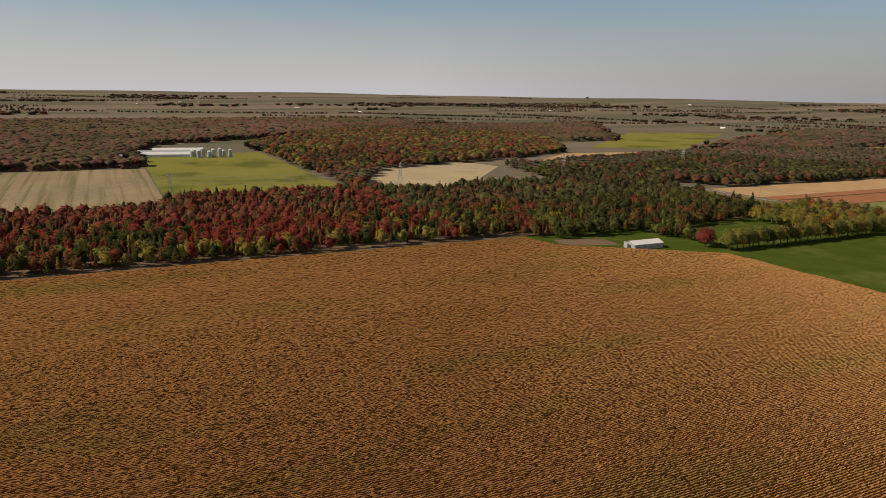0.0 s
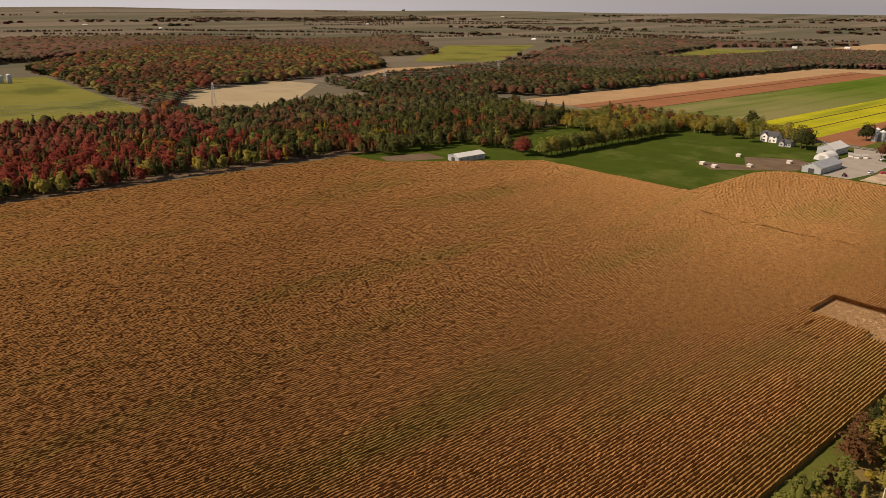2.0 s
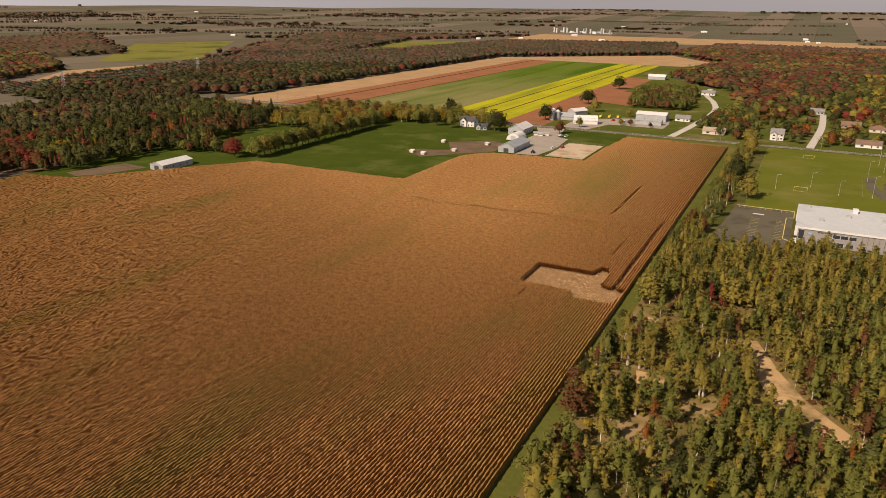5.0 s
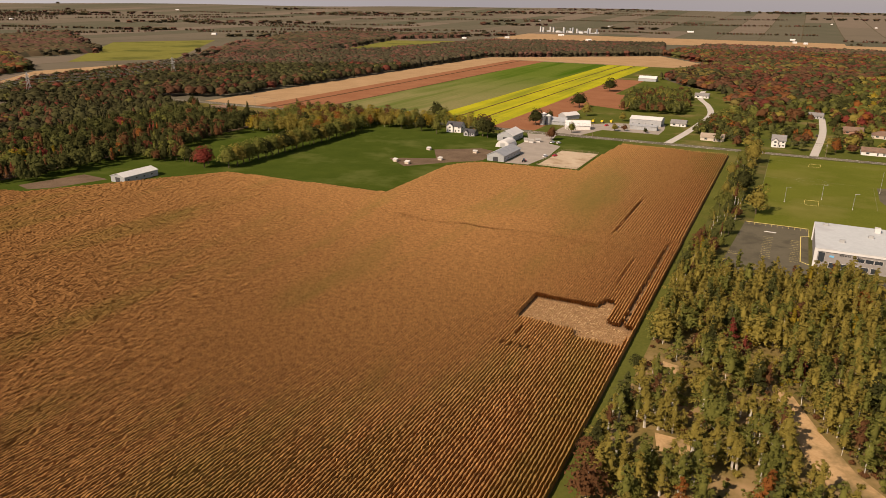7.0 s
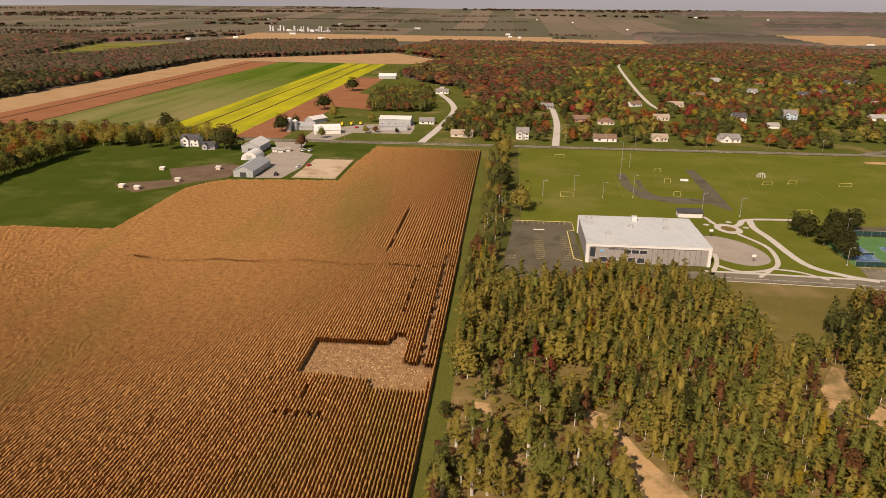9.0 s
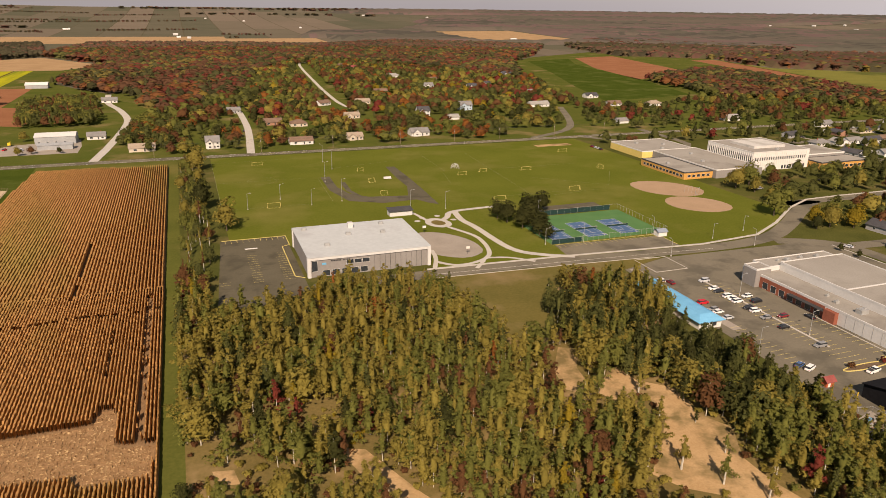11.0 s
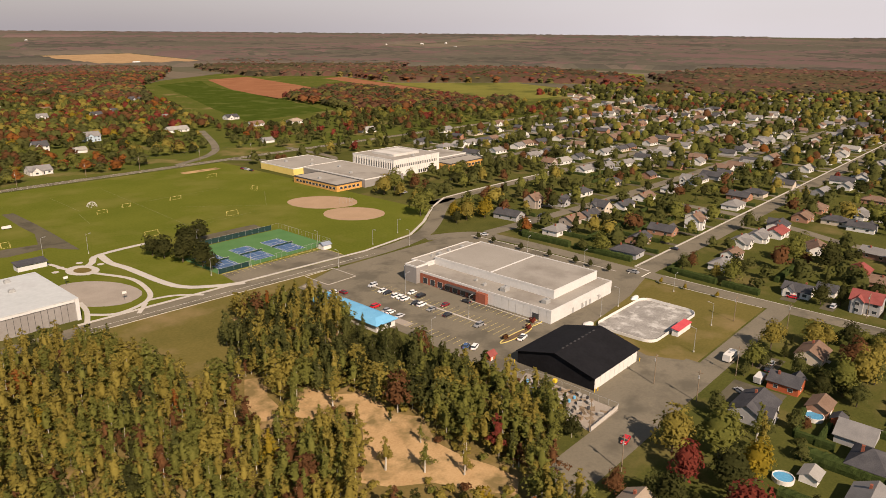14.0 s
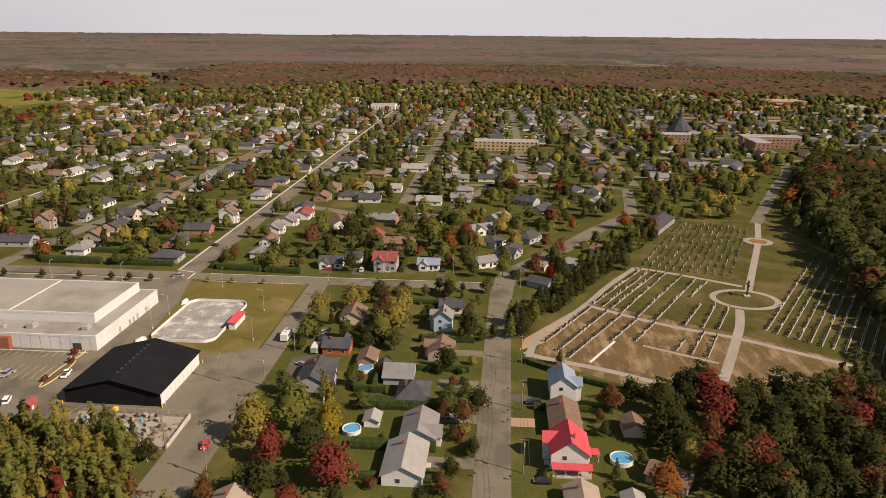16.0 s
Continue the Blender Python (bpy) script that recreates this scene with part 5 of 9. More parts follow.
# north of the country road
for row in (
    (-4, 634, 0, "tall", 9, 9, "white", "grey"), (-55, 636, 0, "gable", 16, 9, "beige", "tan"), (64, 632, 0, "gable", 16, 9, "white", "brown"), (110, 640, 0, "cross", 11, 9, "beige", "tan"),
    (168, 645, 0, "cross", 14, 11, "white", "grey"), (54, 735, 0, "gable", 14, 10, "brick", "brown"), (76, 722, 0, "hip", 13, 10, "beige", "brown"), (134, 757, 0, "cross", 13, 9, "beige", "tan"),
    (207, 752, 0, "tall", 11, 9, "white", "dark"), (229, 722, 0, "garage", 9, 8, "white", "pale"), (265, 782, 0, "tall", 12, 9, "blue", "grey"), (124, 857, 30, "gable", 13, 9, "white", "brown"),
    (25, 823, 0, "gable", 12, 9, "grey", "grey"), (356, 786, 0, "gable", 20, 10, "white", "pale"), (215, 950, 0, "cross", 15, 10, "brick", "brown"), (290, 979, 0, "tall", 10, 8, "white", "grey"),
    (342, 953, 0, "tall", 11, 9, "white", "dark"), (287, 1148, 0, "hip", 22, 12, "white", "pale"), (261, 1321, 0, "gable", 16, 10, "brick", "maroon"), (245, 1360, 0, "gable", 14, 9, "white", "brown"),
    (444, 769, 0, "gable", 15, 9, "white", "brown"), (458, 843, 0, "cross", 14, 10, "white", "dark"), (465, 1111, 0, "tall", 14, 10, "grey", "dark"), (444, 1540, 0, "gable", 16, 10, "white", "pale"),
    (465, 1467, 0, "tall", 14, 10, "white", "blue"), (-100, 940, 0, "gable", 14, 9, "white", "grey"), (499, 640, 0, "gable", 14, 10, "white", "pale"), (491, 758, 0, "hip", 15, 10, "white", "tan"),
    (561, 582, 0, "gable", 14, 10, "white", "grey"), (646, 575, 0, "cross", 14, 10, "white", "brown"), (380, 655, 0, "garage", 10, 8, "white", "grey"), (-92, 700, 0, "gable", 12, 9, "white", "grey"),
    (170, 860, 0, "gable", 14, 9, "beige", "tan"), (385, 1010, 0, "cross", 13, 9, "white", "dark"), (330, 1085, 0, "gable", 13, 9, "brick", "brown"), (400, 900, 0, "gable", 13, 9, "white", "grey"),
):
    house(*row[:4], round(row[4] * 1.15, 1), round(row[5] * 1.15, 1), *row[6:], group="houses along the country road")

# streets of the town: start, end, width
STREETS = [((285, 201), (1050, 201)), ((295, 289), (1000, 275)), ((455, 363), (1000, 360)), ((430, 120), (1000, 120)), ((505, 40), (1000, 40)), ((505, -40), (1000, -40)),
           ((560, -120), (1000, -120)), ((600, -200), (1000, -200)), ((640, -280), (1000, -280)), ((460, 440), (1000, 440)), ((470, 520), (960, 520)), ((640, -360), (1000, -360))]
LOT_STYLES = [("gable", 14, 9), ("hip", 14, 9.5), ("cross", 14, 9.5), ("gable", 16, 9.5), ("hip", 15.5, 10), ("tall", 10, 8.5)]
LOT_LOOKS = [("white", "dark"), ("beige", "dark"), ("taupe", "brown"), ("brick", "dark"), ("white", "grey"), ("beige", "brown"), ("white", "dark"), ("white", "grey"), ("brick", "brown"), ("white", "dark"), ("grey", "grey"), ("white", "brown"), ("grey", "dark"), ("white", "pale"), ("white", "grey")]
KEEP_CLEAR = [rect(340, 395, 460, 560), rect(395, 60, 425, 260), rect(475, -40, 497, 110), rect(610, 0, 690, 110), rect(660, -260, 790, -90), rect(612, -420, 628, 560), rect(752, -420, 768, 560), rect(892, -420, 908, 560)]
far_lots = []
lot_rng = np.random.default_rng(77)
driveways = []
built = 0
for (x0, y0), (x1, y1) in STREETS:
    n = int((x1 - x0) / 17.5)
    for i in range(n + 1):
        for side in (-1, 1):
            x = x0 + 8 + (x1 - x0 - 8) * i / n + lot_rng.uniform(-6, 6)
            sy = y0 + (y1 - y0) * (x - x0) / (x1 - x0)
            y = sy + side * (17 + lot_rng.uniform(-3.5, 7))
            style, w, d = LOT_STYLES[lot_rng.integers(len(LOT_STYLES))]
            wall, roof = LOT_LOOKS[lot_rng.integers(len(LOT_LOOKS))]
            if lot_rng.random() < 0.07 or any(inside(np.array(x), np.array(y), k) for k in KEEP_CLEAR) or any(math.hypot(x - p, y - q) < s + 6.5 for p, q, s in TAKEN):
                continue
            if x < 480 and built < 85:
                house(x, y, (0 if side > 0 else 180) + lot_rng.choice((0, 0, 0, 90)) + lot_rng.uniform(-4, 4), style, w, d, wall, roof)
                driveways.append((x + side * (w / 2 + 2.2), sy, side, y))
                built += 1
            else:
                far_lots.append((x, y, side, w, d, roof, wall))
                TAKEN.append((x, y, 9))
lot_sides = [(x, sy, side, y) for x, sy, side, y in driveways][::2]
for x, sy, side, y in driveways:
    patch("driveway", rect(x - 1.9, min(sy + side * 4.5, y + side * 3), x + 1.9, max(sy + side * 4.5, y + side * 3)), 0.045, M["new_asphalt"] if lot_rng.random() < 0.5 else M["asphalt"], "asphalt driveway beside a bungalow", "driveway")


def distant_houses():
    """Roofs and walls of the farther streets in one mesh."""
    V, F, I = [], [], []
    mats = [*WALLS.values(), *ROOFS.values(), M["glass"]]
    wk, rk = list(WALLS), list(ROOFS)
    extra = []
    for _ in range(520):
        a, q = lot_rng.uniform(-0.55, 0.62), lot_rng.uniform(1000, 1420)
        extra.append((q * math.cos(a), q * math.sin(a), 1, 13, 9, rk[lot_rng.integers(5)], wk[lot_rng.integers(3)]))
    for _ in range(46):     # lone farms on the plain
        a, q = lot_rng.uniform(0.5, 3.3), lot_rng.uniform(2300, 4300)
        extra.append((q * math.cos(a), q * math.sin(a), 1, lot_rng.uniform(10, 26), 10, "metal", "white"))
    for x, y, side, w, d, roof, wall in far_lots + extra:
        a, b = w / 2, d / 2
        z = float(rise(x, y))
        first = len(V)
        e, k = z + 3.0, z + 3.0 + b * 0.55
        n = len(V)
        V += [(x - a, y - b, z), (x + a, y - b, z), (x + a, y + b, z), (x - a, y + b, z), (x - a, y - b, e), (x + a, y - b, e), (x + a, y + b, e), (x - a, y + b, e), (x - a, y, k - 0.1), (x + a, y, k - 0.1)]
        F += [(n, n + 1, n + 5, n + 4), (n + 1, n + 2, n + 6, n + 9, n + 5), (n + 2, n + 3, n + 7, n + 6), (n + 3, n, n + 4, n + 8, n + 7)]
        I += [wk.index(wall)] * 4
        n = len(V)
        o = 0.5
        V += [(x - a - o, y - b - o, e - 0.25), (x + a + o, y - b - o, e - 0.25), (x + a + o, y, k), (x - a - o, y, k), (x - a - o, y + b + o, e - 0.25), (x + a + o, y + b + o, e - 0.25)]
        F += [(n, n + 1, n + 2, n + 3), (n + 3, n + 2, n + 5, n + 4)]
        I += [len(wk) + rk.index(roof)] * 2
        n = len(V)
        for u in (-0.28, 0.05, 0.3):
            V += [(x + u * w - 0.7, y - b - 0.03, z + 1), (x + u * w + 0.7, y - b - 0.03, z + 1), (x + u * w + 0.7, y - b - 0.03, z + 2.2), (x + u * w - 0.7, y - b - 0.03, z + 2.2)]
        F += [(n, n + 1, n + 2, n + 3), (n + 4, n + 5, n + 6, n + 7), (n + 8, n + 9, n + 10, n + 11)]
        I += [len(mats) - 1] * 3
        turn = radians((90 if lot_rng.random() < 0.4 else 0) + lot_rng.uniform(-7, 7))
        c, sn = math.cos(turn), math.sin(turn)
        V[first:] = [(x + (p - x) * c - (q - y) * sn, y + (p - x) * sn + (q - y) * c, h) for p, q, h in V[first:]]
    ob = arrays("distant_houses", V, F, mats, I)
    tagged(ob, "many small bungalows and barns of the farther streets", "houses", kind="stuff")


distant_houses()


def garden_clutter():
    """Driveways, hedges, sheds, fences and parked vehicles round the farther houses, far too many to count."""
    V, F, I = [], [], []
    mats = [M["hedge"], M["white_paint"], WALLS["grey"], M["dark_trim"], M["new_asphalt"], M["asphalt"], WALLS["taupe"], M["steel"], M["gravel"]]
    rng = np.random.default_rng(91)

    def block(x0, y0, x1, y1, z0, z1, k, top=0.0):
        n = len(V)
        a, b = (x1 - x0) * top, (y1 - y0) * top
        V.extend([(x0, y0, z0), (x1, y0, z0), (x1, y1, z0), (x0, y1, z0), (x0 + a, y0 + b, z1), (x1 - a, y0 + b, z1), (x1 - a, y1 - b, z1), (x0 + a, y1 - b, z1)])
        F.extend([(n + 4, n + 5, n + 6, n + 7), (n, n + 1, n + 5, n + 4), (n + 1, n + 2, n + 6, n + 5), (n + 2, n + 3, n + 7, n + 6), (n + 3, n, n + 4, n + 7)])
        I.extend([k] * 5)

    for x, y, side, w, d, roof, wall in far_lots:
        dx = x + w * 0.5 + 2.5
        front = y - side * 17
        block(dx - 1.9, min(front, y), dx + 1.9, max(front, y), 0.0, 0.055, int(rng.choice((4, 5, 8))))
        if rng.random() < 0.75:         # a parked vehicle
            k, cy = int(rng.choice((1, 1, 3, 3, 7, 2))), y - side * rng.uniform(3, 9)
            block(dx - 0.9, cy - 2.3, dx + 0.9, cy + 2.3, 0.25, 0.95, k, 0.04)
            block(dx - 0.8, cy - 1.5, dx + 0.8, cy + 1.2, 0.95, 1.5, 3 if rng.random() < 0.6 else k, 0.12)
        if rng.random() < 0.6:          # a shed at the back
            sx, sy, q = x + rng.uniform(-6, 6), y + side * rng.uniform(10, 14), rng.uniform(1.4, 2.2)
            k = int(rng.choice((1, 2, 6)))
            block(sx - q, sy - q, sx + q, sy + q, 0, 2.1, k)
            block(sx - q - 0.2, sy - q - 0.2, sx + q + 0.2, sy + q + 0.2, 2.1, 3.0, 3 if k == 1 else 7, 0.35)
        if rng.random() < 0.7:          # hedges at the side and the back
            hx = dx + 2.6
            block(hx, min(front + side * 5, y + side * 12), hx + 1.2, max(front + side * 5, y + side * 12), 0, rng.uniform(1.2, 2.3), 0, 0.06)
        if rng.random() < 0.5:
            hy = y + side * 16
            block(x - 8, hy, x + 8, hy + 1.1, 0, rng.uniform(1.4, 2.2), 0 if rng.random() < 0.7 else 6, 0.03)
        if rng.random() < 0.3:          # a paved terrace
            block(x - 4, y + side * 5 - 2, x + 3, y + side * 5 + 2.5, 0, 0.12, int(rng.choice((8, 6))))
    ob = arrays("garden_clutter", V, F, mats, I)
    tagged(ob, "driveways, hedges, sheds and parked vehicles of the farther gardens", "gardens", kind="stuff")


garden_clutter()
for x in (620, 760, 900):
    strip("road_north_south", [(x, -420), (x, 560)], 8, 0.072, M["asphalt"], "grey cross street of the town")
for i, ((x0, y0), (x1, y1)) in enumerate(STREETS[3:]):
    strip("road_town", [(x0 - 10, y0), (x1, y1)], 8, 0.066, M["asphalt"], "grey town street between bungalows")
strip("road_bend", [(414, 287), (412, 209), (403, 176), (388, 140), (390, 112), (402, 92), (440, 80), (497, 58)], 8, 0.078, M["asphalt"], "curved grey residential street")
strip("road_south_loop", [(407, -22), (450, -28), (484, -27), (487, 28), (480, 112)], 8, 0.078, M["asphalt"], "grey residential street")
strip("road_chapel", [(393, -92), (500, -142), (575, -178), (660, -200)], 7, 0.078, M["asphalt"], "grey street leading to the cemetery")
strip("road_lane_north", [(22, 603), (30, 720), (31, 830)], 6, 0.078, M["concrete"], "pale straight side road among trees")
strip("road_lane_east", [(153, 800), (146, 850), (147, 920), (158, 1090), (186, 1420), (208, 1480)], 4.6, 0.078, M["concrete"], "pale side road climbing through the trees")
strip("road_lane_west", [(-86, 603), (-80, 662), (-75, 735), (-74, 798), (-85, 868), (-102, 936), (-107, 1015)], 6.5, 0.078, M["concrete"], "pale curving farm lane")
strip("road_school", [(258, 603), (319, 647), (378, 774)], 7, 0.078, M["asphalt"], "grey side road by the school")
strip("road_school_east", [(300, 598), (365, 534), (375, 615)], 7, 0.081, M["asphalt"], "grey school drive")

# ---- halls, store, arena, school ----
def roof_unit(x, y, z, w, d, h, parent, name="roof_unit"):
    bm = boxes((x - w / 2, y - d / 2, z, x + w / 2, y + d / 2, z + h), (x - w * 0.35, y - d * 0.35, z + h, x + w * 0.1, y + d * 0.35, z + h + 0.18))
    tube(bm, (x + w * 0.3, y, z + h), (x + w * 0.3, y, z + h + 0.35), w * 0.14, sides=8)
    return part(name, bm, M["steel"], parent, "grey rooftop air unit")


def flat_block(root, x0, y0, x1, y1, z0, z1, wall, roof, name="wall", rim=None, t=0.3):
    """Walls, a sunk flat roof and a rim round it."""
    part(name, boxes((x0, y0, z0, x1, y1, z1)), wall, root)
    part("roof", boxes((x0 + t, y0 + t, z1, x1 - t, y1 - t, z1 + 0.1)), roof, root)
    e = 0.06
    part("parapet", boxes((x0 - e, y0 - e, z1 - 0.35, x1 + e, y0 + t, z1 + 0.4), (x0 - e, y1 - t, z1 - 0.35, x1 + e, y1 + e, z1 + 0.4), (x0 - e, y0 + t, z1 - 0.35, x0 + t, y1 - t, z1 + 0.4), (x1 - t, y0 + t, z1 - 0.35, x1 + e, y1 - t, z1 + 0.4)), rim or M["white_metal"], root)


# sports hall beside the pitches
gym = new("sports_hall")
part("wall", boxes((19.7, 332.2, 0, 72, 374.8, 8.6)), M["grey_wall"], gym)
part("roof", boxes((19.3, 331.6, 8.6, 72.4, 375.2, 8.95)), M["membrane"], gym, "flat white roof")
for x0, y0, x1, y1 in ((19.3, 331.6, 20.6, 332.19), (71.0, 331.4, 72.4, 332.19), (19.2, 332.2, 19.69, 333.4), (19.2, 373.5, 19.69, 375), (72.01, 332.2, 72.4, 333.5)):
    part("corner_panel", boxes((x0, y0, 0, x1, y1, 8.59)), M["white_metal"], gym)
part("fascia", boxes((20.6, 331.7, 7.5, 71.0, 332.19, 8.59)), M["white_metal"], gym)
for x, z, w, h in ((22.2, 2.6, 2.4, 4.4), (37, 4.6, 3.0, 1.7), (40.4, 4.6, 3.0, 1.7), (43.8, 4.6, 3.0, 1.7), (27, 0.4, 3, 2.3), (31, 0.4, 3, 2.3), (35, 0.4, 3, 2.3), (39, 0.4, 3, 2.3), (43, 0.4, 3, 2.3)):
    pane(gym, x, 332.2, z, w, h, "s")
part("notice_panel", boxes((25.2, 332.05, 5.2, 27, 332.19, 6.0)), M["blue_roof"], gym, "small turquoise panel")
for i, w in enumerate((0.5, 0.45, 0.4, 0.5, 0.3, 0.45, 0.5, 0.0, 0.45, 0.4, 0.3, 0.5, 0.45)):
    if w:
        part("sign_bar", boxes((29 + i * 0.62, 332.08, 6.3, 29 + i * 0.62 + w, 332.19, 6.85)), M["dark_trim"], gym)
for i in range(10):
    part("wall_rib", boxes((47.5 + i * 2.3, 332.1, 0.1, 47.6 + i * 2.3, 332.19, 7.4)), M["dark_trim"], gym)
for x, y in ((24, 370), (30, 345), (42, 357.5), (60, 369), (57.5, 356)):
    roof_unit(x, y, 8.95, 2.2, 1.6, 1.0, gym)
part("roof_hut", boxes((44, 367, 8.95, 46.4, 369.6, 11.2)), M["white_metal"], gym)
tagged(gym, "long grey sports hall with a flat white roof", "sports hall")
hut = new("equipment_hut")
part("wall", boxes((75.5, 408, 0, 88, 413.5, 2.8)), M["white_metal"], hut)
bm = bmesh.new()
slab(bm, [(75, 407.2, 2.8), (88.6, 407.2, 2.8), (88.6, 414.2, 3.5), (75, 414.2, 3.5)])
part("roof", bm, ROOFS["dark"], hut)
tagged(hut, "low white equipment hut with a dark lean-to roof", "hut")

# the store
store = new("store")
flat_block(store, 191, 197.5, 237, 276, 0, 5.2, M["white_metal"], M["gravel_roof"])
flat_block(store, 202.5, 204, 235.5, 268, 5.3, 8.6, M["white_metal"], M["gravel_roof"], "upper_wall")
flat_block(store, 196.5, 268.1, 235, 276.8, 5.3, 7.0, M["white_metal"], M["gravel_roof"], "rear_wall")
flat_block(store, 188.5, 266, 196, 273, 0, 7.6, M["grey_wall"], M["gravel_roof"], "entrance_tower")
part("brick_front", boxes((190.85, 234, 0, 190.99, 265.9, 4.6)), M["brick"], store, "red brick shop front")
for i in range(7):
    pane(store, 190.85, 237 + i * 4.3, 0.4, 2.6, 2.6, "w")
part("canopy", boxes((188.8, 233, 3.3, 190.84, 250, 3.55)), M["dark_trim"], store)
part("porch", boxes((189.2, 228, 0, 190.99, 233, 4.4)), M["brick"], store)
for i in range(9):
    part("wall_panel_joint", boxes((190.94, 199.5 + i * 3.6, 0.2, 191, 199.6 + i * 3.6, 4.8)), M["steel"], store)
for x in (206, 213, 216, 219, 226):
    part("service_door", boxes((x, 197.42, 0.02, x + 1.2, 197.52, 2.3)), M["steel"], store)
part("side_door", boxes((190.9, 203, 0.02, 191.02, 206, 2.6)), M["dark_trim"], store)
for x, y, z, w in ((197, 204, 5.3, 3.0), (197, 224, 5.3, 3.4), (196, 234, 5.3, 1.8), (198, 240, 5.3, 1.4), (210, 272, 7.1, 2.2), (218, 273, 7.1, 1.6), (226, 272, 7.1, 1.8), (206, 273, 7.1, 1.4)):
    roof_unit(x, y, z, w, w * 0.75, w * 0.5, store)
part("roof_ridge", boxes((203, 236, 8.7, 235, 236.6, 8.95)), M["white_metal"], store)
tagged(store, "large flat-roofed white store with a red brick front", "store")

# the arena
arena = new("arena")
bm = boxes((156.4, 158.6, 0, 184.5, 187.5, 4.4))
part("wall", bm, M["white_metal"], arena, "white sheet-metal side wall")
bm = bmesh.new()
v = [bm.verts.new(p) for p in ((156.3, 158.4, 0), (156.3, 187.7, 0), (156.3, 187.7, 4.5), (156.3, 173, 8.3), (156.3, 158.4, 4.5))]
bm.faces.new(v[::-1])
w2 = [bm.verts.new((156.39, q.co.y, q.co.z)) for q in v]
bm.faces.new(w2)
for i in range(5):
    j = (i + 1) % 5
    bm.faces.new((v[i], v[j], w2[j], w2[i]))
part("gable_wall", bm, M["black_metal"], arena, "black metal gable wall")
bm = bmesh.new()
v = [bm.verts.new(p) for p in ((184.55, 158.6, 4.4), (184.55, 187.5, 4.4), (184.55, 173, 8.2))]
bm.faces.new(v)
part("rear_gable", bm, M["white_metal"], arena)
bm = bmesh.new()
gable_roof(bm, 14.4, 14.5, 4.5, 8.3, 0.5, 170.4, 173, "x")
part("roof", bm, M["black_metal"], arena, "black metal roof")
for i in range(9):
    part("roof_vent", boxes((160 + i * 2.4, 172.75, 8.4, 161.0 + i * 2.4, 173.25, 8.66)), M["dark_trim"], arena)
for i in range(9):
    part("sliding_door", boxes((157.2 + i * 3.0, 158.5, 0.1, 159.8 + i * 3.0, 158.59, 3.5)), M["white_paint"], arena)
for x, y in ((155.6, 157.8), (185.2, 157.8), (155.4, 188.2), (157.2, 157.6)):
    part("bollard", tube(bmesh.new(), (x, y, 0), (x, y, 1.3), 0.14, sides=8), M["yellow_paint"], arena, "yellow guard post")
tagged(arena, "low arena hall with a black metal roof", "arena")

# the outdoor rink
rink = new("ice_rink")


def oval(x0, y0, x1, y1, r, n=6):
    pts = []
    for cx, cy, a0 in ((x1 - r, y1 - r, 0), (x0 + r, y1 - r, 90), (x0 + r, y0 + r, 180), (x1 - r, y0 + r, 270)):
        pts += [(cx + r * math.cos(radians(a0 + 90 * k / n)), cy + r * math.sin(radians(a0 + 90 * k / n))) for k in range(n + 1)]
    return pts


ring_pts = oval(200.5, 160.5, 240, 184.5, 4.5)
bm = bmesh.new()
bm.faces.new([bm.verts.new((x, y, 0.09)) for x, y in ring_pts])
part("slab", bm, M["rink_ice"], rink, "stained concrete rink slab")
for i in range(len(ring_pts)):
    (xa, ya), (xb, yb) = ring_pts[i - 1], ring_pts[i]
    d = Vector((xb - xa, yb - ya)).normalized()
    nx, ny = -d.y * 0.08, d.x * 0.08
    bm = bmesh.new()
    lo = [bm.verts.new((x, y, 0.05)) for x, y in ((xa + nx, ya + ny), (xb + nx, yb + ny), (xb - nx, yb - ny), (xa - nx, ya - ny))]
    hi = [bm.verts.new((q.co.x, q.co.y, 1.15)) for q in lo]
    bm.faces.new(hi)
    for k in range(4):
        bm.faces.new((lo[k], lo[(k + 1) % 4], hi[(k + 1) % 4], hi[k]))
    part("board", bm, M["white_paint"], rink)
tagged(rink, "empty outdoor ice rink with white boards", "ice rink")
booth = new("team_booth")
part("wall", boxes((213, 156.8, 0, 224, 159.2, 2.4)), M["white_paint"], booth)
bm = bmesh.new()
slab(bm, [(212.6, 156.4, 2.4), (224.4, 156.4, 2.4), (224.4, 159.6, 2.9), (212.6, 159.6, 2.9)])
part("roof", bm, M["red_roof"], booth, "faded red roof")
tagged(booth, "white team booth with a red roof beside the rink", "booth")


def mound(x, y, a, b, h, seed):
    bm = bmesh.new()
    bmesh.ops.create_icosphere(bm, subdivisions=2, radius=1)
    for q in bm.verts:
        k = 1 + 0.35 * noise.noise(q.co * 2.1 + Vector((seed, 0, 0)))
        q.co = Vector((x + q.co.x * a * k, y + q.co.y * b * k, max(q.co.z * h * k, -0.05)))
    return bm


tagged(part("snow_heap", mound(200, 186.5, 2.6, 1.8, 1.5, 3), M["white_paint"]), "heap of scraped white snow beside the rink", "snow")
tagged(part("snow_heap", mound(238.5, 187, 3.0, 1.2, 1.2, 9), M["white_paint"]), "heap of scraped white snow beside the rink", "snow")

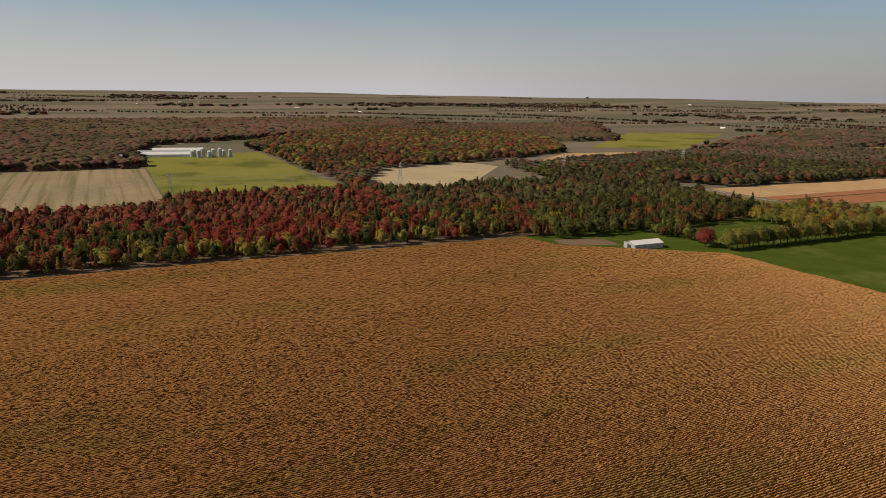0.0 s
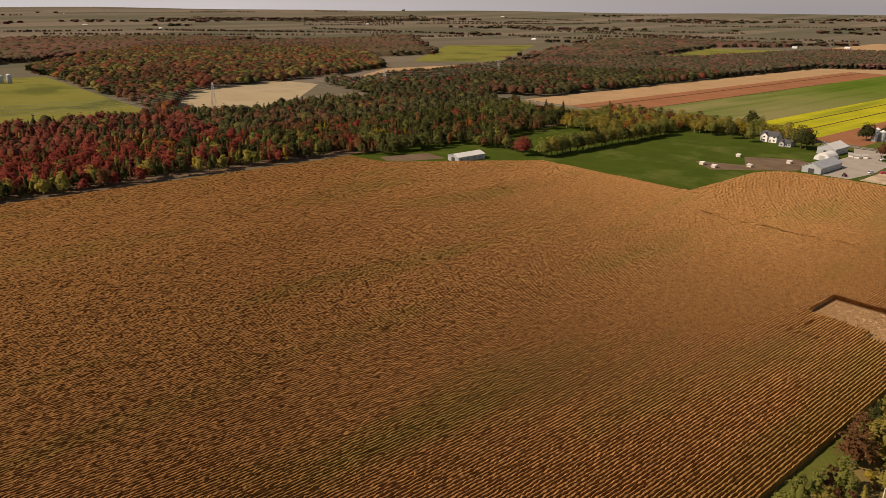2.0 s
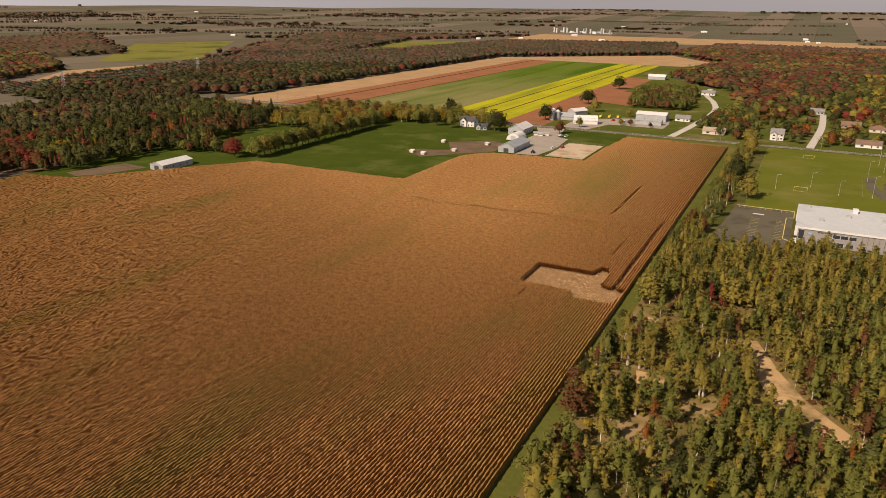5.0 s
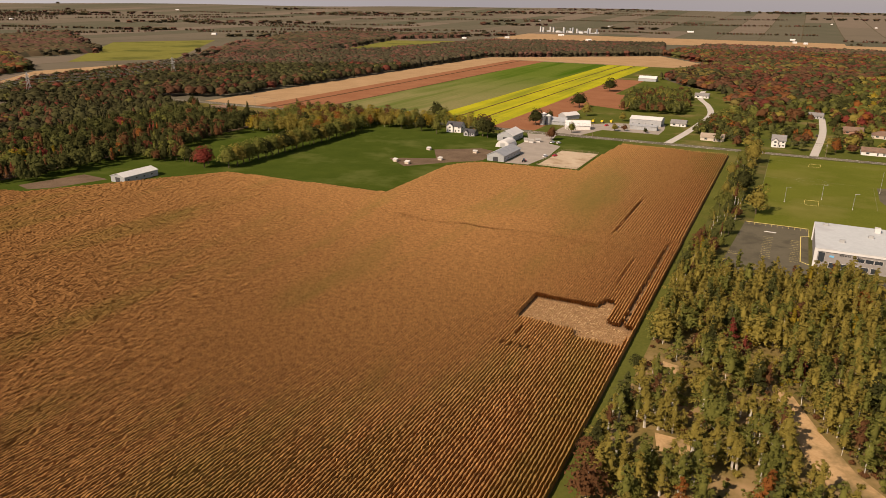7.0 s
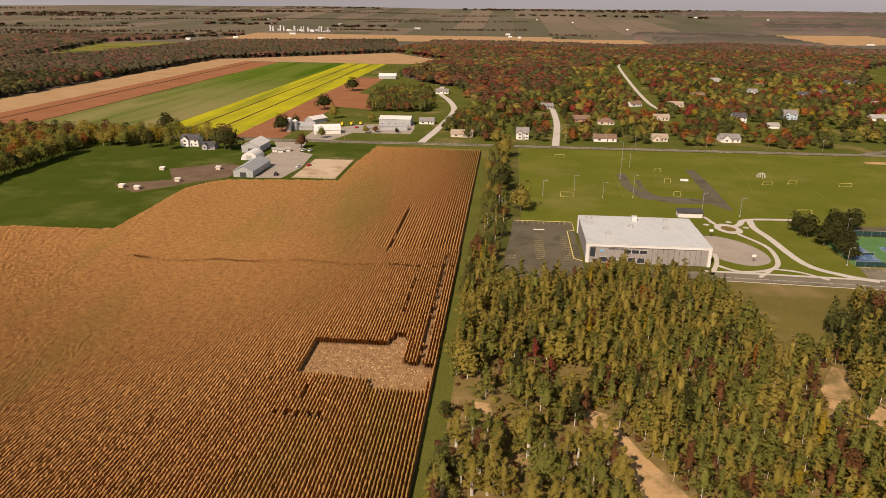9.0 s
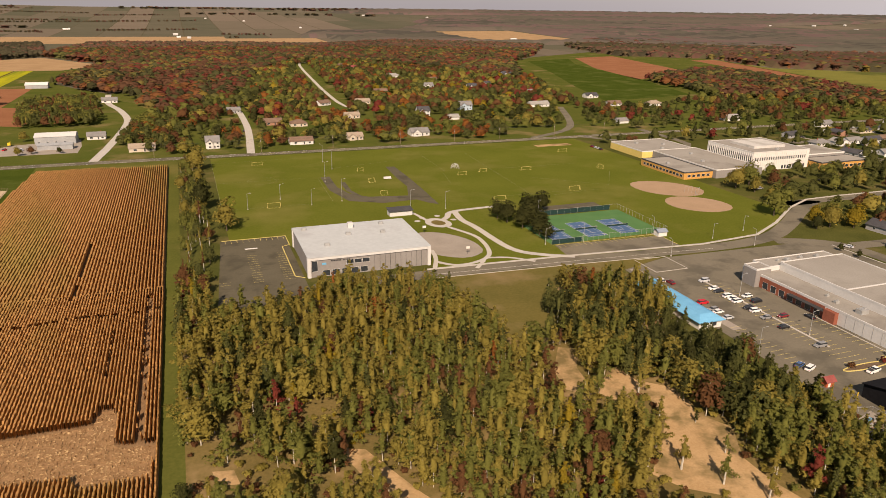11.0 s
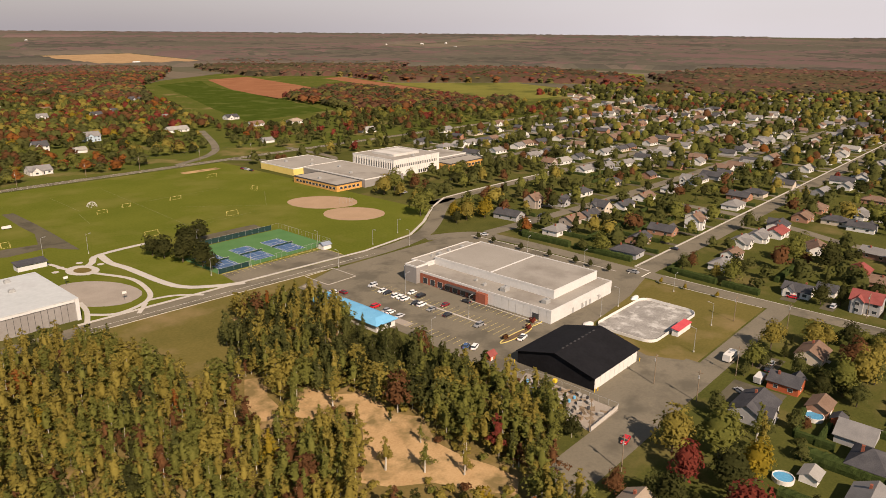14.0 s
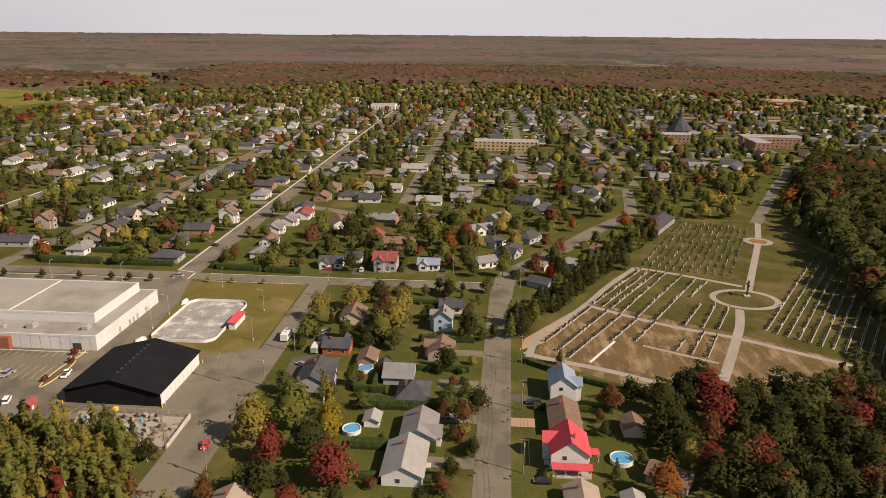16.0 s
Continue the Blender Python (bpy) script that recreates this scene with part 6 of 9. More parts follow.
# the school
school = new("school")
flat_block(school, 345, 440, 395, 487, 0, 13, M["white_paint"], M["gravel_roof"])
part("roof_storey", boxes((356, 452, 13.1, 384, 476, 14.8)), M["pale_roof"], school)
for i in range(24):
    part("wall_rib", boxes((344.7, 441 + i * 1.92, 3.6, 344.99, 441.5 + i * 1.92, 12.2)), M["white_paint"], school)
for i in range(24):
    part("wall_rib", boxes((346 + i * 2.0, 439.7, 3.6, 346.5 + i * 2.0, 439.99, 12.2)), M["white_paint"], school)
for i in range(23):
    pane(school, 347.3 + i * 2.0, 440, 7.2, 0.9, 2.2, "s")
for i in range(23):
    pane(school, 345, 442.3 + i * 1.92, 5.0, 0.8, 5.5, "w")
for i in range(9):
    pane(school, 372 + i * 2.4, 440, 0.4, 1.6, 2.6, "s")
flat_block(school, 283, 433, 306, 481, 0, 4.6, M["ochre"], M["gravel_roof"], "west_wing", M["dark_trim"])
flat_block(school, 306.2, 430, 344.6, 500, 0, 5.6, M["grey_wall"], M["gravel_roof"], "middle_wing", M["white_paint"])
flat_block(school, 297, 500.2, 344, 543, 0, 5.2, M["ochre_light"], M["gravel_roof"], "gym_wing", M["white_paint"])
flat_block(school, 395.4, 428, 440, 446, 0, 5.2, M["ochre"], M["gravel_roof"], "east_wing", M["dark_trim"])
flat_block(school, 395.4, 446.2, 436, 476, 0, 7.4, M["grey_wall"], M["gravel_roof"], "east_hall", M["white_paint"])
for i in range(12):
    pane(school, 283, 436 + i * 3.7, 1.4, 2.6, 1.6, "w")
for i in range(5):
    pane(school, 287 + i * 3.8, 433, 1.4, 2.4, 1.6, "s")
for i in range(10):
    pane(school, 399 + i * 4, 428, 1.4, 2.6, 1.8, "s")
for x, y, z in ((315, 455, 5.7), (325, 480, 5.7), (330, 520, 5.3), (312, 530, 5.3), (318, 505, 5.3), (290, 460, 4.7), (370, 445, 13.1), (415, 460, 7.5)):
    roof_unit(x, y, z, 2.4, 1.8, 1.1, school)
tagged(school, "modern school with white ribbed block and ochre wings", "school")

# ---- farms ----
def barn(x, y, turn, w, d, eave, ridge, wall, roof, label, doors=True):
    root = new("barn")
    a, b = w / 2, d / 2
    bm = boxes((-a, -b, 0, a, b, eave))
    gable_ends(bm, a, b, eave, ridge)
    part("wall", bm, wall, root)
    rf = bmesh.new()
    gable_roof(rf, a, b, eave, ridge, 0.4)
    part("roof", rf, roof, root)
    if doors:
        part("barn_door", boxes((-a - 0.06, -2, 0.02, -a + 0.01, 2, 3.2)), M["dark_trim"], root)
        for i in range(int(w / 6)):
            pane(root, -a + 3 + i * 6, -b, 1.4, 1.2, 0.9, "s")
        for i in range(int(w / 1.5)):
            part("roof_seam", boxes((-a + 1 + i * 1.5, -0.12, ridge + 0.14, -a + 1.08 + i * 1.5, 0.12, ridge + 0.24)), roof, root)
    root.matrix_world = pose(x, y, 0, 0, 0, turn)
    return tagged(root, label, "barn")


M["galvanised"] = surface("galvanised", (0.28, 0.29, 0.295), (0.4, 0.41, 0.41), 0.3, 2.0, 0.45, metal=0.3)
shed = barn(-365.5, 308, 90, 26, 12, 3.8, 5.6, M["galvanised"], M["white_metal"], "grey sheet-metal shed with a white roof")
barn(-184.5, 484, 90, 34, 13, 4.2, 7.2, M["galvanised"], M["galvanised"], "long grey metal barn at the farmyard")
barn(-207, 556, 90, 24, 14, 5.0, 8.5, M["galvanised"], M["white_metal"], "white-roofed metal barn behind the farmyard")
barn(-194, 652, 0, 15, 11, 3.5, 6.5, M["galvanised"], M["galvanised"], "small grey barn beside silos", False)
barn(-196, 690, 60, 18, 11, 4.0, 6.5, M["galvanised"], M["white_metal"], "small grey barn with a white roof", False)
barn(-172, 636, 20, 22, 13, 3.6, 7.5, WALLS["white"], M["white_metal"], "white farmhouse with a broad pale roof", False)
barn(-120, 691, 0, 29, 18, 6.0, 8.0, M["galvanised"], M["white_metal"], "large grey machine hall beside the road")
barn(-117, 661, 0, 24, 7, 3.6, 4.8, M["galvanised"], M["galvanised"], "low grey machine shed beside the hall", False)
for x, y in ((-191, 551), (-186, 549), (-182, 554)):
    house(x, y, 20, "shed", 3.5, 3.5, "white", "pale", "small sheds in the farmyard")
barn(-198, 1112, 0, 26, 14, 4.5, 7.5, M["galvanised"], M["white_metal"], "white-roofed barn among trees", False)
quonset = new("arched_barn")
bm = bmesh.new()
ra = [[bm.verts.new((-199 + 6 * math.cos(math.pi * k / 10) + s, 526 + dy, 5.5 * math.sin(math.pi * k / 10))) for k in range(11)] for s, dy in ((0, -8), (0, 8))]
for k in range(10):
    bm.faces.new((ra[0][k], ra[0][k + 1], ra[1][k + 1], ra[1][k]))
bm.faces.new(ra[0])
bm.faces.new(ra[1][::-1])
part("shell", bm, M["white_metal"], quonset)
part("barn_door", boxes((-201, 517.9, 0, -197, 518.0, 3.4)), M["steel"], quonset)
tagged(quonset, "white arched metal barn at the farmyard", "barn")
house(-262, 566, 0, "tall", 14, 9, "white", "dark", "farmhouses")
house(-243, 556, 0, "cross", 10, 9, "grey", "dark", "farmhouses")
for x, y, h in ((-207, 640, 9), (-203, 646, 8), (-209, 650, 9)):
    silo = new("silo")
    bm = bmesh.new()
    tube(bm, (x, y, 0), (x, y, h), 2.6, sides=14)
    part("shell", bm, M["galvanised"], silo)
    part("cap", tube(bmesh.new(), (x, y, h), (x, y, h + 1.6), 2.7, 0.3, 14), M["white_metal"], silo)
    tagged(silo, "galvanised grain silo with a cone cap", "silo", "silos of the farm")
for x, y in ((-247, 432), (-236, 429.4), (-221, 451.5), (-245, 480.5), (-209, 487)):
    calf = new("calf_hut")
    part("wall", boxes((x - 1.5, y - 1.2, 0, x + 1.5, y + 1.2, 1.6)), WALLS["beige"], calf)
    bm = bmesh.new()
    slab(bm, [(x - 1.8, y - 1.5, 1.5), (x + 1.8, y - 1.5, 1.5), (x + 1.8, y + 1.5, 2.2), (x - 1.8, y + 1.5, 2.2)], 0.1)
    part("roof", bm, M["pale_roof"], calf)
    tagged(calf, "small pale animal hut on bare earth", "hut", "animal huts in the meadow")
patch("earth_yard", [(-257, 440), (-234, 421), (-210, 450), (-200, 458), (-194, 466), (-196, 500), (-212, 506), (-242, 484), (-226, 455)], 0.045, M["earth"], "trodden brown farmyard earth", "yard")
patch("gravel_yard", [(-204, 590), (-178, 592), (-172, 552), (-160, 545), (-156, 500), (-160, 468), (-177, 466), (-177, 500), (-192, 520), (-192, 560)], 0.047, M["gravel"], "pale gravel farmyard", "yard")
patch("riding_yard", rect(-154, 470, -125.5, 529), 0.05, M["pale_sand"], "fenced rectangle of tan sand", "yard")
patch("farm_lawn", rect(-203, 440, -116, 592), 0.032, M["meadow"], "green grass round the farm", "lawn")
patch("gravel_north", [(-186, 604), (-160, 604), (-150, 640), (-100, 640), (-100, 668), (-104, 700), (-150, 684), (-186, 650)], 0.045, M["gravel"], "pale gravel yard of the machine hall", "yard")
patch("earth_bank", [(-412, 262), (-402, 300), (-378, 298), (-388, 268), (-398, 258)], 0.05, M["earth"], "dark bare earth beside the shed", "yard")


def rail_fence(pts, height, gap, name, label, material, rails=2):
    root = new(name)
    for (xa, ya), (xb, yb) in zip(pts, pts[1:]):
        n = max(1, int(math.hypot(xb - xa, yb - ya) / gap))
        for i in range(n + 1):
            x, y = xa + (xb - xa) * i / n, ya + (yb - ya) * i / n
            part("post", boxes((x - 0.06, y - 0.06, 0, x + 0.06, y + 0.06, height)), material, root)
        for k in range(rails):
            z = height * (k + 0.8) / rails
            part("rail", tube(bmesh.new(), (xa, ya, z), (xb, yb, z), 0.05, sides=4), material, root)
    return tagged(root, label, "fence")


rail_fence([(-154.5, 469.5), (-125, 469.5), (-125, 529.5), (-154.5, 529.5), (-154.5, 469.5)], 1.4, 4, "rail_fence", "brown wooden rail fence round a sand yard", M["wood_pole"])

# the big farm in the west
for x, y, w in ((-1190, 10, 90), (-1215, 45, 110), (-1260, 80, 80), (-1180, 70, 50), (-1150, -30, 40)):
    barn(x, y, 80, w, 16, 4, 7.5, WALLS["white"], M["white_metal"] if w != 110 else M["galvanised"], "long white livestock barn far off", False)
for i in range(8):
    silo = new("silo")
    x, y, h = -1165 + (i % 2) * 14, 92 + i * 8, 9 + (i % 3) * 2
    part("shell", tube(bmesh.new(), (x, y, 0), (x, y, h), 3.4, sides=12), M["galvanised"], silo)
    part("cap", tube(bmesh.new(), (x, y, h), (x, y, h + 2), 3.5, 0.3, 12), M["white_metal"], silo)
    tagged(silo, "galvanised grain silo with a cone cap", "silo", "silos of the western farm")
works = new("factory")
wr = np.random.default_rng(4)
wz = float(rise(-760, 2700))
for i in range(26):
    x, y, h = -900 + i * 9 + wr.uniform(-3, 3), 2660 + wr.uniform(0, 60), wr.uniform(4, 20)
    part("tower" if h > 13 else "hall", boxes((x - (2 if h > 13 else 7), y - 5, wz - 1, x + (2 if h > 13 else 7), y + 5, wz + (h if h > 13 else h * 0.6))), M["galvanised"] if i % 2 else M["white_metal"], works)
tagged(works, "white works with towers on the far plain", "factory")
for x, y, w, d, h, wall, name, label in (
    (648, 52, 14, 60, 9, "tan", "college", "long three-storey tan brick building in the town"),
    (700, -208, 14, 56, 11, "brick", "convent", "long four-storey brick building in the town"),
    (675, -188, 30, 14, 10, "brick", "convent_wing", "brick side building in the town"),
    (1150, -388, 40, 60, 8, "red", "warehouse", "red warehouse with a flat roof"),
    (1156, -304, 40, 40, 6, "white", "warehouse", "pale flat warehouse on the edge of town"),
    (1244, -240, 40, 70, 6, "white", "warehouse", "pale flat warehouse on the edge of town"),
    (1096, -464, 30, 40, 6, "white", "warehouse", "pale flat warehouse on the edge of town"),
    (620, -264, 30, 30, 6, "white", "workshop", "white flat-roofed workshop in the town"),
    (985, 221, 18, 34, 8, "white", "apartment_house", "white flat-roofed apartment house"),
    (720, -120, 14, 30, 9, "brick", "presbytery", "brick building beside the church"),
):
    root = new(name)
    flat_block(root, -w / 2, -d / 2, w / 2, d / 2, 0, h, WALLS[wall], M["gravel_roof"])
    for k in range(int(h // 3)):
        for i in range(int(d / 4)):
            pane(root, -w / 2, -d / 2 + 2.5 + i * 4, 0.9 + 3 * k, 1.8, 1.4, "w")
    root.location = (x, y, 0)
    TAKEN.append((x, y, max(w, d) * 0.7))
    tagged(root, label, "building")
church = new("church")
part("nave", tube(bmesh.new(), (753, -133, 0), (753, -133, 9), 12.5, 12.5, 10), M["stone_pale"], church)
part("roof", tube(bmesh.new(), (753, -133, 9), (753, -133, 22), 14, 2.2, 10), ROOFS["dark"], church, "steep conical roof")
part("spire", tube(bmesh.new(), (753, -133, 22), (753, -133, 36), 2.1, 0.1, 8), ROOFS["dark"], church)
part("annex", boxes((745, -160, 0, 775, -146, 6)), M["grey_wall"], church)
for i in range(10):
    a = 0.628 * i
    part("buttress", boxes((753 + 12.7 * math.cos(a) - 0.6, -133 + 12.7 * math.sin(a) - 0.6, 0, 753 + 12.7 * math.cos(a) + 0.6, -133 + 12.7 * math.sin(a) + 0.6, 8)), M["concrete"], church)
tagged(church, "round grey church with a conical roof and spire", "church")
chapel = barn(378, -30, -28, 34, 14, 3.2, 5.2, M["grey_wall"], ROOFS["dark"], "low grey-roofed chapel hall beside the cemetery")
blue = new("restaurant")
bm = boxes((140.5, 240, 0, 150, 280, 3.0))
part("wall", bm, M["white_paint"], blue)
rf = bmesh.new()
slab(rf, [(139.6, 239, 2.9), (150.9, 239, 2.9), (148, 243, 4.4), (142.6, 243, 4.4)])
slab(rf, [(150.9, 239, 2.9), (150.9, 281, 2.9), (148, 277, 4.4), (148, 243, 4.4)])
slab(rf, [(150.9, 281, 2.9), (139.6, 281, 2.9), (142.6, 277, 4.4), (148, 277, 4.4)])
slab(rf, [(139.6, 281, 2.9), (139.6, 239, 2.9), (142.6, 243, 4.4), (142.6, 277, 4.4)])
slab(rf, [(142.6, 243, 4.4), (148, 243, 4.4), (148, 277, 4.4), (142.6, 277, 4.4)], 0.1)
part("roof", rf, M["blue_roof"], blue, "bright blue sloping roof")
for i in range(7):
    pane(blue, 150, 244 + i * 5, 0.8, 2.4, 1.5, "e")
for i in range(2):
    pane(blue, 143 + i * 4, 240, 0.8, 1.8, 1.5, "s")
tagged(blue, "low white restaurant with a bright blue roof", "restaurant")

# pylons of the power line
def wire(pts, r):
    """One thin cable through pts."""
    bm = bmesh.new()
    rows = []
    for i, q in enumerate(pts):
        d = (Vector(pts[min(i + 1, len(pts) - 1)]) - Vector(pts[max(i - 1, 0)])).normalized()
        s = d.cross(Vector((0, 0, 1))).normalized()
        u = s.cross(d)
        c = Vector(q)
        rows.append([bm.verts.new(c + r * v) for v in (s, (-0.5 * s + 0.866 * u), (-0.5 * s - 0.866 * u))])
    for a, b in zip(rows, rows[1:]):
        for k in range(3):
            bm.faces.new((a[k], a[(k + 1) % 3], b[(k + 1) % 3], b[k]))
    return bm


def pylon(x, y, h, turn):
    root = new("pylon")
    bm = bmesh.new()
    levels = [(0, 3.2), (h * 0.35, 1.9), (h * 0.62, 1.1), (h * 0.85, 0.9), (h, 0.3)]
    for (z0, r0), (z1, r1) in zip(levels, levels[1:]):
        for sx, sy in ((1, 1), (1, -1), (-1, -1), (-1, 1)):
            tube(bm, (sx * r0, sy * r0, z0), (sx * r1, sy * r1, z1), 0.16, sides=4)
            tube(bm, (sx * r0, sy * r0, z0), (-sy * r1, sx * r1, z1), 0.1, sides=4)
    part("tower", bm, M["steel"], root)
    for z in (h * 0.68, h * 0.8, h * 0.92):
        bm = bmesh.new()
        tube(bm, (-5.5, 0, z), (5.5, 0, z), 0.16, sides=4)
        tube(bm, (-5.5, 0, z), (0, 0, z + 1.6), 0.1, sides=4)
        tube(bm, (5.5, 0, z), (0, 0, z + 1.6), 0.1, sides=4)
        part("cross_arm", bm, M["steel"], root)
    root.matrix_world = pose(x, y, 0, 0, 0, turn)
    return tagged(root, "grey steel lattice pylon in the fields", "pylon", "pylons of the power line")


PYLONS = [(-640, -235), (-686, 17), (-726, 267), (-766, 520), (-806, 770)]
for x, y in PYLONS:
    pylon(x, y, 29, -9)
for (xa, ya), (xb, yb) in zip(PYLONS, PYLONS[1:]):
    for off in (-5.5, 5.5):
        for z in (29 * 0.66, 29 * 0.78, 29 * 0.9):
            bm = wire([(xa + (xb - xa) * k / 12 + off, ya + (yb - ya) * k / 12, z - 24 * k / 12 * (1 - k / 12)) for k in range(13)], 0.08)
            tagged(part("power_cable", bm, M["steel"]), "thin sagging power cable between pylons", "cable", "cables of the power line")

# ---- sports ground ----
def line(name, a, b, w=0.16, z=0.1, material=None, label="thin painted field line"):
    return strip(name, [a, b], w, z, material or M["paint_line"], label, "marking")


patch("grey_track", [(57, 509), (63, 510), (62, 480), (66, 462), (75, 452), (98, 448), (104, 470), (104, 492), (106, 528), (112, 527), (112, 494), (111, 462), (109, 424), (104, 430), (100, 438), (80, 436), (62, 446), (56, 474)], 0.05, M["new_asphalt"], "worn grey loop of an old track", "track")
strip("track_inner", [(68, 492), (67, 470), (70, 455)], 3, 0.052, M["new_asphalt"], "worn grey strip of an old track", "track")
for a, b in (((55, 507), (53, 448)), ((177, 557), (169, 422)), ((142, 556), (141, 503)), ((-8, 572), (52, 573)), ((-8, 447), (-8, 572)), ((-8, 447), (40, 446)), ((112, 545), (66, 532)), ((169, 422), (215, 428)), ((188, 470), (228, 436)), ((133, 470), (138, 498)), ((180, 500), (240, 500)), ((-8, 510), (48, 510)), ((141, 430), (200, 430)), ((228, 436), (250, 470))):
    line("field_line", a, b, material=M["worn_line"])
circle = [(20 + 9 * math.cos(0.2618 * k), 510 + 9 * math.sin(0.2618 * k)) for k in range(25)]
strip("field_line", circle, 0.14, 0.1, M["worn_line"], "thin painted field line", "marking")
patch("sand_court", rect(243, 564, 274, 572), 0.055, M["sand"], "pale sand volleyball court", "court")


def blob_outline(cx, cy, rx, ry, turn=0.0, n=22, seed=0.0):
    out = []
    for k in range(n):
        a = 2 * math.pi * k / n
        s = 1 + 0.06 * noise.noise((math.cos(a) * 1.5 + seed, math.sin(a) * 1.5, seed))
        x, y = rx * s * math.cos(a), ry * s * math.sin(a)
        out.append((cx + x * math.cos(turn) - y * math.sin(turn), cy + x * math.sin(turn) + y * math.cos(turn)))
    return out


patch("infield_north", blob_outline(258, 417, 17.5, 22.5, 0.65), 0.055, M["ball_sand"], "reddish sand baseball infield", "infield")
patch("infield_south", blob_outline(252, 380, 16.5, 18.5, 0.65, seed=4), 0.055, M["ball_sand"], "reddish sand baseball infield", "infield")


def goal(x, y, turn, w=7.3, h=2.4, d=2.0, yellow=True):
    root = new("football_goal")
    bm = bmesh.new()
    for s in (-1, 1):
        tube(bm, (s * w / 2, 0, 0), (s * w / 2, 0, h), 0.07, sides=6)
        tube(bm, (s * w / 2, 0, h), (s * w / 2, d, 0.02), 0.04, sides=4)
        tube(bm, (s * w / 2, 0, 0.05), (s * w / 2, d, 0.05), 0.04, sides=4)
    tube(bm, (-w / 2, 0, h), (w / 2, 0, h), 0.07, sides=6)
    tube(bm, (-w / 2, d, 0.05), (w / 2, d, 0.05), 0.04, sides=4)
    part("goal_frame", bm, M["yellow_line"] if yellow else M["white_paint"], root)
    root.matrix_world = pose(x, y, 0, 0, 0, turn)
    return tagged(root, "pale football goal frame on mown grass", "goal", "goals on the sports field")


for x, y, turn, w in ((22, 557, 0, 7.3), (19.5, 446, 180, 7.3), (86, 519, 0, 4), (86, 488, 180, 4), (85, 455, 180, 4), (148, 488, 0, 6), (146, 423, 180, 7.3), (196, 490, 0, 7.3), (252, 540, 0, 7.3), (250, 481, 90, 6), (200, 431, 180, 7.3), (165, 493, 0, 5)):
    goal(x, y, turn, w)
bench = new("player_bench")
part("seat", boxes((95, 491, 0.4, 100, 492.5, 0.55)), M["white_metal"], bench)
part("backrest", boxes((95, 492.5, 0.4, 100, 492.6, 1.6)), M["white_metal"], bench)
tagged(bench, "white metal bench stand on the sports field", "bench")
climber = new("climbing_frame")
bm = bmesh.new()
for k in range(6):
    a = math.pi * k / 6
    pts = [(151 + 3 * math.cos(a) * math.cos(b), 510 + 3 * math.sin(a) * math.cos(b), 3.2 * math.sin(b)) for b in np.linspace(0, math.pi, 9)]
    for p, q in zip(pts, pts[1:]):
        tube(bm, p, q, 0.08, sides=4)
part("bars", bm, M["white_paint"], climber)
tagged(climber, "white dome-shaped climbing frame on grass", "climbing frame")

# tennis
patch("tennis_slab", [(136, 340), (200.5, 341), (200.5, 384), (151, 384), (151, 374), (136, 372)], 0.055, M["court_green"], "green tennis court surface", "court")
patch("skate_slab", rect(151, 385.5, 196, 402), 0.05, M["new_asphalt"], "dark worn asphalt pad", "court")
for cx in (145.5, 164.4, 183.0):
    patch("tennis_court", rect(cx - 5.5, 345, cx + 5.5, 368.8), 0.075, M["court_blue"], "blue tennis court with white lines", "court")
    for x in (-5.45, -4.1, 0, 4.1, 5.45):
        y0, y1 = (350.5, 363.3) if x == 0 else (345, 368.8)
        line("court_line", (cx + x, y0), (cx + x, y1), 0.12, 0.1)
    for y in (345.05, 350.5, 363.3, 368.75):
        line("court_line", (cx - 5.5, y), (cx + 5.5, y), 0.12, 0.104)
    net = new("tennis_net")
    part("net", boxes((cx - 6.3, 356.88, 0.1, cx + 6.3, 356.92, 1.0)), M["mesh_screen"], net)
    for s in (-1, 1):
        part("post", tube(bmesh.new(), (cx + s * 6.4, 356.9, 0), (cx + s * 6.4, 356.9, 1.15), 0.06), M["steel"], net)
    part("tape", boxes((cx - 6.3, 356.86, 1.0, cx + 6.3, 356.94, 1.06)), M["white_paint"], net)
    tagged(net, "dark tennis net with white tape", "tennis net", "nets of the tennis courts")


def screen(pts, h, label, material, name="court_fence", gap=4.0, sheet=True):
    root = new(name)
    for (xa, ya), (xb, yb) in zip(pts, pts[1:]):
        n = max(1, int(math.hypot(xb - xa, yb - ya) / gap))
        for i in range(n + 1):
            x, y = xa + (xb - xa) * i / n, ya + (yb - ya) * i / n
            part("post", tube(bmesh.new(), (x, y, 0), (x, y, h), 0.05, sides=5), M["steel"], root)
        part("top_rail", tube(bmesh.new(), (xa, ya, h), (xb, yb, h), 0.04, sides=4), M["steel"], root)
        if sheet:
            d = Vector((xb - xa, yb - ya)).normalized()
            o = Vector((-d.y, d.x)) * 0.03
            bm = bmesh.new()
            lo = [bm.verts.new((x, y, z)) for z in (0.1, h - 0.2) for x, y in ((xa + o.x, ya + o.y), (xb + o.x, yb + o.y), (xb - o.x, yb - o.y), (xa - o.x, ya - o.y))]
            for f in ((0, 1, 5, 4), (1, 2, 6, 5), (2, 3, 7, 6), (3, 0, 4, 7), (4, 5, 6, 7)):
                bm.faces.new([lo[i] for i in f])
            part("screen", bm, material, root)
    return tagged(root, label, "fence")


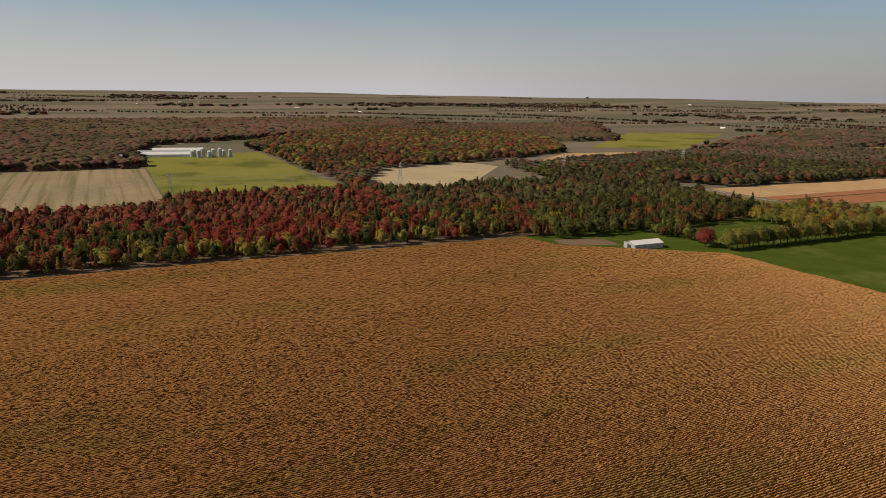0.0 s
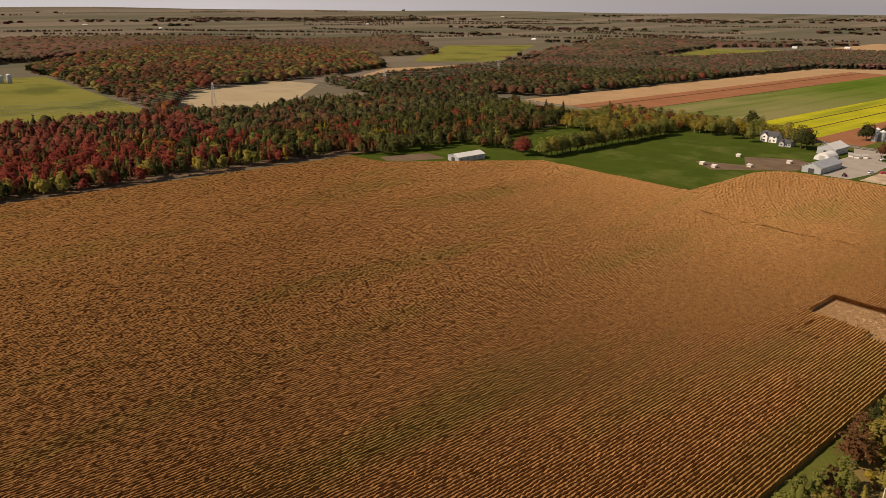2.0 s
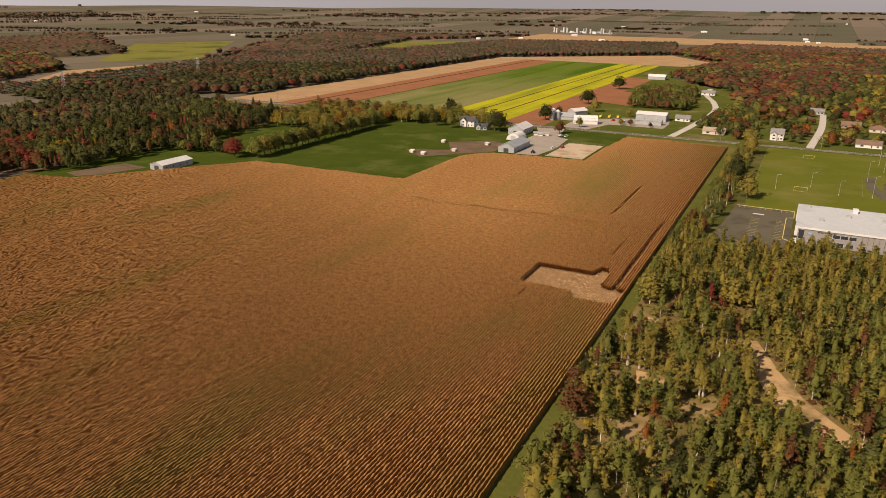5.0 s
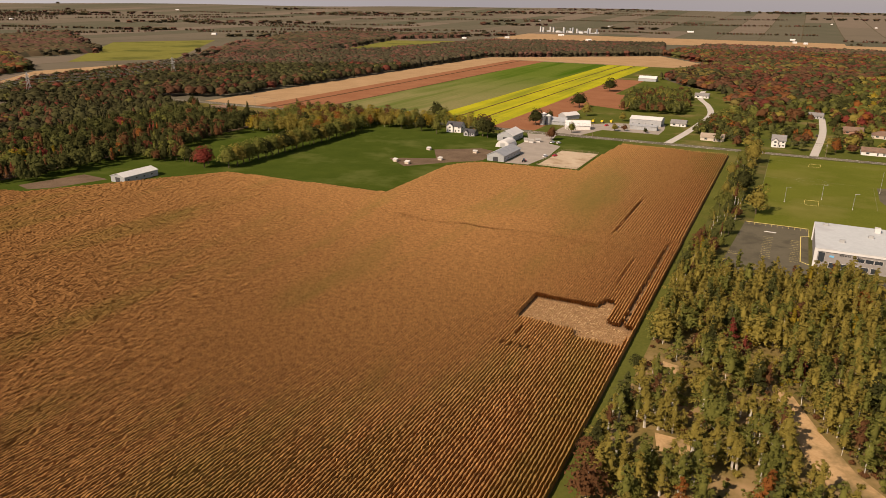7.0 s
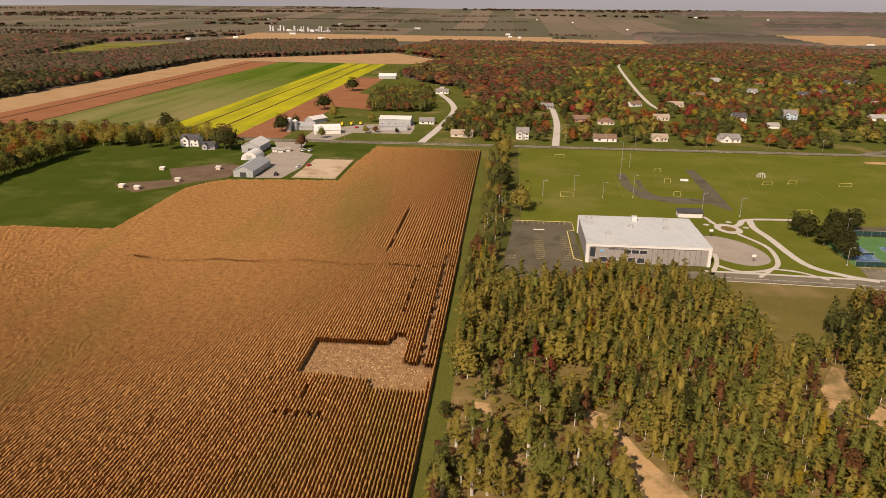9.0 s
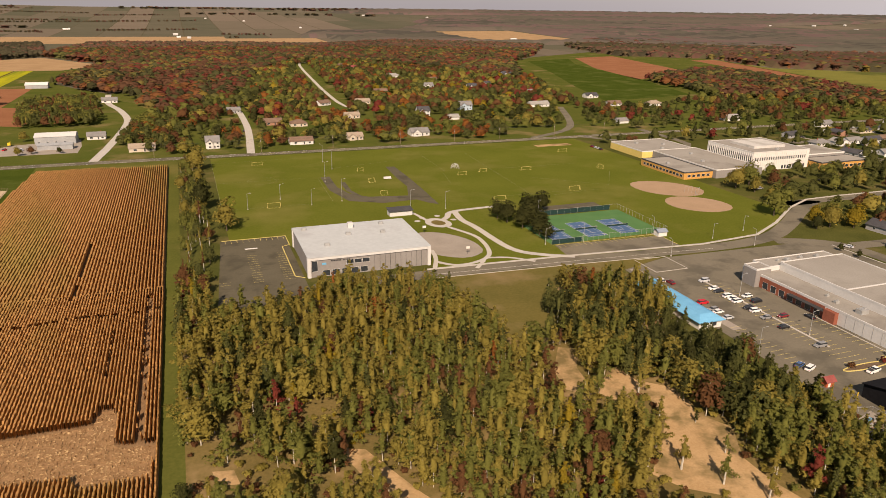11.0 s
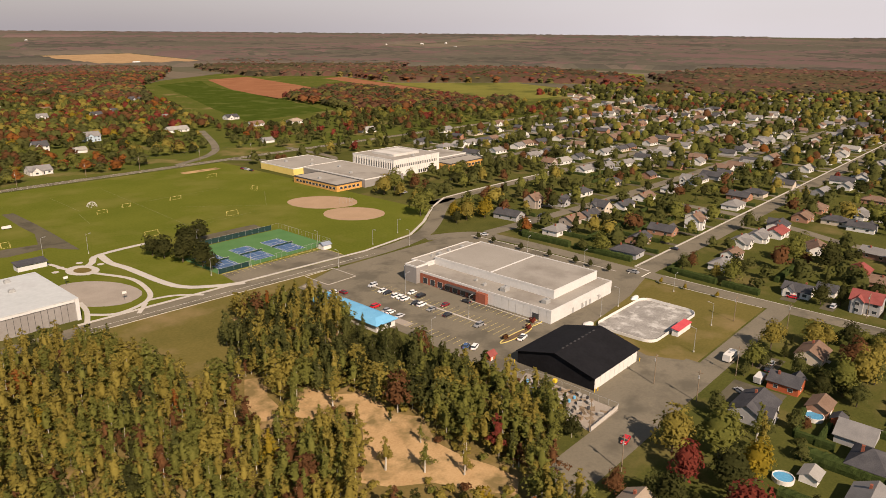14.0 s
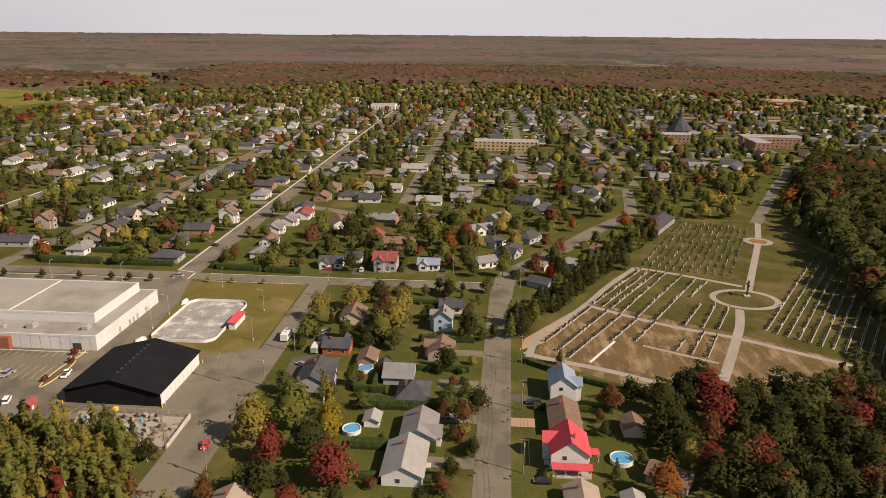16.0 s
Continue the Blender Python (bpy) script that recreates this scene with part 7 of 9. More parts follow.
screen([(151, 385), (196, 385)], 3.0, "dark windscreen fence of the tennis courts", M["mesh_screen"])
screen([(136, 340), (152, 340)], 2.6, "dark windscreen fence of the tennis courts", M["mesh_screen"])
screen([(152, 339.5), (201, 340), (201, 385), (196, 385)], 3.0, "thin green wire fence round tennis courts", M["mesh_screen"], gap=3.0, sheet=False)
screen([(262, 405), (268, 399), (262, 395)], 4.0, "tall grey wire backstop fence", M["steel"], "backstop", 2.0, False)
kiosk = new("kiosk")
part("wall", boxes((192, 334.5, 0, 197, 338.5, 2.4)), M["white_paint"], kiosk)
bm = bmesh.new()
gable_roof(bm, 2.6, 2.1, 2.4, 3.5, 0.3, 194.5, 336.5)
part("roof", bm, ROOFS["blue"], kiosk)
tagged(kiosk, "small white kiosk with a grey roof", "kiosk")
patch("tennis_parking", [(135, 322.5), (194, 321), (194, 336), (137, 339)], 0.052, M["asphalt"], "asphalt parking strip beside the tennis courts", "car park")
for i in range(20):
    line("stall_line", (138 + i * 2.8, 334.5), (138 + i * 2.8, 338.6), 0.14, 0.09, M["yellow_line"], "yellow parking stall line")
strip("kerb_line", [(136.5, 339), (194, 338.8), (194, 322)], 0.35, 0.1, M["yellow_line"], "yellow kerb edge", "kerb")
# plaza with curved paths
patch("basket_pad", blob_outline(88, 356, 14, 21, 0.35), 0.052, M["gravel"], "pale grey play pad", "court")
for i, (pts, w) in enumerate((([(79, 350), (77, 338), (70.7, 322.5)], 2), ([(75.5, 335), (84, 327.5), (97, 331), (104, 341), (106.5, 362), (99.6, 380), (96, 389)], 2.2), ([(99, 332.5), (109, 329.7), (118, 321.6)], 1.8), ([(97, 330), (90, 321.5)], 1.8),
               ([(96, 389), (92, 397), (90, 408), (88, 414)], 2), ([(96, 390), (104, 398), (112, 408), (142, 410.5)], 3.2), ([(112, 408), (110, 392), (112, 377), (115, 341), (126, 328), (138, 322)], 3.6))):
    strip("path", pts, w, 0.06 + 0.004 * i, M["concrete"], "pale concrete footpath", "path")
patch("plaza_disc", blob_outline(96.5, 390, 6.5, 8.5, 0.2), 0.09, M["concrete"], "round pale concrete plaza", "plaza")
patch("plaza_bed", blob_outline(96.5, 390, 3.5, 4.5, 0.2), 0.11, M["dry_grass"], "round planted bed", "bed")
for x, y in ((91, 401), (100, 402), (87, 396), (106, 393)):
    patch("plaza_stone", blob_outline(x, y, 1.6, 1.6, seed=x), 0.096, M["concrete"], "small round pale paving spot", "paving")
for x, y in ((84, 376), (93, 340)):
    hoop = new("basketball_hoop")
    part("pole", tube(bmesh.new(), (x, y, 0), (x, y, 3.2), 0.09), M["dark_trim"], hoop)
    part("backboard", boxes((x - 0.9, y - 0.35, 2.7, x + 0.9, y - 0.3, 3.8)), M["white_paint"], hoop)
    tagged(hoop, "basketball hoop with a white backboard", "basketball hoop")

# ---- cemetery ----
patch("cemetery_ground", [(200, 49), (252, 25), (304, -3), (395, -45), (400, -100), (330, -112), (235, -98), (180, -62), (165, -10)], 0.04, M["cem_soil"], "thin worn brown cemetery ground with sandy streaks", "ground")
patch("cemetery_lawn", [(254, 22), (304, -3), (395, -45), (398, -98), (330, -108), (214, -96), (200, -70), (226, -30)], 0.05, M["cem_grass"], "olive cemetery grass between stone rows", "lawn")
patch("sand_bank", [(250, 25), (215, 50), (205, 52), (212, 43), (250, 22)], 0.06, M["ball_sand"], "bare reddish bank beside the trees", "ground")
for i, (pts, w) in enumerate((([(251, 23.5), (238.7, 6), (230, -10), (223, -27.4), (209, -50), (196, -72)], 2.6), ([(200, 49), (218, 44), (251, 23.5), (272, 12.8), (298, -3), (301, -7), (293, -25), (280, -48)], 2.6), ([(252, -38), (236, -33), (220, -26.5), (190, -13.4), (181, -8)], 3.4),
               ([(204, 50), (199.8, 44.4), (191.4, 22), (178, -3.6)], 2.8), ([(275, -49), (318, -66), (354, -80), (393, -93)], 3.2), ([(213, 8), (201, -15)], 1.4))):
    strip("path_cemetery", pts, w, 0.064 + 0.004 * i, M["gravel"], "pale gravel cemetery path", "path")
strip("path_ring", [(264 + 12 * math.cos(0.2618 * k) * 0.9, -44 + 13 * math.sin(0.2618 * k)) for k in range(25)], 2.6, 0.09, M["gravel"], "round gravel cemetery path", "path")
strip("path_round", [(354 + 6 * math.cos(0.2618 * k), -80 + 6 * math.sin(0.2618 * k)) for k in range(25)], 3, 0.094, M["gravel"], "round gravel cemetery path", "path")
patch("flower_bed", blob_outline(354, -80, 4, 4), 0.12, M["plough"], "round red flower bed", "bed")
cross = new("cemetery_cross")
part("post", boxes((267.7, -46.3, 0.5, 268.3, -45.7, 7)), M["dark_trim"], cross)
part("beam", boxes((266.1, -46.25, 4.9, 269.9, -45.75, 5.5)), M["dark_trim"], cross)
part("plinth", boxes((266.8, -47.2, 0, 269.2, -44.8, 0.5)), M["concrete"], cross)
tagged(cross, "tall dark cross on a pale plinth", "cross")

GRAVE_MESH = []
for w, h, t, top in ((1.0, 0.9, 0.25, 0.12), (0.8, 1.15, 0.25, 0.2), (1.3, 0.8, 0.3, 0.05)):
    bm = boxes((-w / 2, -t / 2, 0.25, w / 2, t / 2, 0.25 + h))
    v = [bm.verts.new(p) for p in ((-w / 2, -t / 2, 0.25 + h), (w / 2, -t / 2, 0.25 + h), (w / 2, t / 2, 0.25 + h), (-w / 2, t / 2, 0.25 + h), (-w * 0.25, -t / 2, 0.25 + h + top), (w * 0.25, -t / 2, 0.25 + h + top), (w * 0.25, t / 2, 0.25 + h + top), (-w * 0.25, t / 2, 0.25 + h + top))]
    for f in ((4, 5, 6, 7), (0, 1, 5, 4), (1, 2, 6, 5), (2, 3, 7, 6), (3, 0, 4, 7)):
        bm.faces.new([v[i] for i in f])
    me = bpy.data.meshes.new("gravestone")
    bm.to_mesh(me)
    bm.free()
    me.materials.append(M["stone_dark"])
    base = boxes((-w * 0.65, -0.45, 0, w * 0.65, 0.45, 0.25))
    mb = bpy.data.meshes.new("plinth")
    base.to_mesh(mb)
    base.free()
    mb.materials.append(M["grave_base"])
    GRAVE_MESH.append((me, mb))
GRAVES_LOW = [((213.4, 42.3), (247.3, 22.8)), ((206, 38.6), (243.7, 16.7)), ((201, 35.2), (240.5, 11.6)), ((216.7, 18.2), (237.5, 5.6)), ((216.9, 9.8), (234.6, -0.5)), ((207.4, -7.6), (226.2, -16.6)), ((206, -12.7), (224.6, -21.2)), ((182.5, -2.6), (192.5, -7.9)), ((210, -3), (218, -7.4))]
GRAVES_MID = [((252, 20.8), (299, -7.3)), ((249.8, 17.2), (296.8, -10.6)), ((248.3, 13.9), (295, -13.7)), ((244.3, 10.3), (295.9, -18.5)), ((241, 4.5), (291.6, -24.3)), ((238.3, -2), (287.3, -29.5)), ((264.9, -21.7), (284.6, -33.9)), ((233.4, -11.6), (256.5, -23.8)), ((231.8, -18), (255.7, -29.3)), ((231.2, -23.6), (253.6, -34.2))]
grave_rows = GRAVES_LOW + GRAVES_MID
for k in range(12):
    u = k / 11
    grave_rows.append(((304 - 10 * u, -9 - 38 * u), (390 - 9 * u, -48 - 35 * u)))
for k in range(12):
    u = k / 11
    long_ = 112 - 82 * u
    grave_rows.append(((231 - 27 * u, -41 - 33 * u), (231 - 27 * u + 0.86 * long_, -41 - 33 * u - 0.51 * long_)))
placed, more = 0, []
g_rng = np.random.default_rng(12)
for row, ((xa, ya), (xb, yb)) in enumerate(grave_rows):
    gaps = 0.34 if len(grave_rows) - 24 <= row < len(grave_rows) - 12 else 0.14
    n = int(math.hypot(xb - xa, yb - ya) / 1.75)
    turn = math.degrees(math.atan2(yb - ya, xb - xa))
    for i in range(n + 1):
        if g_rng.random() < gaps:
            continue
        x, y = xa + (xb - xa) * i / max(n, 1), ya + (yb - ya) * i / max(n, 1)
        more.append((math.hypot(x - 100, y), x, y, turn))
more.sort()
for _, x, y, turn in more[:300]:
    me, mb = GRAVE_MESH[int(g_rng.integers(3))]
    g = new("gravestone", mb)
    g.matrix_world = pose(x, y, 0.05, 0, 0, turn + g_rng.uniform(-3, 3)) @ Matrix.Diagonal((1.05, 1.05, g_rng.uniform(0.8, 1.3), 1))
    s = new("headstone", me)
    s.parent = g
    tagged(g, "dark polished gravestone on a pale plinth", "gravestone", "gravestones in rows")
V, F = [], []
for _, x, y, turn in more[300:]:
    c, s = math.cos(radians(turn)), math.sin(radians(turn))
    n = len(V)
    h = g_rng.uniform(0.8, 1.5)
    for z in (0.05, h):
        V += [(x + c * u - s * v, y + s * u + c * v, z) for u, v in ((-0.5, -0.15), (0.5, -0.15), (0.5, 0.15), (-0.5, 0.15))]
    F += [(n + 4, n + 5, n + 6, n + 7), (n, n + 1, n + 5, n + 4), (n + 1, n + 2, n + 6, n + 5), (n + 2, n + 3, n + 7, n + 6), (n + 3, n, n + 4, n + 7)]
tagged(arrays("far_gravestones", V, F, [M["stone_dark"], M["grave_base"]], np.repeat(g_rng.random(len(F) // 5) < 0.3, 5).astype(int)), "farther gravestones in long rows on grass", "gravestones", kind="stuff")
for (xa, ya), (xb, yb) in grave_rows[:19] + grave_rows[-12:]:
    strip("grave_kerb", [(xa, ya), (xb, yb)], 0.8, 0.08, M["grave_base"], "pale concrete base strip under gravestones", "kerb")
strip("grave_kerb", [(197.7, 28.5), (215.7, 17.5)], 1.0, 0.12, M["white_paint"], "bare white base strip for gravestones", "kerb")

# ---- trees of the town ----
def near_road(x, y):
    m = np.zeros(np.shape(x), bool)
    for (x0, y0), (x1, y1) in STREETS:
        m |= (x > x0 - 12) & (x < x1) & (np.abs(y - (y0 + (y1 - y0) * (x - x0) / (x1 - x0))) < 8)
    for q in (620, 760, 900):
        m |= np.abs(x - q) < 6
    return m


TOWN_TINTS = {"deep": 6.5, "green": 2.2, "dark": 1.7, "olive": 1.3, "rust": 1.0, "orange": 0.14, "red": 0.2, "yellow": 0.1}
X, Y, r = scatter(rect(280, -430, 1060, 570), 10.2, 61, [rect(278, 425, 448, 550), rect(240, 300, 300, 600), rect(278, 380, 345, 425), [(200, 49), (304, -3), (395, -45), (400, -100), (330, -112), (235, -98)], rect(395, 60, 420, 290)])
ok = ~near_road(X, Y) & (r.random(len(X)) < 0.74)
for x, y, s in TAKEN:
    ok &= np.hypot(X - x + 4, (Y - y) * 1.1) > s * 0.95 + 2
for pts in ([(291, 52), (330, 26), (365, 6), (407, -22), (484, -27)], [(414, 287), (412, 209), (388, 140), (402, 92), (497, 58)], [(393, -92), (500, -142), (575, -178)], [(243, 317), (270, 331), (322, 363), (460, 365)], [(269, 64), (269, 300)]):
    for (xa, ya), (xb, yb) in zip(pts, pts[1:]):
        L2 = (xb - xa) ** 2 + (yb - ya) ** 2
        u = np.clip(((X - xa) * (xb - xa) + (Y - ya) * (yb - ya)) / L2, 0, 1)
        ok &= np.hypot(X - xa - u * (xb - xa), Y - ya - u * (yb - ya)) > 8
town_rows = mix_rows(X[ok], Y[ok], r, (6, 14), {"broad": 7, "pine": 1.2, "bush": 1.3}, TOWN_TINTS, 0.3)
town_rows = [(x, y, h * (0.45 if k == "bush" else 1), s, k, t) for x, y, h, s, k, t in town_rows]
town_rows.sort(key=lambda q: q[0])
for x, y, h, s, kind, tint in town_rows[:70]:
    tree(kind, x, y, h, tint, "garden trees of the town", s)
woods("town_trees", [q for q in town_rows[70:] if q[0] < 560], "mid", "garden trees between the bungalows", "trees")
woods("outer_town_trees", [q for q in town_rows[70:] if q[0] >= 560], "far", "garden trees of the farther streets", "trees")
X, Y, r = scatter(rect(1030, -700, 1430, 800), 15, 62)
woods("edge_trees", [(x, y, h * (0.6 if k == "bush" else 1), s * 1.3, k, t) for x, y, h, s, k, t in mix_rows(X, Y, r, (8, 13), {"broad": 1, "bush": 0.5}, TOWN_TINTS, 0.4)], "tiny", "trees on the edge of the town", "trees")

# north of the country road
OPEN_SLOPE = [(720, 1450), (600, 1380), (530, 1150), (455, 960), (405, 770), (470, 745), (560, 775), (615, 800), (670, 1033)]      # the view down to the green field
X, Y, r = scatter([(-90, 690), (-40, 615), (240, 612), (320, 660), (380, 790), (520, 800), (640, 600), (900, 600), (900, 700), (640, 800), (520, 1050), (430, 1200), (300, 1450), (180, 1480), (90, 1250), (30, 960), (-60, 800)], 9.4, 63, [OPEN_SLOPE])
ok = np.ones(len(X), bool)
for x, y, s in TAKEN:
    ok &= np.hypot(X - x, (Y - y + 7) * 0.75) > s + 2
for pts in ([(22, 603), (30, 720), (31, 830)], [(148, 830), (147, 920), (158, 1090), (186, 1420)], [(-86, 603), (-75, 735), (-74, 798), (-102, 936), (-107, 1015)], [(258, 603), (319, 647), (378, 774)]):
    for (xa, ya), (xb, yb) in zip(pts, pts[1:]):
        L2 = (xb - xa) ** 2 + (yb - ya) ** 2
        u = np.clip(((X - xa) * (xb - xa) + (Y - ya) * (yb - ya)) / L2, 0, 1)
        ok &= np.hypot(X - xa - u * (xb - xa), Y - ya - u * (yb - ya)) > (14 if xa > 140 and ya > 800 and xa < 200 else 8)
ok &= ~((X > 250) & (Y < 700) & (r.random(len(X)) < 0.35))
ok &= ~((X > -40) & (Y < 800) & (r.random(len(X)) < 0.42))
for x, y, s in TAKEN:       # front gardens stay open
    if y > 600:
        ok &= ~((np.abs(X - x + 0.1 * (Y - y)) < s + 3) & (Y < y + 6) & (Y > y - 54) & (r.random(len(X)) < 0.92))
north_rows = mix_rows(X[ok], Y[ok], r, (7, 12), {"broad": 7, "pine": 0.8, "bush": 0.6}, {"deep": 4, "green": 3, "olive": 1.8, "rust": 3.2, "orange": 0.7, "red": 0.35, "yellow": 0.2, "dark": 0.8}, 0.9)
north_rows = [(x, y, h * (0.5 if k == "bush" else 1), s * 1.3, k, t) for x, y, h, s, k, t in north_rows]
woods("north_trees", [q for q in north_rows if q[1] < 780], "mid", "autumn garden trees north of the road", "trees")
woods("north_trees_back", [q for q in north_rows if q[1] >= 780], "far", "autumn garden trees on the northern slope", "trees")

X, Y, r = scatter([(330, 612), (640, 606), (600, 800), (520, 800), (400, 790)], 13, 66, [OPEN_SLOPE])
ok = r.random(len(X)) < 0.75
for x, y, s in TAKEN:
    ok &= ~((np.abs(X - x + 0.35 * (Y - y)) < s + 2) & (Y < y + 8) & (Y > y - 40))
woods("slope_trees", mix_rows(X[ok], Y[ok], r, (7, 12), {"broad": 6, "pine": 1, "bush": 1}, {"deep": 5, "green": 0.9, "olive": 0.5, "rust": 2.4, "orange": 0.3, "red": 0.5, "dark": 2}, 0.7), "mid", "garden trees on lawns beyond the school", "trees")
X, Y, r = scatter([(104, 66), (262, 64), (262, 132), (104, 132)], 6.2, 67, [rect(125, 94, 160, 134)])
ok = r.random(len(X)) < 0.55
for x, y, s in TAKEN:
    ok &= np.hypot(X - x, Y - y) > s + 1.6
for q in mix_rows(X[ok], Y[ok], r, (3, 9), {"broad": 5, "pine": 1, "bush": 2}, {"deep": 5, "green": 1.2, "dark": 2.5, "olive": 1, "rust": 0.8, "red": 0.15}, 0.3):
    tree(q[4], q[0], q[1], q[2] * (0.4 if q[4] == "bush" else 1), q[5], "garden trees between the houses", q[3])
X, Y, r = scatter([(128, 22), (190, 22), (215, 46), (128, 52)], 6.5, 68)
ok = r.random(len(X)) < 0.4
for x, y, s in TAKEN:
    ok &= np.hypot(X - x, Y - y) > s + 1.6
for q in mix_rows(X[ok], Y[ok], r, (3, 8), {"broad": 5, "pine": 1, "bush": 2}, {"deep": 5, "green": 1.2, "dark": 2.5, "olive": 1, "rust": 0.8}, 0.3):
    tree(q[4], q[0], q[1], q[2] * (0.4 if q[4] == "bush" else 1), q[5], "garden trees between the houses", q[3])

# trees that stand out
for kind, x, y, h, tint, s in (
    ("broad", 141, 126, 12, "olive", 0.9), ("broad", 131, 118, 10, "red", 0.8), ("broad", 147, 116, 13, "green", 0.9), ("broad", 143, 105, 10, "yellow", 0.85), ("broad", 123, 100, 11, "red", 1.05), ("broad", 110, 107, 8, "red", 0.9),
    ("broad", 134, 108, 11, "dark", 0.9), ("tall", 155, 108, 11, "olive", 1.0), ("tall", 161, 111, 10, "green", 1.0), ("broad", 117, 116, 9, "dark", 0.9), ("broad", 232, 97, 10, "olive", 0.8), ("broad", 222, 101, 12, "rust", 0.8), ("broad", 213, 97, 13, "olive", 0.75), ("broad", 206, 101, 11, "green", 0.8), ("broad", 213, 70, 9, "dark", 1.0), ("broad", 187, 76, 8, "dark", 1.0),
    ("broad", 238, 118, 9, "olive", 0.9), ("broad", 245, 108, 9, "dark", 0.9), ("broad", 225, 128, 10, "olive", 0.8), ("broad", 207, 128, 8, "green", 0.9), ("broad", 256, 80, 8, "green", 0.9),
    ("broad", 335, 153, 15, "green", 1.0), ("broad", 329, 136, 16, "dark", 1.0), ("broad", 327, 95, 17, "green", 1.0), ("broad", 316, 84, 12, "orange", 0.9), ("broad", 330, 76, 13, "red", 0.9), ("broad", 318, 70, 11, "olive", 0.9),
    ("broad", 299, 316, 13, "yellow", 1.0), ("broad", 288, 321, 13, "olive", 1.1), ("broad", 281, 325, 12, "yellow", 0.9), ("broad", 294, 327, 14, "green", 1.0), ("broad", 276, 347, 17, "green", 1.05), ("broad", 278, 320, 9, "dark", 0.9),
    ("broad", 300, 404, 14, "olive", 1.2), ("broad", 314, 408, 15, "green", 1.15), ("broad", 327, 401, 11, "rust", 1.0), ("broad", 320, 420, 10, "yellow", 0.9), ("broad", 304, 392, 10, "olive", 1.0), ("broad", 316, 380, 12, "rust", 1.0), ("broad", 296, 370, 11, "olive", 1.0), ("broad", 337, 415, 12, "green", 1.0),
    ("broad", 131, 380, 11.7, "dark", 1.2), ("broad", 134, 368, 11.7, "dark", 1.25), ("broad", 137, 355, 11.1, "dark", 1.2), ("broad", 141, 375, 13.0, "dark", 1.2), ("broad", 146, 388, 13.0, "dark", 1.1), ("pine", 153, 391, 11, "dark", 1.4), ("broad", 158, 393, 11.7, "dark", 1.1), ("broad", 141, 362, 11.7, "dark", 1.2), ("broad", 129, 388, 10.4, "dark", 1.2), ("broad", 137, 347, 9.1, "dark", 1.1),
    ("broad", -18, 551, 17, "olive", 0.95), ("broad", -18, 452, 17, "dark", 0.95), ("broad", -8, 409, 16, "olive", 1.0), ("broad", -22, 470, 12, "green", 0.8), ("tall", -20, 425, 12, "rust", 1.1),
    ("broad", -310, 553, 15, "green", 1.0), ("broad", -289, 552, 15, "dark", 1.0), ("broad", -272, 548, 13, "green", 0.9), ("broad", -226, 552, 17, "dark", 1.4), ("broad", -212, 636, 16, "dark", 1.2), ("broad", -175, 567, 12, "rust", 1.0), ("broad", -209, 774, 17, "dark", 1.5), ("broad", -216, 945, 17, "dark", 1.5), ("broad", -232, 556, 17, "deep", 1.2), ("broad", -308, 622, 17, "dark", 1.2), ("broad", -296, 612, 14, "green", 1.1), ("broad", -170, 610, 10, "green", 1.0), ("broad", -205, 655, 12, "dark", 1.1), ("broad", -145, 700, 9, "olive", 1.1), ("broad", -60, 655, 12, "dark", 1.1), ("broad", -38, 640, 10, "olive", 1.0), ("broad", -185, 716, 14, "olive", 1.0),
    ("broad", -139, 640, 7, "olive", 1.2), ("broad", -131, 645, 6, "rust", 1.2), ("broad", -112, 642, 5, "dark", 1.2), ("broad", 37, 625, 12, "orange", 0.9), ("broad", 128, 620, 10, "orange", 1.0),
    ("broad", 170, -2, 11, "red", 1.15), ("pine", 149, 17, 12, "dark", 1.0), ("broad", 165, 27, 8, "rust", 0.9), ("broad", 170, 20, 8, "dark", 0.9), ("broad", 137, 12, 8, "olive", 0.7), ("broad", 125, 20, 9, "orange", 0.9), ("broad", 372, -12, 11, "orange", 1.0), ("broad", 310, 30, 11, "red", 0.9), ("broad", 285, 43, 11, "rust", 0.9), ("broad", 281, 36, 8, "red", 0.8),
    ("bush", 181, 200.6, 2.4, "red", 0.8), ("bush", 168, 201.5, 2.2, "rust", 0.8), ("bush", 187, 203, 2.6, "red", 0.8), ("bush", 146, 70, 3, "rust", 0.9), ("bush", 150, 69, 2.4, "olive", 0.9), ("bush", 142, 68, 2, "dark", 0.9),
):
    near_town = 100 < x < 262 and y < 135
    tree(kind, x, y, h * (1.25 if near_town else 1.05), tint, "", s * (1.15 if near_town else 1.05))
hr = np.random.default_rng(18)
for i in range(23):         # row of trees beside the meadow, a red one at its end
    y = 352 + i * 7.6
    x = -336 + hr.uniform(-1.5, 1.5) if i else -350
    tree("broad", x, y, hr.uniform(15, 17.5), "red" if i == 0 else ["olive", "green", "green", "olive", "green", "dark"][int(hr.integers(6))], "row of trees beside the meadow", 1.25)
for i in range(7):          # darker trees round the end of the lane
    tree("broad", -357 - i * 6.5 + hr.uniform(-2, 2), 356 + hr.uniform(-3, 6), hr.uniform(10, 14), ["green", "rust", "dark"][i % 3], "trees beside the metal shed", 1.0)
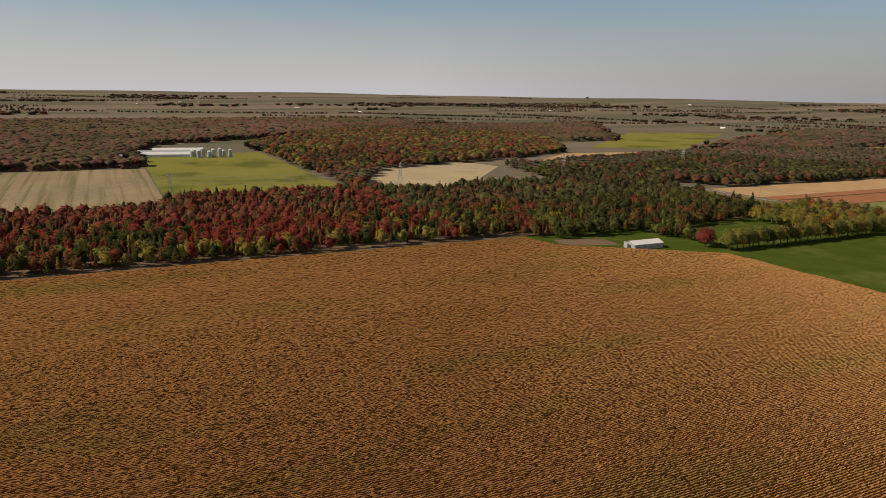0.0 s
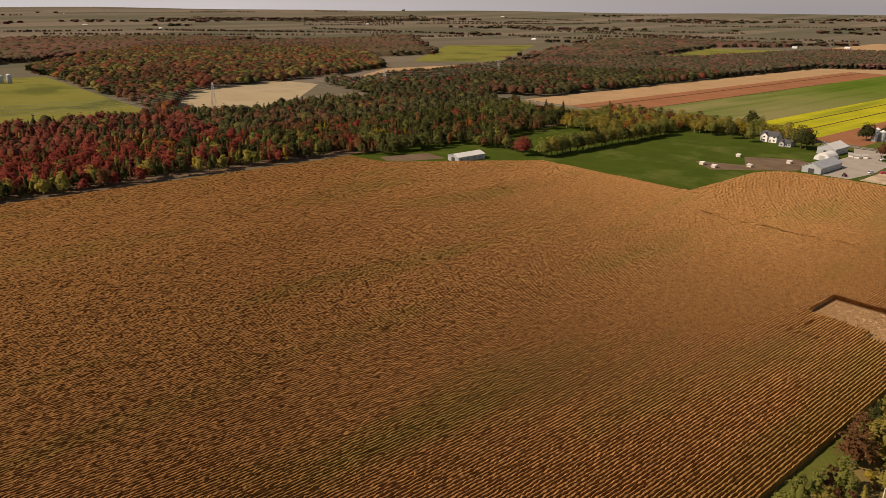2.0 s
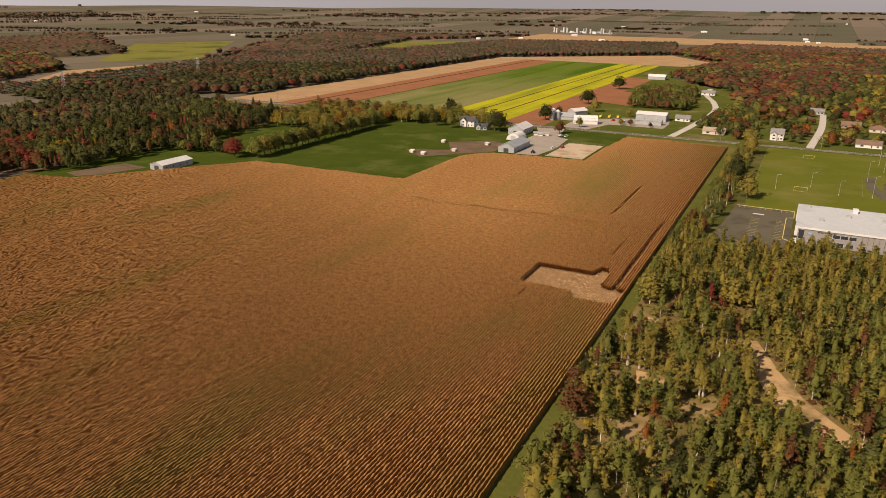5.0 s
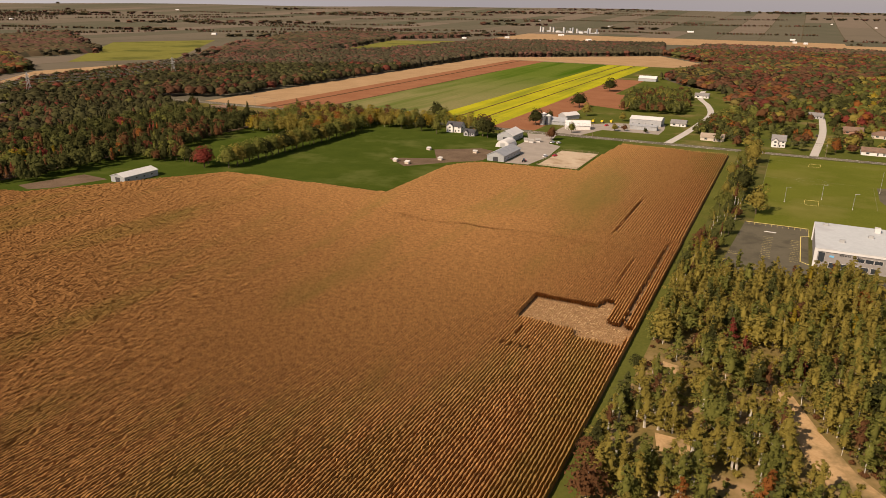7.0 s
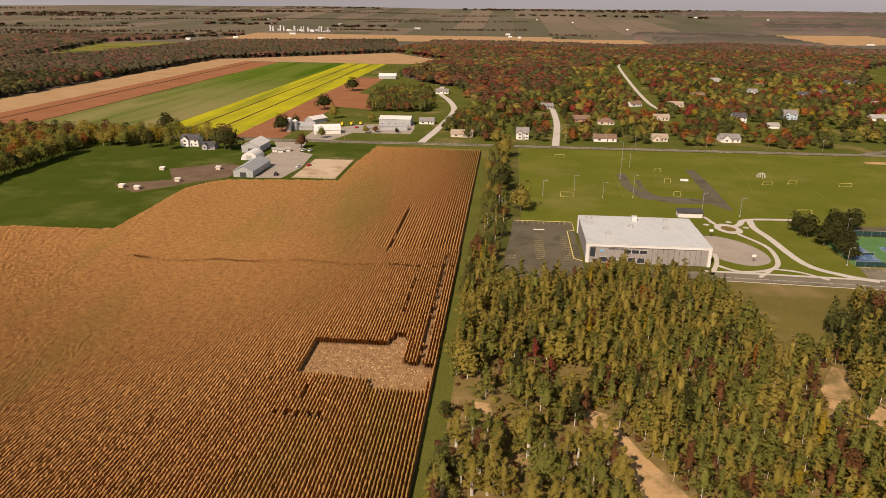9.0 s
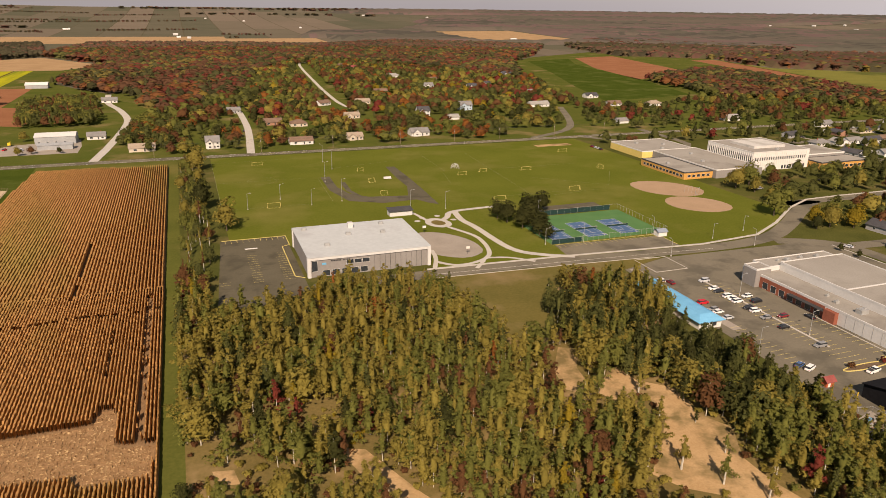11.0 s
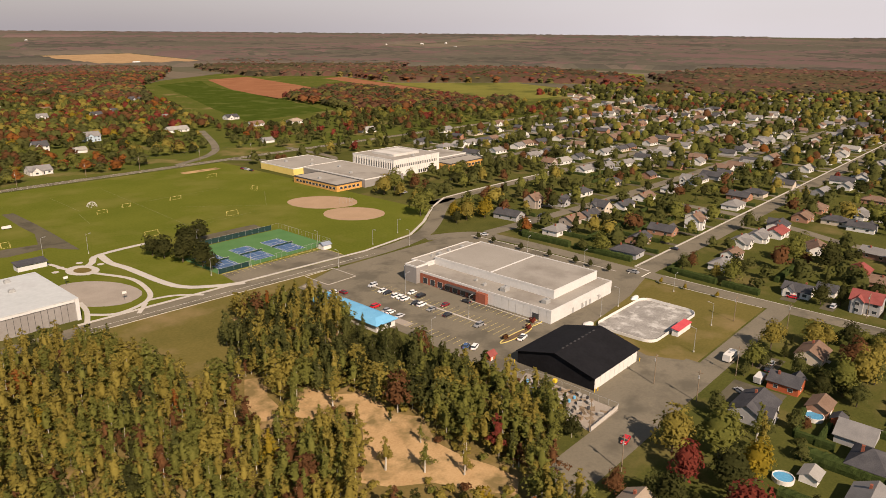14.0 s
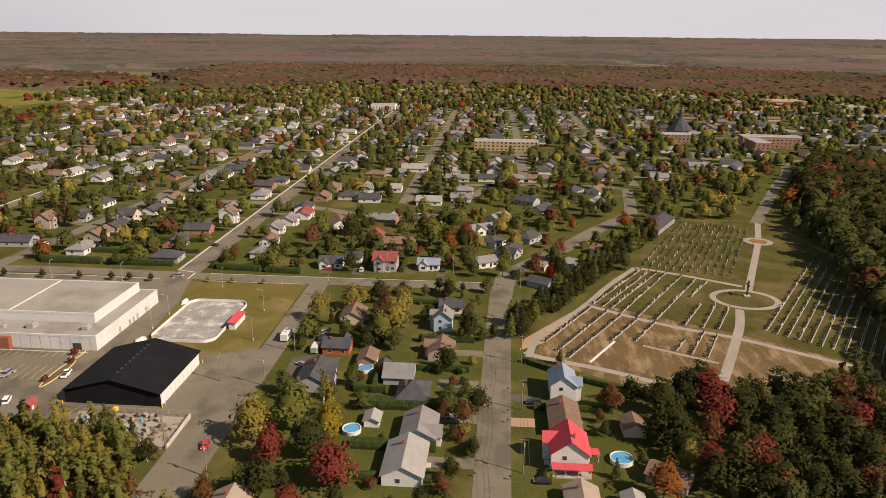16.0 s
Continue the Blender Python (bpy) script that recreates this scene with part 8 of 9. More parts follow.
for x, y, h, tint in ((-420, 489, 12, "red"), (-470, 536, 15, "dark"), (-478, 528, 13, "dark"), (-498, 541, 14, "dark"), (-545, 548, 13, "dark"), (-556, 556, 11, "rust"), (-440, 575, 16, "dark"), (-575, 570, 12, "dark")):
    tree("pine" if tint == "dark" and h > 12 else "broad", x, y, h, tint, "trees round a lone house", 1.1)
house(-522, 553, 20, "cross", 17, 12, "taupe", "brown", "farmhouses")
patch("lane_meadow", [(-347, 362), (-372, 364), (-412, 384), (-418, 466), (-396, 474), (-347, 474)], 0.032, M["meadow"], "green lane between the tree row and the wood", "field")
patch("dry_field_west", [(-420, 512), (-600, 540), (-612, 592), (-420, 592)], 0.031, M["dry_meadow"], "dry grass round a lone house", "field")
X, Y, r = scatter([(-436, 512), (-412, 470), (-352, 492), (-338, 548), (-250, 574), (-225, 590), (-440, 592)], 7.4, 64)
woods("meadow_trees", mix_rows(X, Y, r, (11, 15.5), {"broad": 1}, {"yellow": 1.6, "olive": 4, "rust": 1.6, "orange": 0.4, "green": 2.4, "dark": 0.8}, 0.5), "wood", "yellowing trees behind the meadow", "trees", trunk=True)
for i in range(78):         # conifer belt beside the cemetery
    u = i / 77
    x, y = 214 + 144 * u + hr.uniform(-3, 3), 57 - 80 * u + hr.uniform(-4, 5)
    tree("pine", x, y, hr.uniform(7, 11), ["dark", "green", "dark"][i % 3], "conifer belt beside the cemetery", 1.55)
for y in (290, 280, 262, 245, 230, 222, 212):
    tree("broad", 261, y, 4.5, "dark", "young street trees", 0.9)
for y in (187, 176, 162):
    tree("broad", 262.5, y, 3.2, "yellow", "young street trees", 0.8)
X, Y, r = scatter([(124, 10), (142, 5), (158, 1), (174, -10), (182, -40), (205, -76), (235, -100), (150, -130), (70, -60), (90, 0)], 6.5, 65)
# dark leaf tints carry the shade of this wood too, besides its red trees
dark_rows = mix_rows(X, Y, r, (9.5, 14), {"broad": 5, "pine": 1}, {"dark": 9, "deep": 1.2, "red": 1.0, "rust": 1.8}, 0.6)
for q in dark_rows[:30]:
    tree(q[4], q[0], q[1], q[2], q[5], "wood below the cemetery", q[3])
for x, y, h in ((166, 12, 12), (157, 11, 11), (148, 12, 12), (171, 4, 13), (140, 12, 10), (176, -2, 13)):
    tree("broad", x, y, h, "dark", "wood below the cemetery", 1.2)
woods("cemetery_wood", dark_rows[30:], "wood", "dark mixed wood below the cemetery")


# ---- hedges ----
def hedge(pts, w, h):
    bm = bmesh.new()
    rows = []
    for (xa, ya), (xb, yb) in zip(pts, pts[1:]):
        n = max(2, int(math.hypot(xb - xa, yb - ya) / 0.8))
        d = Vector((xb - xa, yb - ya)).normalized()
        s = Vector((-d.y, d.x))
        rows = []
        for i in range(n + 1):
            c = Vector((xa + (xb - xa) * i / n, ya + (yb - ya) * i / n))
            ring = []
            for u, z in ((-0.5, 0), (-0.52, h * 0.5), (-0.42, h), (0.0, h * 1.04), (0.42, h), (0.52, h * 0.5), (0.5, 0)):
                k = 0.12 * noise.noise((c.x * 0.9 + u * 5, c.y * 0.9, z * 1.3))
                p = c + s * (u * w * (1 + k))
                ring.append(bm.verts.new((p.x, p.y, z * (1 + k))))
            rows.append(ring)
        for a, b in zip(rows, rows[1:]):
            for k in range(6):
                bm.faces.new((a[k], b[k], b[k + 1], a[k + 1]))
        bm.faces.new(rows[0])
        bm.faces.new(rows[-1][::-1])
    return tagged(part("hedge", bm, M["hedge"]), "dense clipped dark green cedar hedge", "hedge", "garden hedges")


for pts, w, h in (([(283, 212), (283, 244)], 2.6, 2.6), ([(283, 247), (283, 276), (296, 283)], 3.2, 3.0), ([(281, 190), (279.5, 169)], 2.6, 2.6), ([(279, 166), (278, 150)], 2.6, 2.6), ([(281, 192), (312, 192)], 2, 2.2),
                  ([(162.5, 101), (162.5, 69)], 4.0, 2.7), ([(141, 99), (141, 76)], 3.0, 2.2), ([(196, 51), (184, 33.5), (169, 2)], 1.6, 1.8), ([(171, 94), (171, 104), (186, 106)], 1.5, 2.2), ([(187, 88), (187, 69)], 1.6, 2.0),
                  ([(210, 88), (210, 68)], 1.5, 2.2), ([(170, 98), (182, 98)], 1.5, 2.2), ([(165, 49), (165, 26)], 1.6, 1.8), ([(300, 150), (326, 150)], 2, 2.4), ([(284, 104), (300, 104)], 1.6, 2), ([(246, 96), (246, 74)], 1.5, 2), ([(300, 232), (300, 262)], 1.6, 2.2), ([(322, 216), (322, 250)], 1.6, 2.2), ([(345, 232), (375, 232)], 1.6, 2.4), ([(300, 246), (340, 246)], 2.2, 2.8), ([(127, 97), (127, 76)], 2.0, 1.8)):
    hedge(pts, w, h)
for x, sy, side, y in lot_sides:       # hedges between the lots
    hedge([(x + side * 3.4, sy + side * 7), (x + side * 3.4, y + side * 9)], 1.3, 1.9)
    if int(x) % 2:
        hedge([(x + side * 3.4, y + side * 13.5), (x - side * 15, y + side * 13.5)], 1.3, 2.1)

# ---- kerbs, pavements and markings ----
def kerb(pts, w, h, material, label, name="kerb", z0=0.0):
    """A raised strip with real edges along pts."""
    bm = bmesh.new()
    rows = []
    for i, p in enumerate(pts):
        a, b = Vector(pts[max(i - 1, 0)]), Vector(pts[min(i + 1, len(pts) - 1)])
        d = (b - a).normalized()
        s = Vector((-d.y, d.x)) * w / 2
        c = Vector(p)
        rows.append([bm.verts.new((*(c + s), z0)), bm.verts.new((*(c + s), h)), bm.verts.new((*(c - s), h)), bm.verts.new((*(c - s), z0))])
    for a, b in zip(rows, rows[1:]):
        for k in range(3):
            bm.faces.new((a[k], a[k + 1], b[k + 1], b[k]))
    bm.faces.new(rows[0][::-1])
    bm.faces.new(rows[-1])
    return tagged(part(name, bm, material), label, "kerb" if "kerb" in name else "pavement", kind="structure")


kerb([(69, 326.6), (135, 323.6), (206, 318.6), (242, 322.5), (267, 336), (298, 357.5), (322, 369), (350, 370.2), (460, 369.6)], 1.6, 0.16, M["concrete"], "pale raised concrete pavement", "pavement_gym_road")
kerb([(69, 316), (135, 312.6), (172, 310)], 0.4, 0.16, M["concrete"], "pale concrete kerb")
kerb([(275, 199), (277, 206.8), (1040, 206.8)], 1.2, 0.15, M["concrete"], "pale raised concrete pavement", "pavement_boulevard")
kerb([(264.6, 298), (266, 255), (264.4, 210)], 0.5, 0.15, M["concrete"], "pale concrete kerb")
kerb([(264, 190), (264, 144)], 0.35, 0.14, M["concrete"], "pale concrete kerb")
kerb([(273.6, 190), (273.6, 66)], 0.35, 0.14, M["concrete"], "pale concrete kerb")
strip("road_line", [(29, 597.7), (900, 597.7)], 0.15, 0.09, M["yellow_line"], "yellow centre line", "marking")
for y in (594.3, 601.2):
    strip("road_line", [(-600, y), (900, y)], 0.14, 0.09, M["paint_line"], "white edge line of the country road", "marking")
strip("road_line", [(69, 320), (135, 316.6), (206, 311.6)], 0.15, 0.09, M["paint_line"], "white edge line of the street", "marking")
for y in (204.5, 197.6):
    strip("crossing_line", [(265.5, y), (274, y)], 0.5, 0.1, M["paint_line"], "white crossing line", "marking")
# store car park
for i in range(26):
    for x0, x1 in ((152.5, 157.3), (168.5, 173.4), (173.8, 178.6)):
        y = 205 + i * 2.75
        if x0 > 160 or y < 240:
            line("stall_line", (x0, y), (x1, y), 0.13, 0.085, M["yellow_line"], "faded yellow parking stall line")
for i in range(12):
    line("stall_line", (184.5, 202 + i * 2.75), (189.6, 202 + i * 2.75), 0.13, 0.085, M["yellow_line"], "faded yellow parking stall line")
kerb([(173.6, 215), (173.6, 279)], 0.8, 0.16, M["concrete"], "pale concrete median of the car park")
kerb(blob_outline(174, 201, 9.5, 1.5) + [blob_outline(174, 201, 9.5, 1.5)[0]], 0.4, 0.2, M["yellow_line"], "yellow-edged planted island kerb")
patch("island_bed", blob_outline(174, 201, 9.2, 1.3), 0.12, M["earth"], "planted island in the car park", "bed")
kerb(rect(161, 293, 177, 309) + [(161, 293)], 0.35, 0.18, M["concrete"], "pale kerb of a car park island")
kerb(blob_outline(188, 202.5, 5, 1.4) + [blob_outline(188, 202.5, 5, 1.4)[0]], 0.35, 0.2, M["yellow_line"], "yellow-edged planted island kerb")
kerb([(189, 236), (189, 200)], 0.4, 0.18, M["concrete"], "pale kerb before the store")
patch("island_grass", rect(152, 236, 156, 300), 0.07, M["gravel"], "pale strip beside the restaurant", "path")
# sports hall car park
for i in range(13):
    for x0, x1 in ((-15.5, -11.0), (-2.2, 2.2), (10.2, 14.4)):
        y = 334 + i * 2.8
        if inside(np.array(x0), np.array(y), [(-18, 300), (18, 318), (18, 392), (-12, 392)]):
            line("stall_line", (x0, y), (x1, y), 0.13, 0.085, M["yellow_line"], "yellow parking stall line")
for i in range(11):
    line("stall_line", (-10 + i * 2.7, 387.5), (-10 + i * 2.7, 391.6), 0.13, 0.085, M["yellow_line"], "yellow parking stall line")
kerb([(-11.5, 392), (18.2, 392), (18.2, 378), (14.6, 376), (14.6, 336), (18.2, 333)], 0.35, 0.18, M["yellow_line"], "yellow-edged kerb of the car park")
kerb([(-2, 377.2), (3.5, 377.2)], 1.0, 0.18, M["white_paint"], "white kerb island of the car park")


# ---- cars ----
PAINT = {
    "white": surface("car_white", (0.62, 0.62, 0.6), (0.7, 0.7, 0.68), 0.5, 3.0, 0.25, spec=0.5), "black": surface("car_black", (0.012, 0.012, 0.014), (0.025, 0.025, 0.028), 0.5, 3.0, 0.25, spec=0.5),
    "red": surface("car_red", (0.4, 0.012, 0.018), (0.5, 0.02, 0.028), 0.5, 3.0, 0.25, spec=0.5), "grey": surface("car_grey", (0.17, 0.17, 0.17), (0.23, 0.23, 0.23), 0.5, 3.0, 0.3, spec=0.5),
    "blue": surface("car_blue", (0.03, 0.07, 0.16), (0.05, 0.1, 0.22), 0.5, 3.0, 0.25, spec=0.5), "silver": surface("car_silver", (0.36, 0.37, 0.38), (0.46, 0.47, 0.48), 0.5, 3.0, 0.3, spec=0.5),
    "wine": surface("car_wine", (0.14, 0.012, 0.015), (0.2, 0.02, 0.025), 0.5, 3.0, 0.25, spec=0.5),
}
CARS = {}


def loft(bm, rings):
    rows = [[bm.verts.new(p) for p in r] for r in rings]
    n = len(rows[0])
    for a, b in zip(rows, rows[1:]):
        for k in range(n):
            bm.faces.new((a[k], a[(k + 1) % n], b[(k + 1) % n], b[k]))
    bm.faces.new(rows[0][::-1])
    bm.faces.new(rows[-1])


def make_car(colour, kind):
    root = new("car" if kind != "pickup" else "pickup_truck")
    L, W = {"suv": (4.7, 1.9), "pickup": (5.6, 1.95)}.get(kind, (4.5, 1.8))
    tall = 0.22 if kind != "sedan" else 0.0
    bm = bmesh.new()
    prof = [(-L / 2, 0.35, 0.55, 0.82), (-L / 2 + 0.25, 0.25, 0.78 + tall, 0.95), (-L * 0.2, 0.22, 0.9 + tall, 1.0), (L * 0.22, 0.22, 0.88 + tall, 1.0), (L / 2 - 0.35, 0.25, 0.74 + tall, 0.95), (L / 2, 0.35, 0.55, 0.8)]
    loft(bm, [[(x, -W / 2 * s, z0), (x, W / 2 * s, z0), (x, W / 2 * s, z1 * 0.8), (x, W / 2 * s * 0.9, z1), (x, -W / 2 * s * 0.9, z1), (x, -W / 2 * s, z1 * 0.8)] for x, z0, z1, s in prof])
    part("body", bm, PAINT[colour], root)
    x0, x1 = {"suv": (-L * 0.47, L * 0.2), "pickup": (-L * 0.08, L * 0.24)}.get(kind, (-L * 0.36, L * 0.18))
    zb, zt = 0.82 + tall, 1.42 + tall * 1.2
    bm = bmesh.new()
    loft(bm, [[(x0, -W * 0.44, zb), (x1 + 0.5, -W * 0.44, zb), (x1 + 0.5, W * 0.44, zb), (x0, W * 0.44, zb)], [(x0 + 0.35, -W * 0.37, zt - 0.06), (x1 - 0.15, -W * 0.37, zt - 0.06), (x1 - 0.15, W * 0.37, zt - 0.06), (x0 + 0.35, W * 0.37, zt - 0.06)]])
    part("window_band", bm, M["glass"], root, "dark tinted windows")
    bm = bmesh.new()
    loft(bm, [[(x0 + 0.3, -W * 0.385, zt - 0.08), (x1 - 0.1, -W * 0.385, zt - 0.08), (x1 - 0.1, W * 0.385, zt - 0.08), (x0 + 0.3, W * 0.385, zt - 0.08)], [(x0 + 0.42, -W * 0.34, zt), (x1 - 0.25, -W * 0.34, zt), (x1 - 0.25, W * 0.34, zt), (x0 + 0.42, W * 0.34, zt)]])
    part("car_roof", bm, PAINT[colour], root)
    if kind == "pickup":
        part("cargo_bed", boxes((-L * 0.46, -W * 0.4, 1.1, -L * 0.1, W * 0.4, 1.13)), M["dark_trim"], root)
    for x in (-L * 0.31, L * 0.31):
        for s in (-1, 1):
            part("wheel", tube(bmesh.new(), (x, s * (W / 2 - 0.2), 0.33), (x, s * (W / 2 + 0.01), 0.33), 0.33, sides=12), M["tyre"], root)
    for s in (-1, 1):
        part("headlight", boxes((L / 2 - 0.12, s * W * 0.3 - 0.18, 0.58, L / 2 + 0.01, s * W * 0.3 + 0.18, 0.7)), M["white_metal"], root)
        part("tail_light", boxes((-L / 2 - 0.01, s * W * 0.32 - 0.15, 0.6, -L / 2 + 0.1, s * W * 0.32 + 0.15, 0.74)), PAINT["red"], root)
    return root


def car(x, y, turn, colour, kind="sedan"):
    key = (colour, kind)
    m = pose(x, y, 0.07, 0, 0, turn)
    if key in CARS:
        return copy_thing(CARS[key], m)
    CARS[key] = make_car(*key)
    CARS[key].matrix_world = m
    word = {"suv": "sport utility car", "pickup": "pickup truck"}.get(kind, "saloon car")
    return tagged(CARS[key], colour + " " + word + " parked on asphalt", "car", "parked cars")


for x, y, turn, colour, kind in (
    (173.2, 277.6, 180, "silver", "suv"), (171.4, 269.6, 180, "white", "sedan"), (171.2, 266.4, 180, "black", "sedan"), (171.2, 261.2, 0, "white", "suv"), (171.4, 258.5, 180, "white", "sedan"), (171.2, 255.8, 0, "white", "suv"), (178.6, 259, 180, "white", "sedan"), (178.4, 253.6, 0, "black", "suv"),
    (170.8, 249.6, 180, "black", "sedan"), (171.2, 246.4, 0, "white", "suv"), (170.6, 240.3, 180, "grey", "sedan"), (177.5, 239.4, 180, "wine", "sedan"), (170.5, 231.8, 0, "black", "sedan"), (171, 216.4, 180, "grey", "suv"), (186.5, 235.7, 90, "black", "sedan"), (157.5, 258.9, 0, "red", "suv"), (157.2, 252.6, 180, "grey", "sedan"), (157.2, 250, 0, "white", "sedan"), (157, 244.6, 0, "silver", "sedan"),
    (172.8, 197.6, 10, "white", "pickup"), (155, 205.2, 20, "white", "suv"), (153.5, 208, 20, "blue", "sedan"), (158.9, 280.5, 90, "wine", "sedan"), (156.5, 283.5, 90, "white", "sedan"), (269.4, 292.8, 110, "silver", "sedan"), (307.2, 291, 170, "white", "suv"), (325.2, 293.5, 170, "black", "suv"), (328.5, 294.2, 170, "grey", "sedan"),
    (285, 551, 90, "wine", "suv"), (285.5, 547, 90, "silver", "sedan"), (285.5, 543, 90, "white", "sedan"), (285.4, 539, 90, "black", "sedan"), (369.9, 404, 0, "black", "sedan"), (385.6, 408.5, 0, "white", "sedan"), (309, 397.3, 0, "black", "sedan"), (313, 397.5, 0, "grey", "suv"), (529.7, 362, 0, "silver", "sedan"),
    (137.3, 137.5, 190, "red", "sedan"), (268, 203.3, 270, "grey", "pickup"), (301.6, 171, 90, "black", "sedan"), (284.3, 138.7, 90, "red", "sedan"), (284.3, 122.7, 0, "silver", "suv"), (288, 84.9, 0, "black", "sedan"), (168, 48.8, 90, "black", "suv"), (158, 75.2, 90, "silver", "sedan"), (129, 48.5, 90, "black", "sedan"),
    (241, 101, 0, "blue", "suv"), (186.5, 124.5, 60, "grey", "sedan"), (208, 123, 0, "black", "suv"), (213, 124, 0, "silver", "sedan"), (316, 205, 90, "black", "sedan"), (25, 702, 90, "black", "sedan"),
):
    car(x, y, turn, colour, kind)
camper = new("camper_trailer")
part("body", boxes((203.6, 134.4, 0.7, 210.2, 136.9, 3.0)), M["white_paint"], camper)
part("window", boxes((205, 134.34, 1.7, 207.5, 134.42, 2.4)), M["glass"], camper)
part("roof_vent", boxes((206, 135.3, 3.0, 206.8, 136.0, 3.25)), M["steel"], camper)
for y in (134.5, 136.8):
    part("wheel", tube(bmesh.new(), (207, y - 0.1, 0.36), (207, y + 0.1, 0.36), 0.36, sides=12), M["tyre"], camper)
part("drawbar", boxes((210.2, 135.55, 0.5, 211.6, 135.75, 0.62)), M["dark_trim"], camper)
tagged(camper, "white camper trailer parked on the lane", "trailer")
trailer = new("cargo_trailer")
part("body", boxes((195.2, 121.4, 0.5, 200.2, 123.8, 2.5)), M["white_metal"], trailer)
part("door", boxes((195.12, 121.7, 0.6, 195.2, 123.5, 2.4)), M["steel"], trailer)
for y in (121.4, 123.8):
    part("wheel", tube(bmesh.new(), (197.5, y - 0.12, 0.33), (197.5, y + 0.12, 0.33), 0.33, sides=12), M["tyre"], trailer)
tagged(trailer, "white box trailer beside a house", "trailer")


# ---- lamps, poles and cables ----
def lamp_post(x, y, h, turn=0, group="lamp posts of the car park"):
    root = new("street_lamp")
    part("pole", tube(bmesh.new(), (0, 0, 0), (0, 0, h), 0.11, 0.06, 8), M["steel"], root)
    part("arm", tube(bmesh.new(), (0, 0, h - 0.1), (1.6, 0, h + 0.2), 0.05, sides=6), M["steel"], root)
    part("lamp_head", boxes((1.5, -0.16, h + 0.12, 2.3, 0.16, h + 0.28)), M["steel"], root)
    part("footing", tube(bmesh.new(), (0, 0, 0), (0, 0, 0.6), 0.28, sides=10), M["concrete"], root)
    root.matrix_world = pose(x, y, 0, 0, 0, turn)
    return tagged(root, "grey steel lamp post with one arm", "street lamp", group)


for x, y, h, turn in ((176.8, 261, 9, 0), (174.6, 224.4, 9, 0), (148, 219.6, 9, 0), (260.5, 257.6, 8, 0), (260.1, 224.7, 8, 0), (211, 187.5, 8, 90), (225, 187.5, 8, 90), (232, 152, 9, 90), (204.6, 147.2, 9, 90), (257, 178.5, 8, 0), (58, 447, 13, 0), (57.4, 495, 13, 0), (67.4, 556, 13, 180), (69, 531, 13, 180), (109, 413.6, 10, 0), (91.4, 422.5, 10, 0), (25, 461, 9, 0), (5.4, 444.5, 9, 0), (40.3, 444.6, 9, 0),
                   (152.5, 339, 9, 90), (192, 339, 9, 90), (133, 341, 8, 0), (152, 386, 9, 270), (216, 324, 8, 270), (240, 330, 8, 270), (180, 308.5, 8, 90), (228, 309, 8, 90), (-17, 552, 11, 0), (-17.6, 455, 11, 0)):
    lamp_post(x, y, h, turn)


def utility_pole(x, y, h=10.5, turn=0):
    root = new("utility_pole")
    part("pole", tube(bmesh.new(), (0, 0, 0), (0, 0, h), 0.16, 0.11, 8), M["wood_pole"], root)
    part("cross_arm", boxes((-1.1, -0.07, h - 0.9, 1.1, 0.07, h - 0.75)), M["wood_pole"], root)
    part("transformer", tube(bmesh.new(), (0, 0.32, h - 2.6), (0, 0.32, h - 1.6), 0.22, sides=10), M["steel"], root)
    root.matrix_world = pose(x, y, 0, 0, 0, turn)
    return tagged(root, "weathered wooden utility pole with a cross arm", "utility pole", "utility poles")


MAIN_POLES = [(96, 53.4), (132.5, 53.2), (164, 52.6), (195.1, 51.8), (232, 52), (268, 50)]
LANE_POLES = [(124, 131.6), (171.6, 132.2), (196.7, 129.7), (248.2, 129.6)]
ROAD_POLES = [(-46, 606), (30, 606), (85, 606), (140, 606), (187, 606), (228, 606), (280, 606), (330, 606)]
FARM_POLES = [(-520, 606), (-420, 606), (-330, 606), (-250, 606), (-150, 606)]
for poles, turn in ((MAIN_POLES, 90), (LANE_POLES, 90), (ROAD_POLES, 90), (FARM_POLES, 90), ([(173.3, 146.8), (134.9, 147.3), (242, 147.2), (282, 80), (281, 110)], 0)):
    for x, y in poles:
        utility_pole(x, y, 10.5, turn)
for poles in (MAIN_POLES, ROAD_POLES, FARM_POLES):
    for (xa, ya), (xb, yb) in zip(poles, poles[1:]):
        for off, z in ((-0.9, 9.8), (0.9, 9.8), (0, 8.0)):
            bm = wire([(xa + (xb - xa) * k / 8, ya + (yb - ya) * k / 8 + off, z - 3.6 * k / 8 * (1 - k / 8)) for k in range(9)], 0.03)
            tagged(part("overhead_cable", bm, M["dark_trim"]), "thin black overhead cable between poles", "cable", "overhead cables")


# ---- gardens and yards ----
def pool(x, y, r):
    root = new("swimming_pool")
    bm = bmesh.new()
    ring = [[bm.verts.new((x + q * math.cos(0.2618 * k), y + q * math.sin(0.2618 * k), z)) for k in range(24)] for q, z in ((r + 0.1, 0), (r + 0.16, 1.25), (r - 0.1, 1.25), (r - 0.1, 0.6))]
    for a, b in zip(ring, ring[1:]):
        for k in range(24):
            bm.faces.new((a[k], a[(k + 1) % 24], b[(k + 1) % 24], b[k]))
    part("rim", bm, M["white_paint"], root, "white pool wall")
    part("water", tube(bmesh.new(), (x, y, 0.5), (x, y, 1.0), r - 0.11, sides=24), M["pool_water"], root, "clear blue water")
    return tagged(root, "round blue garden pool with a white rim", "pool", "garden pools")


for x, y, r in ((185, 103, 2.6), (148, 100, 2.5), (140, 27.5, 2.9), (389, 106, 2.4)):
    pool(x, y, r)


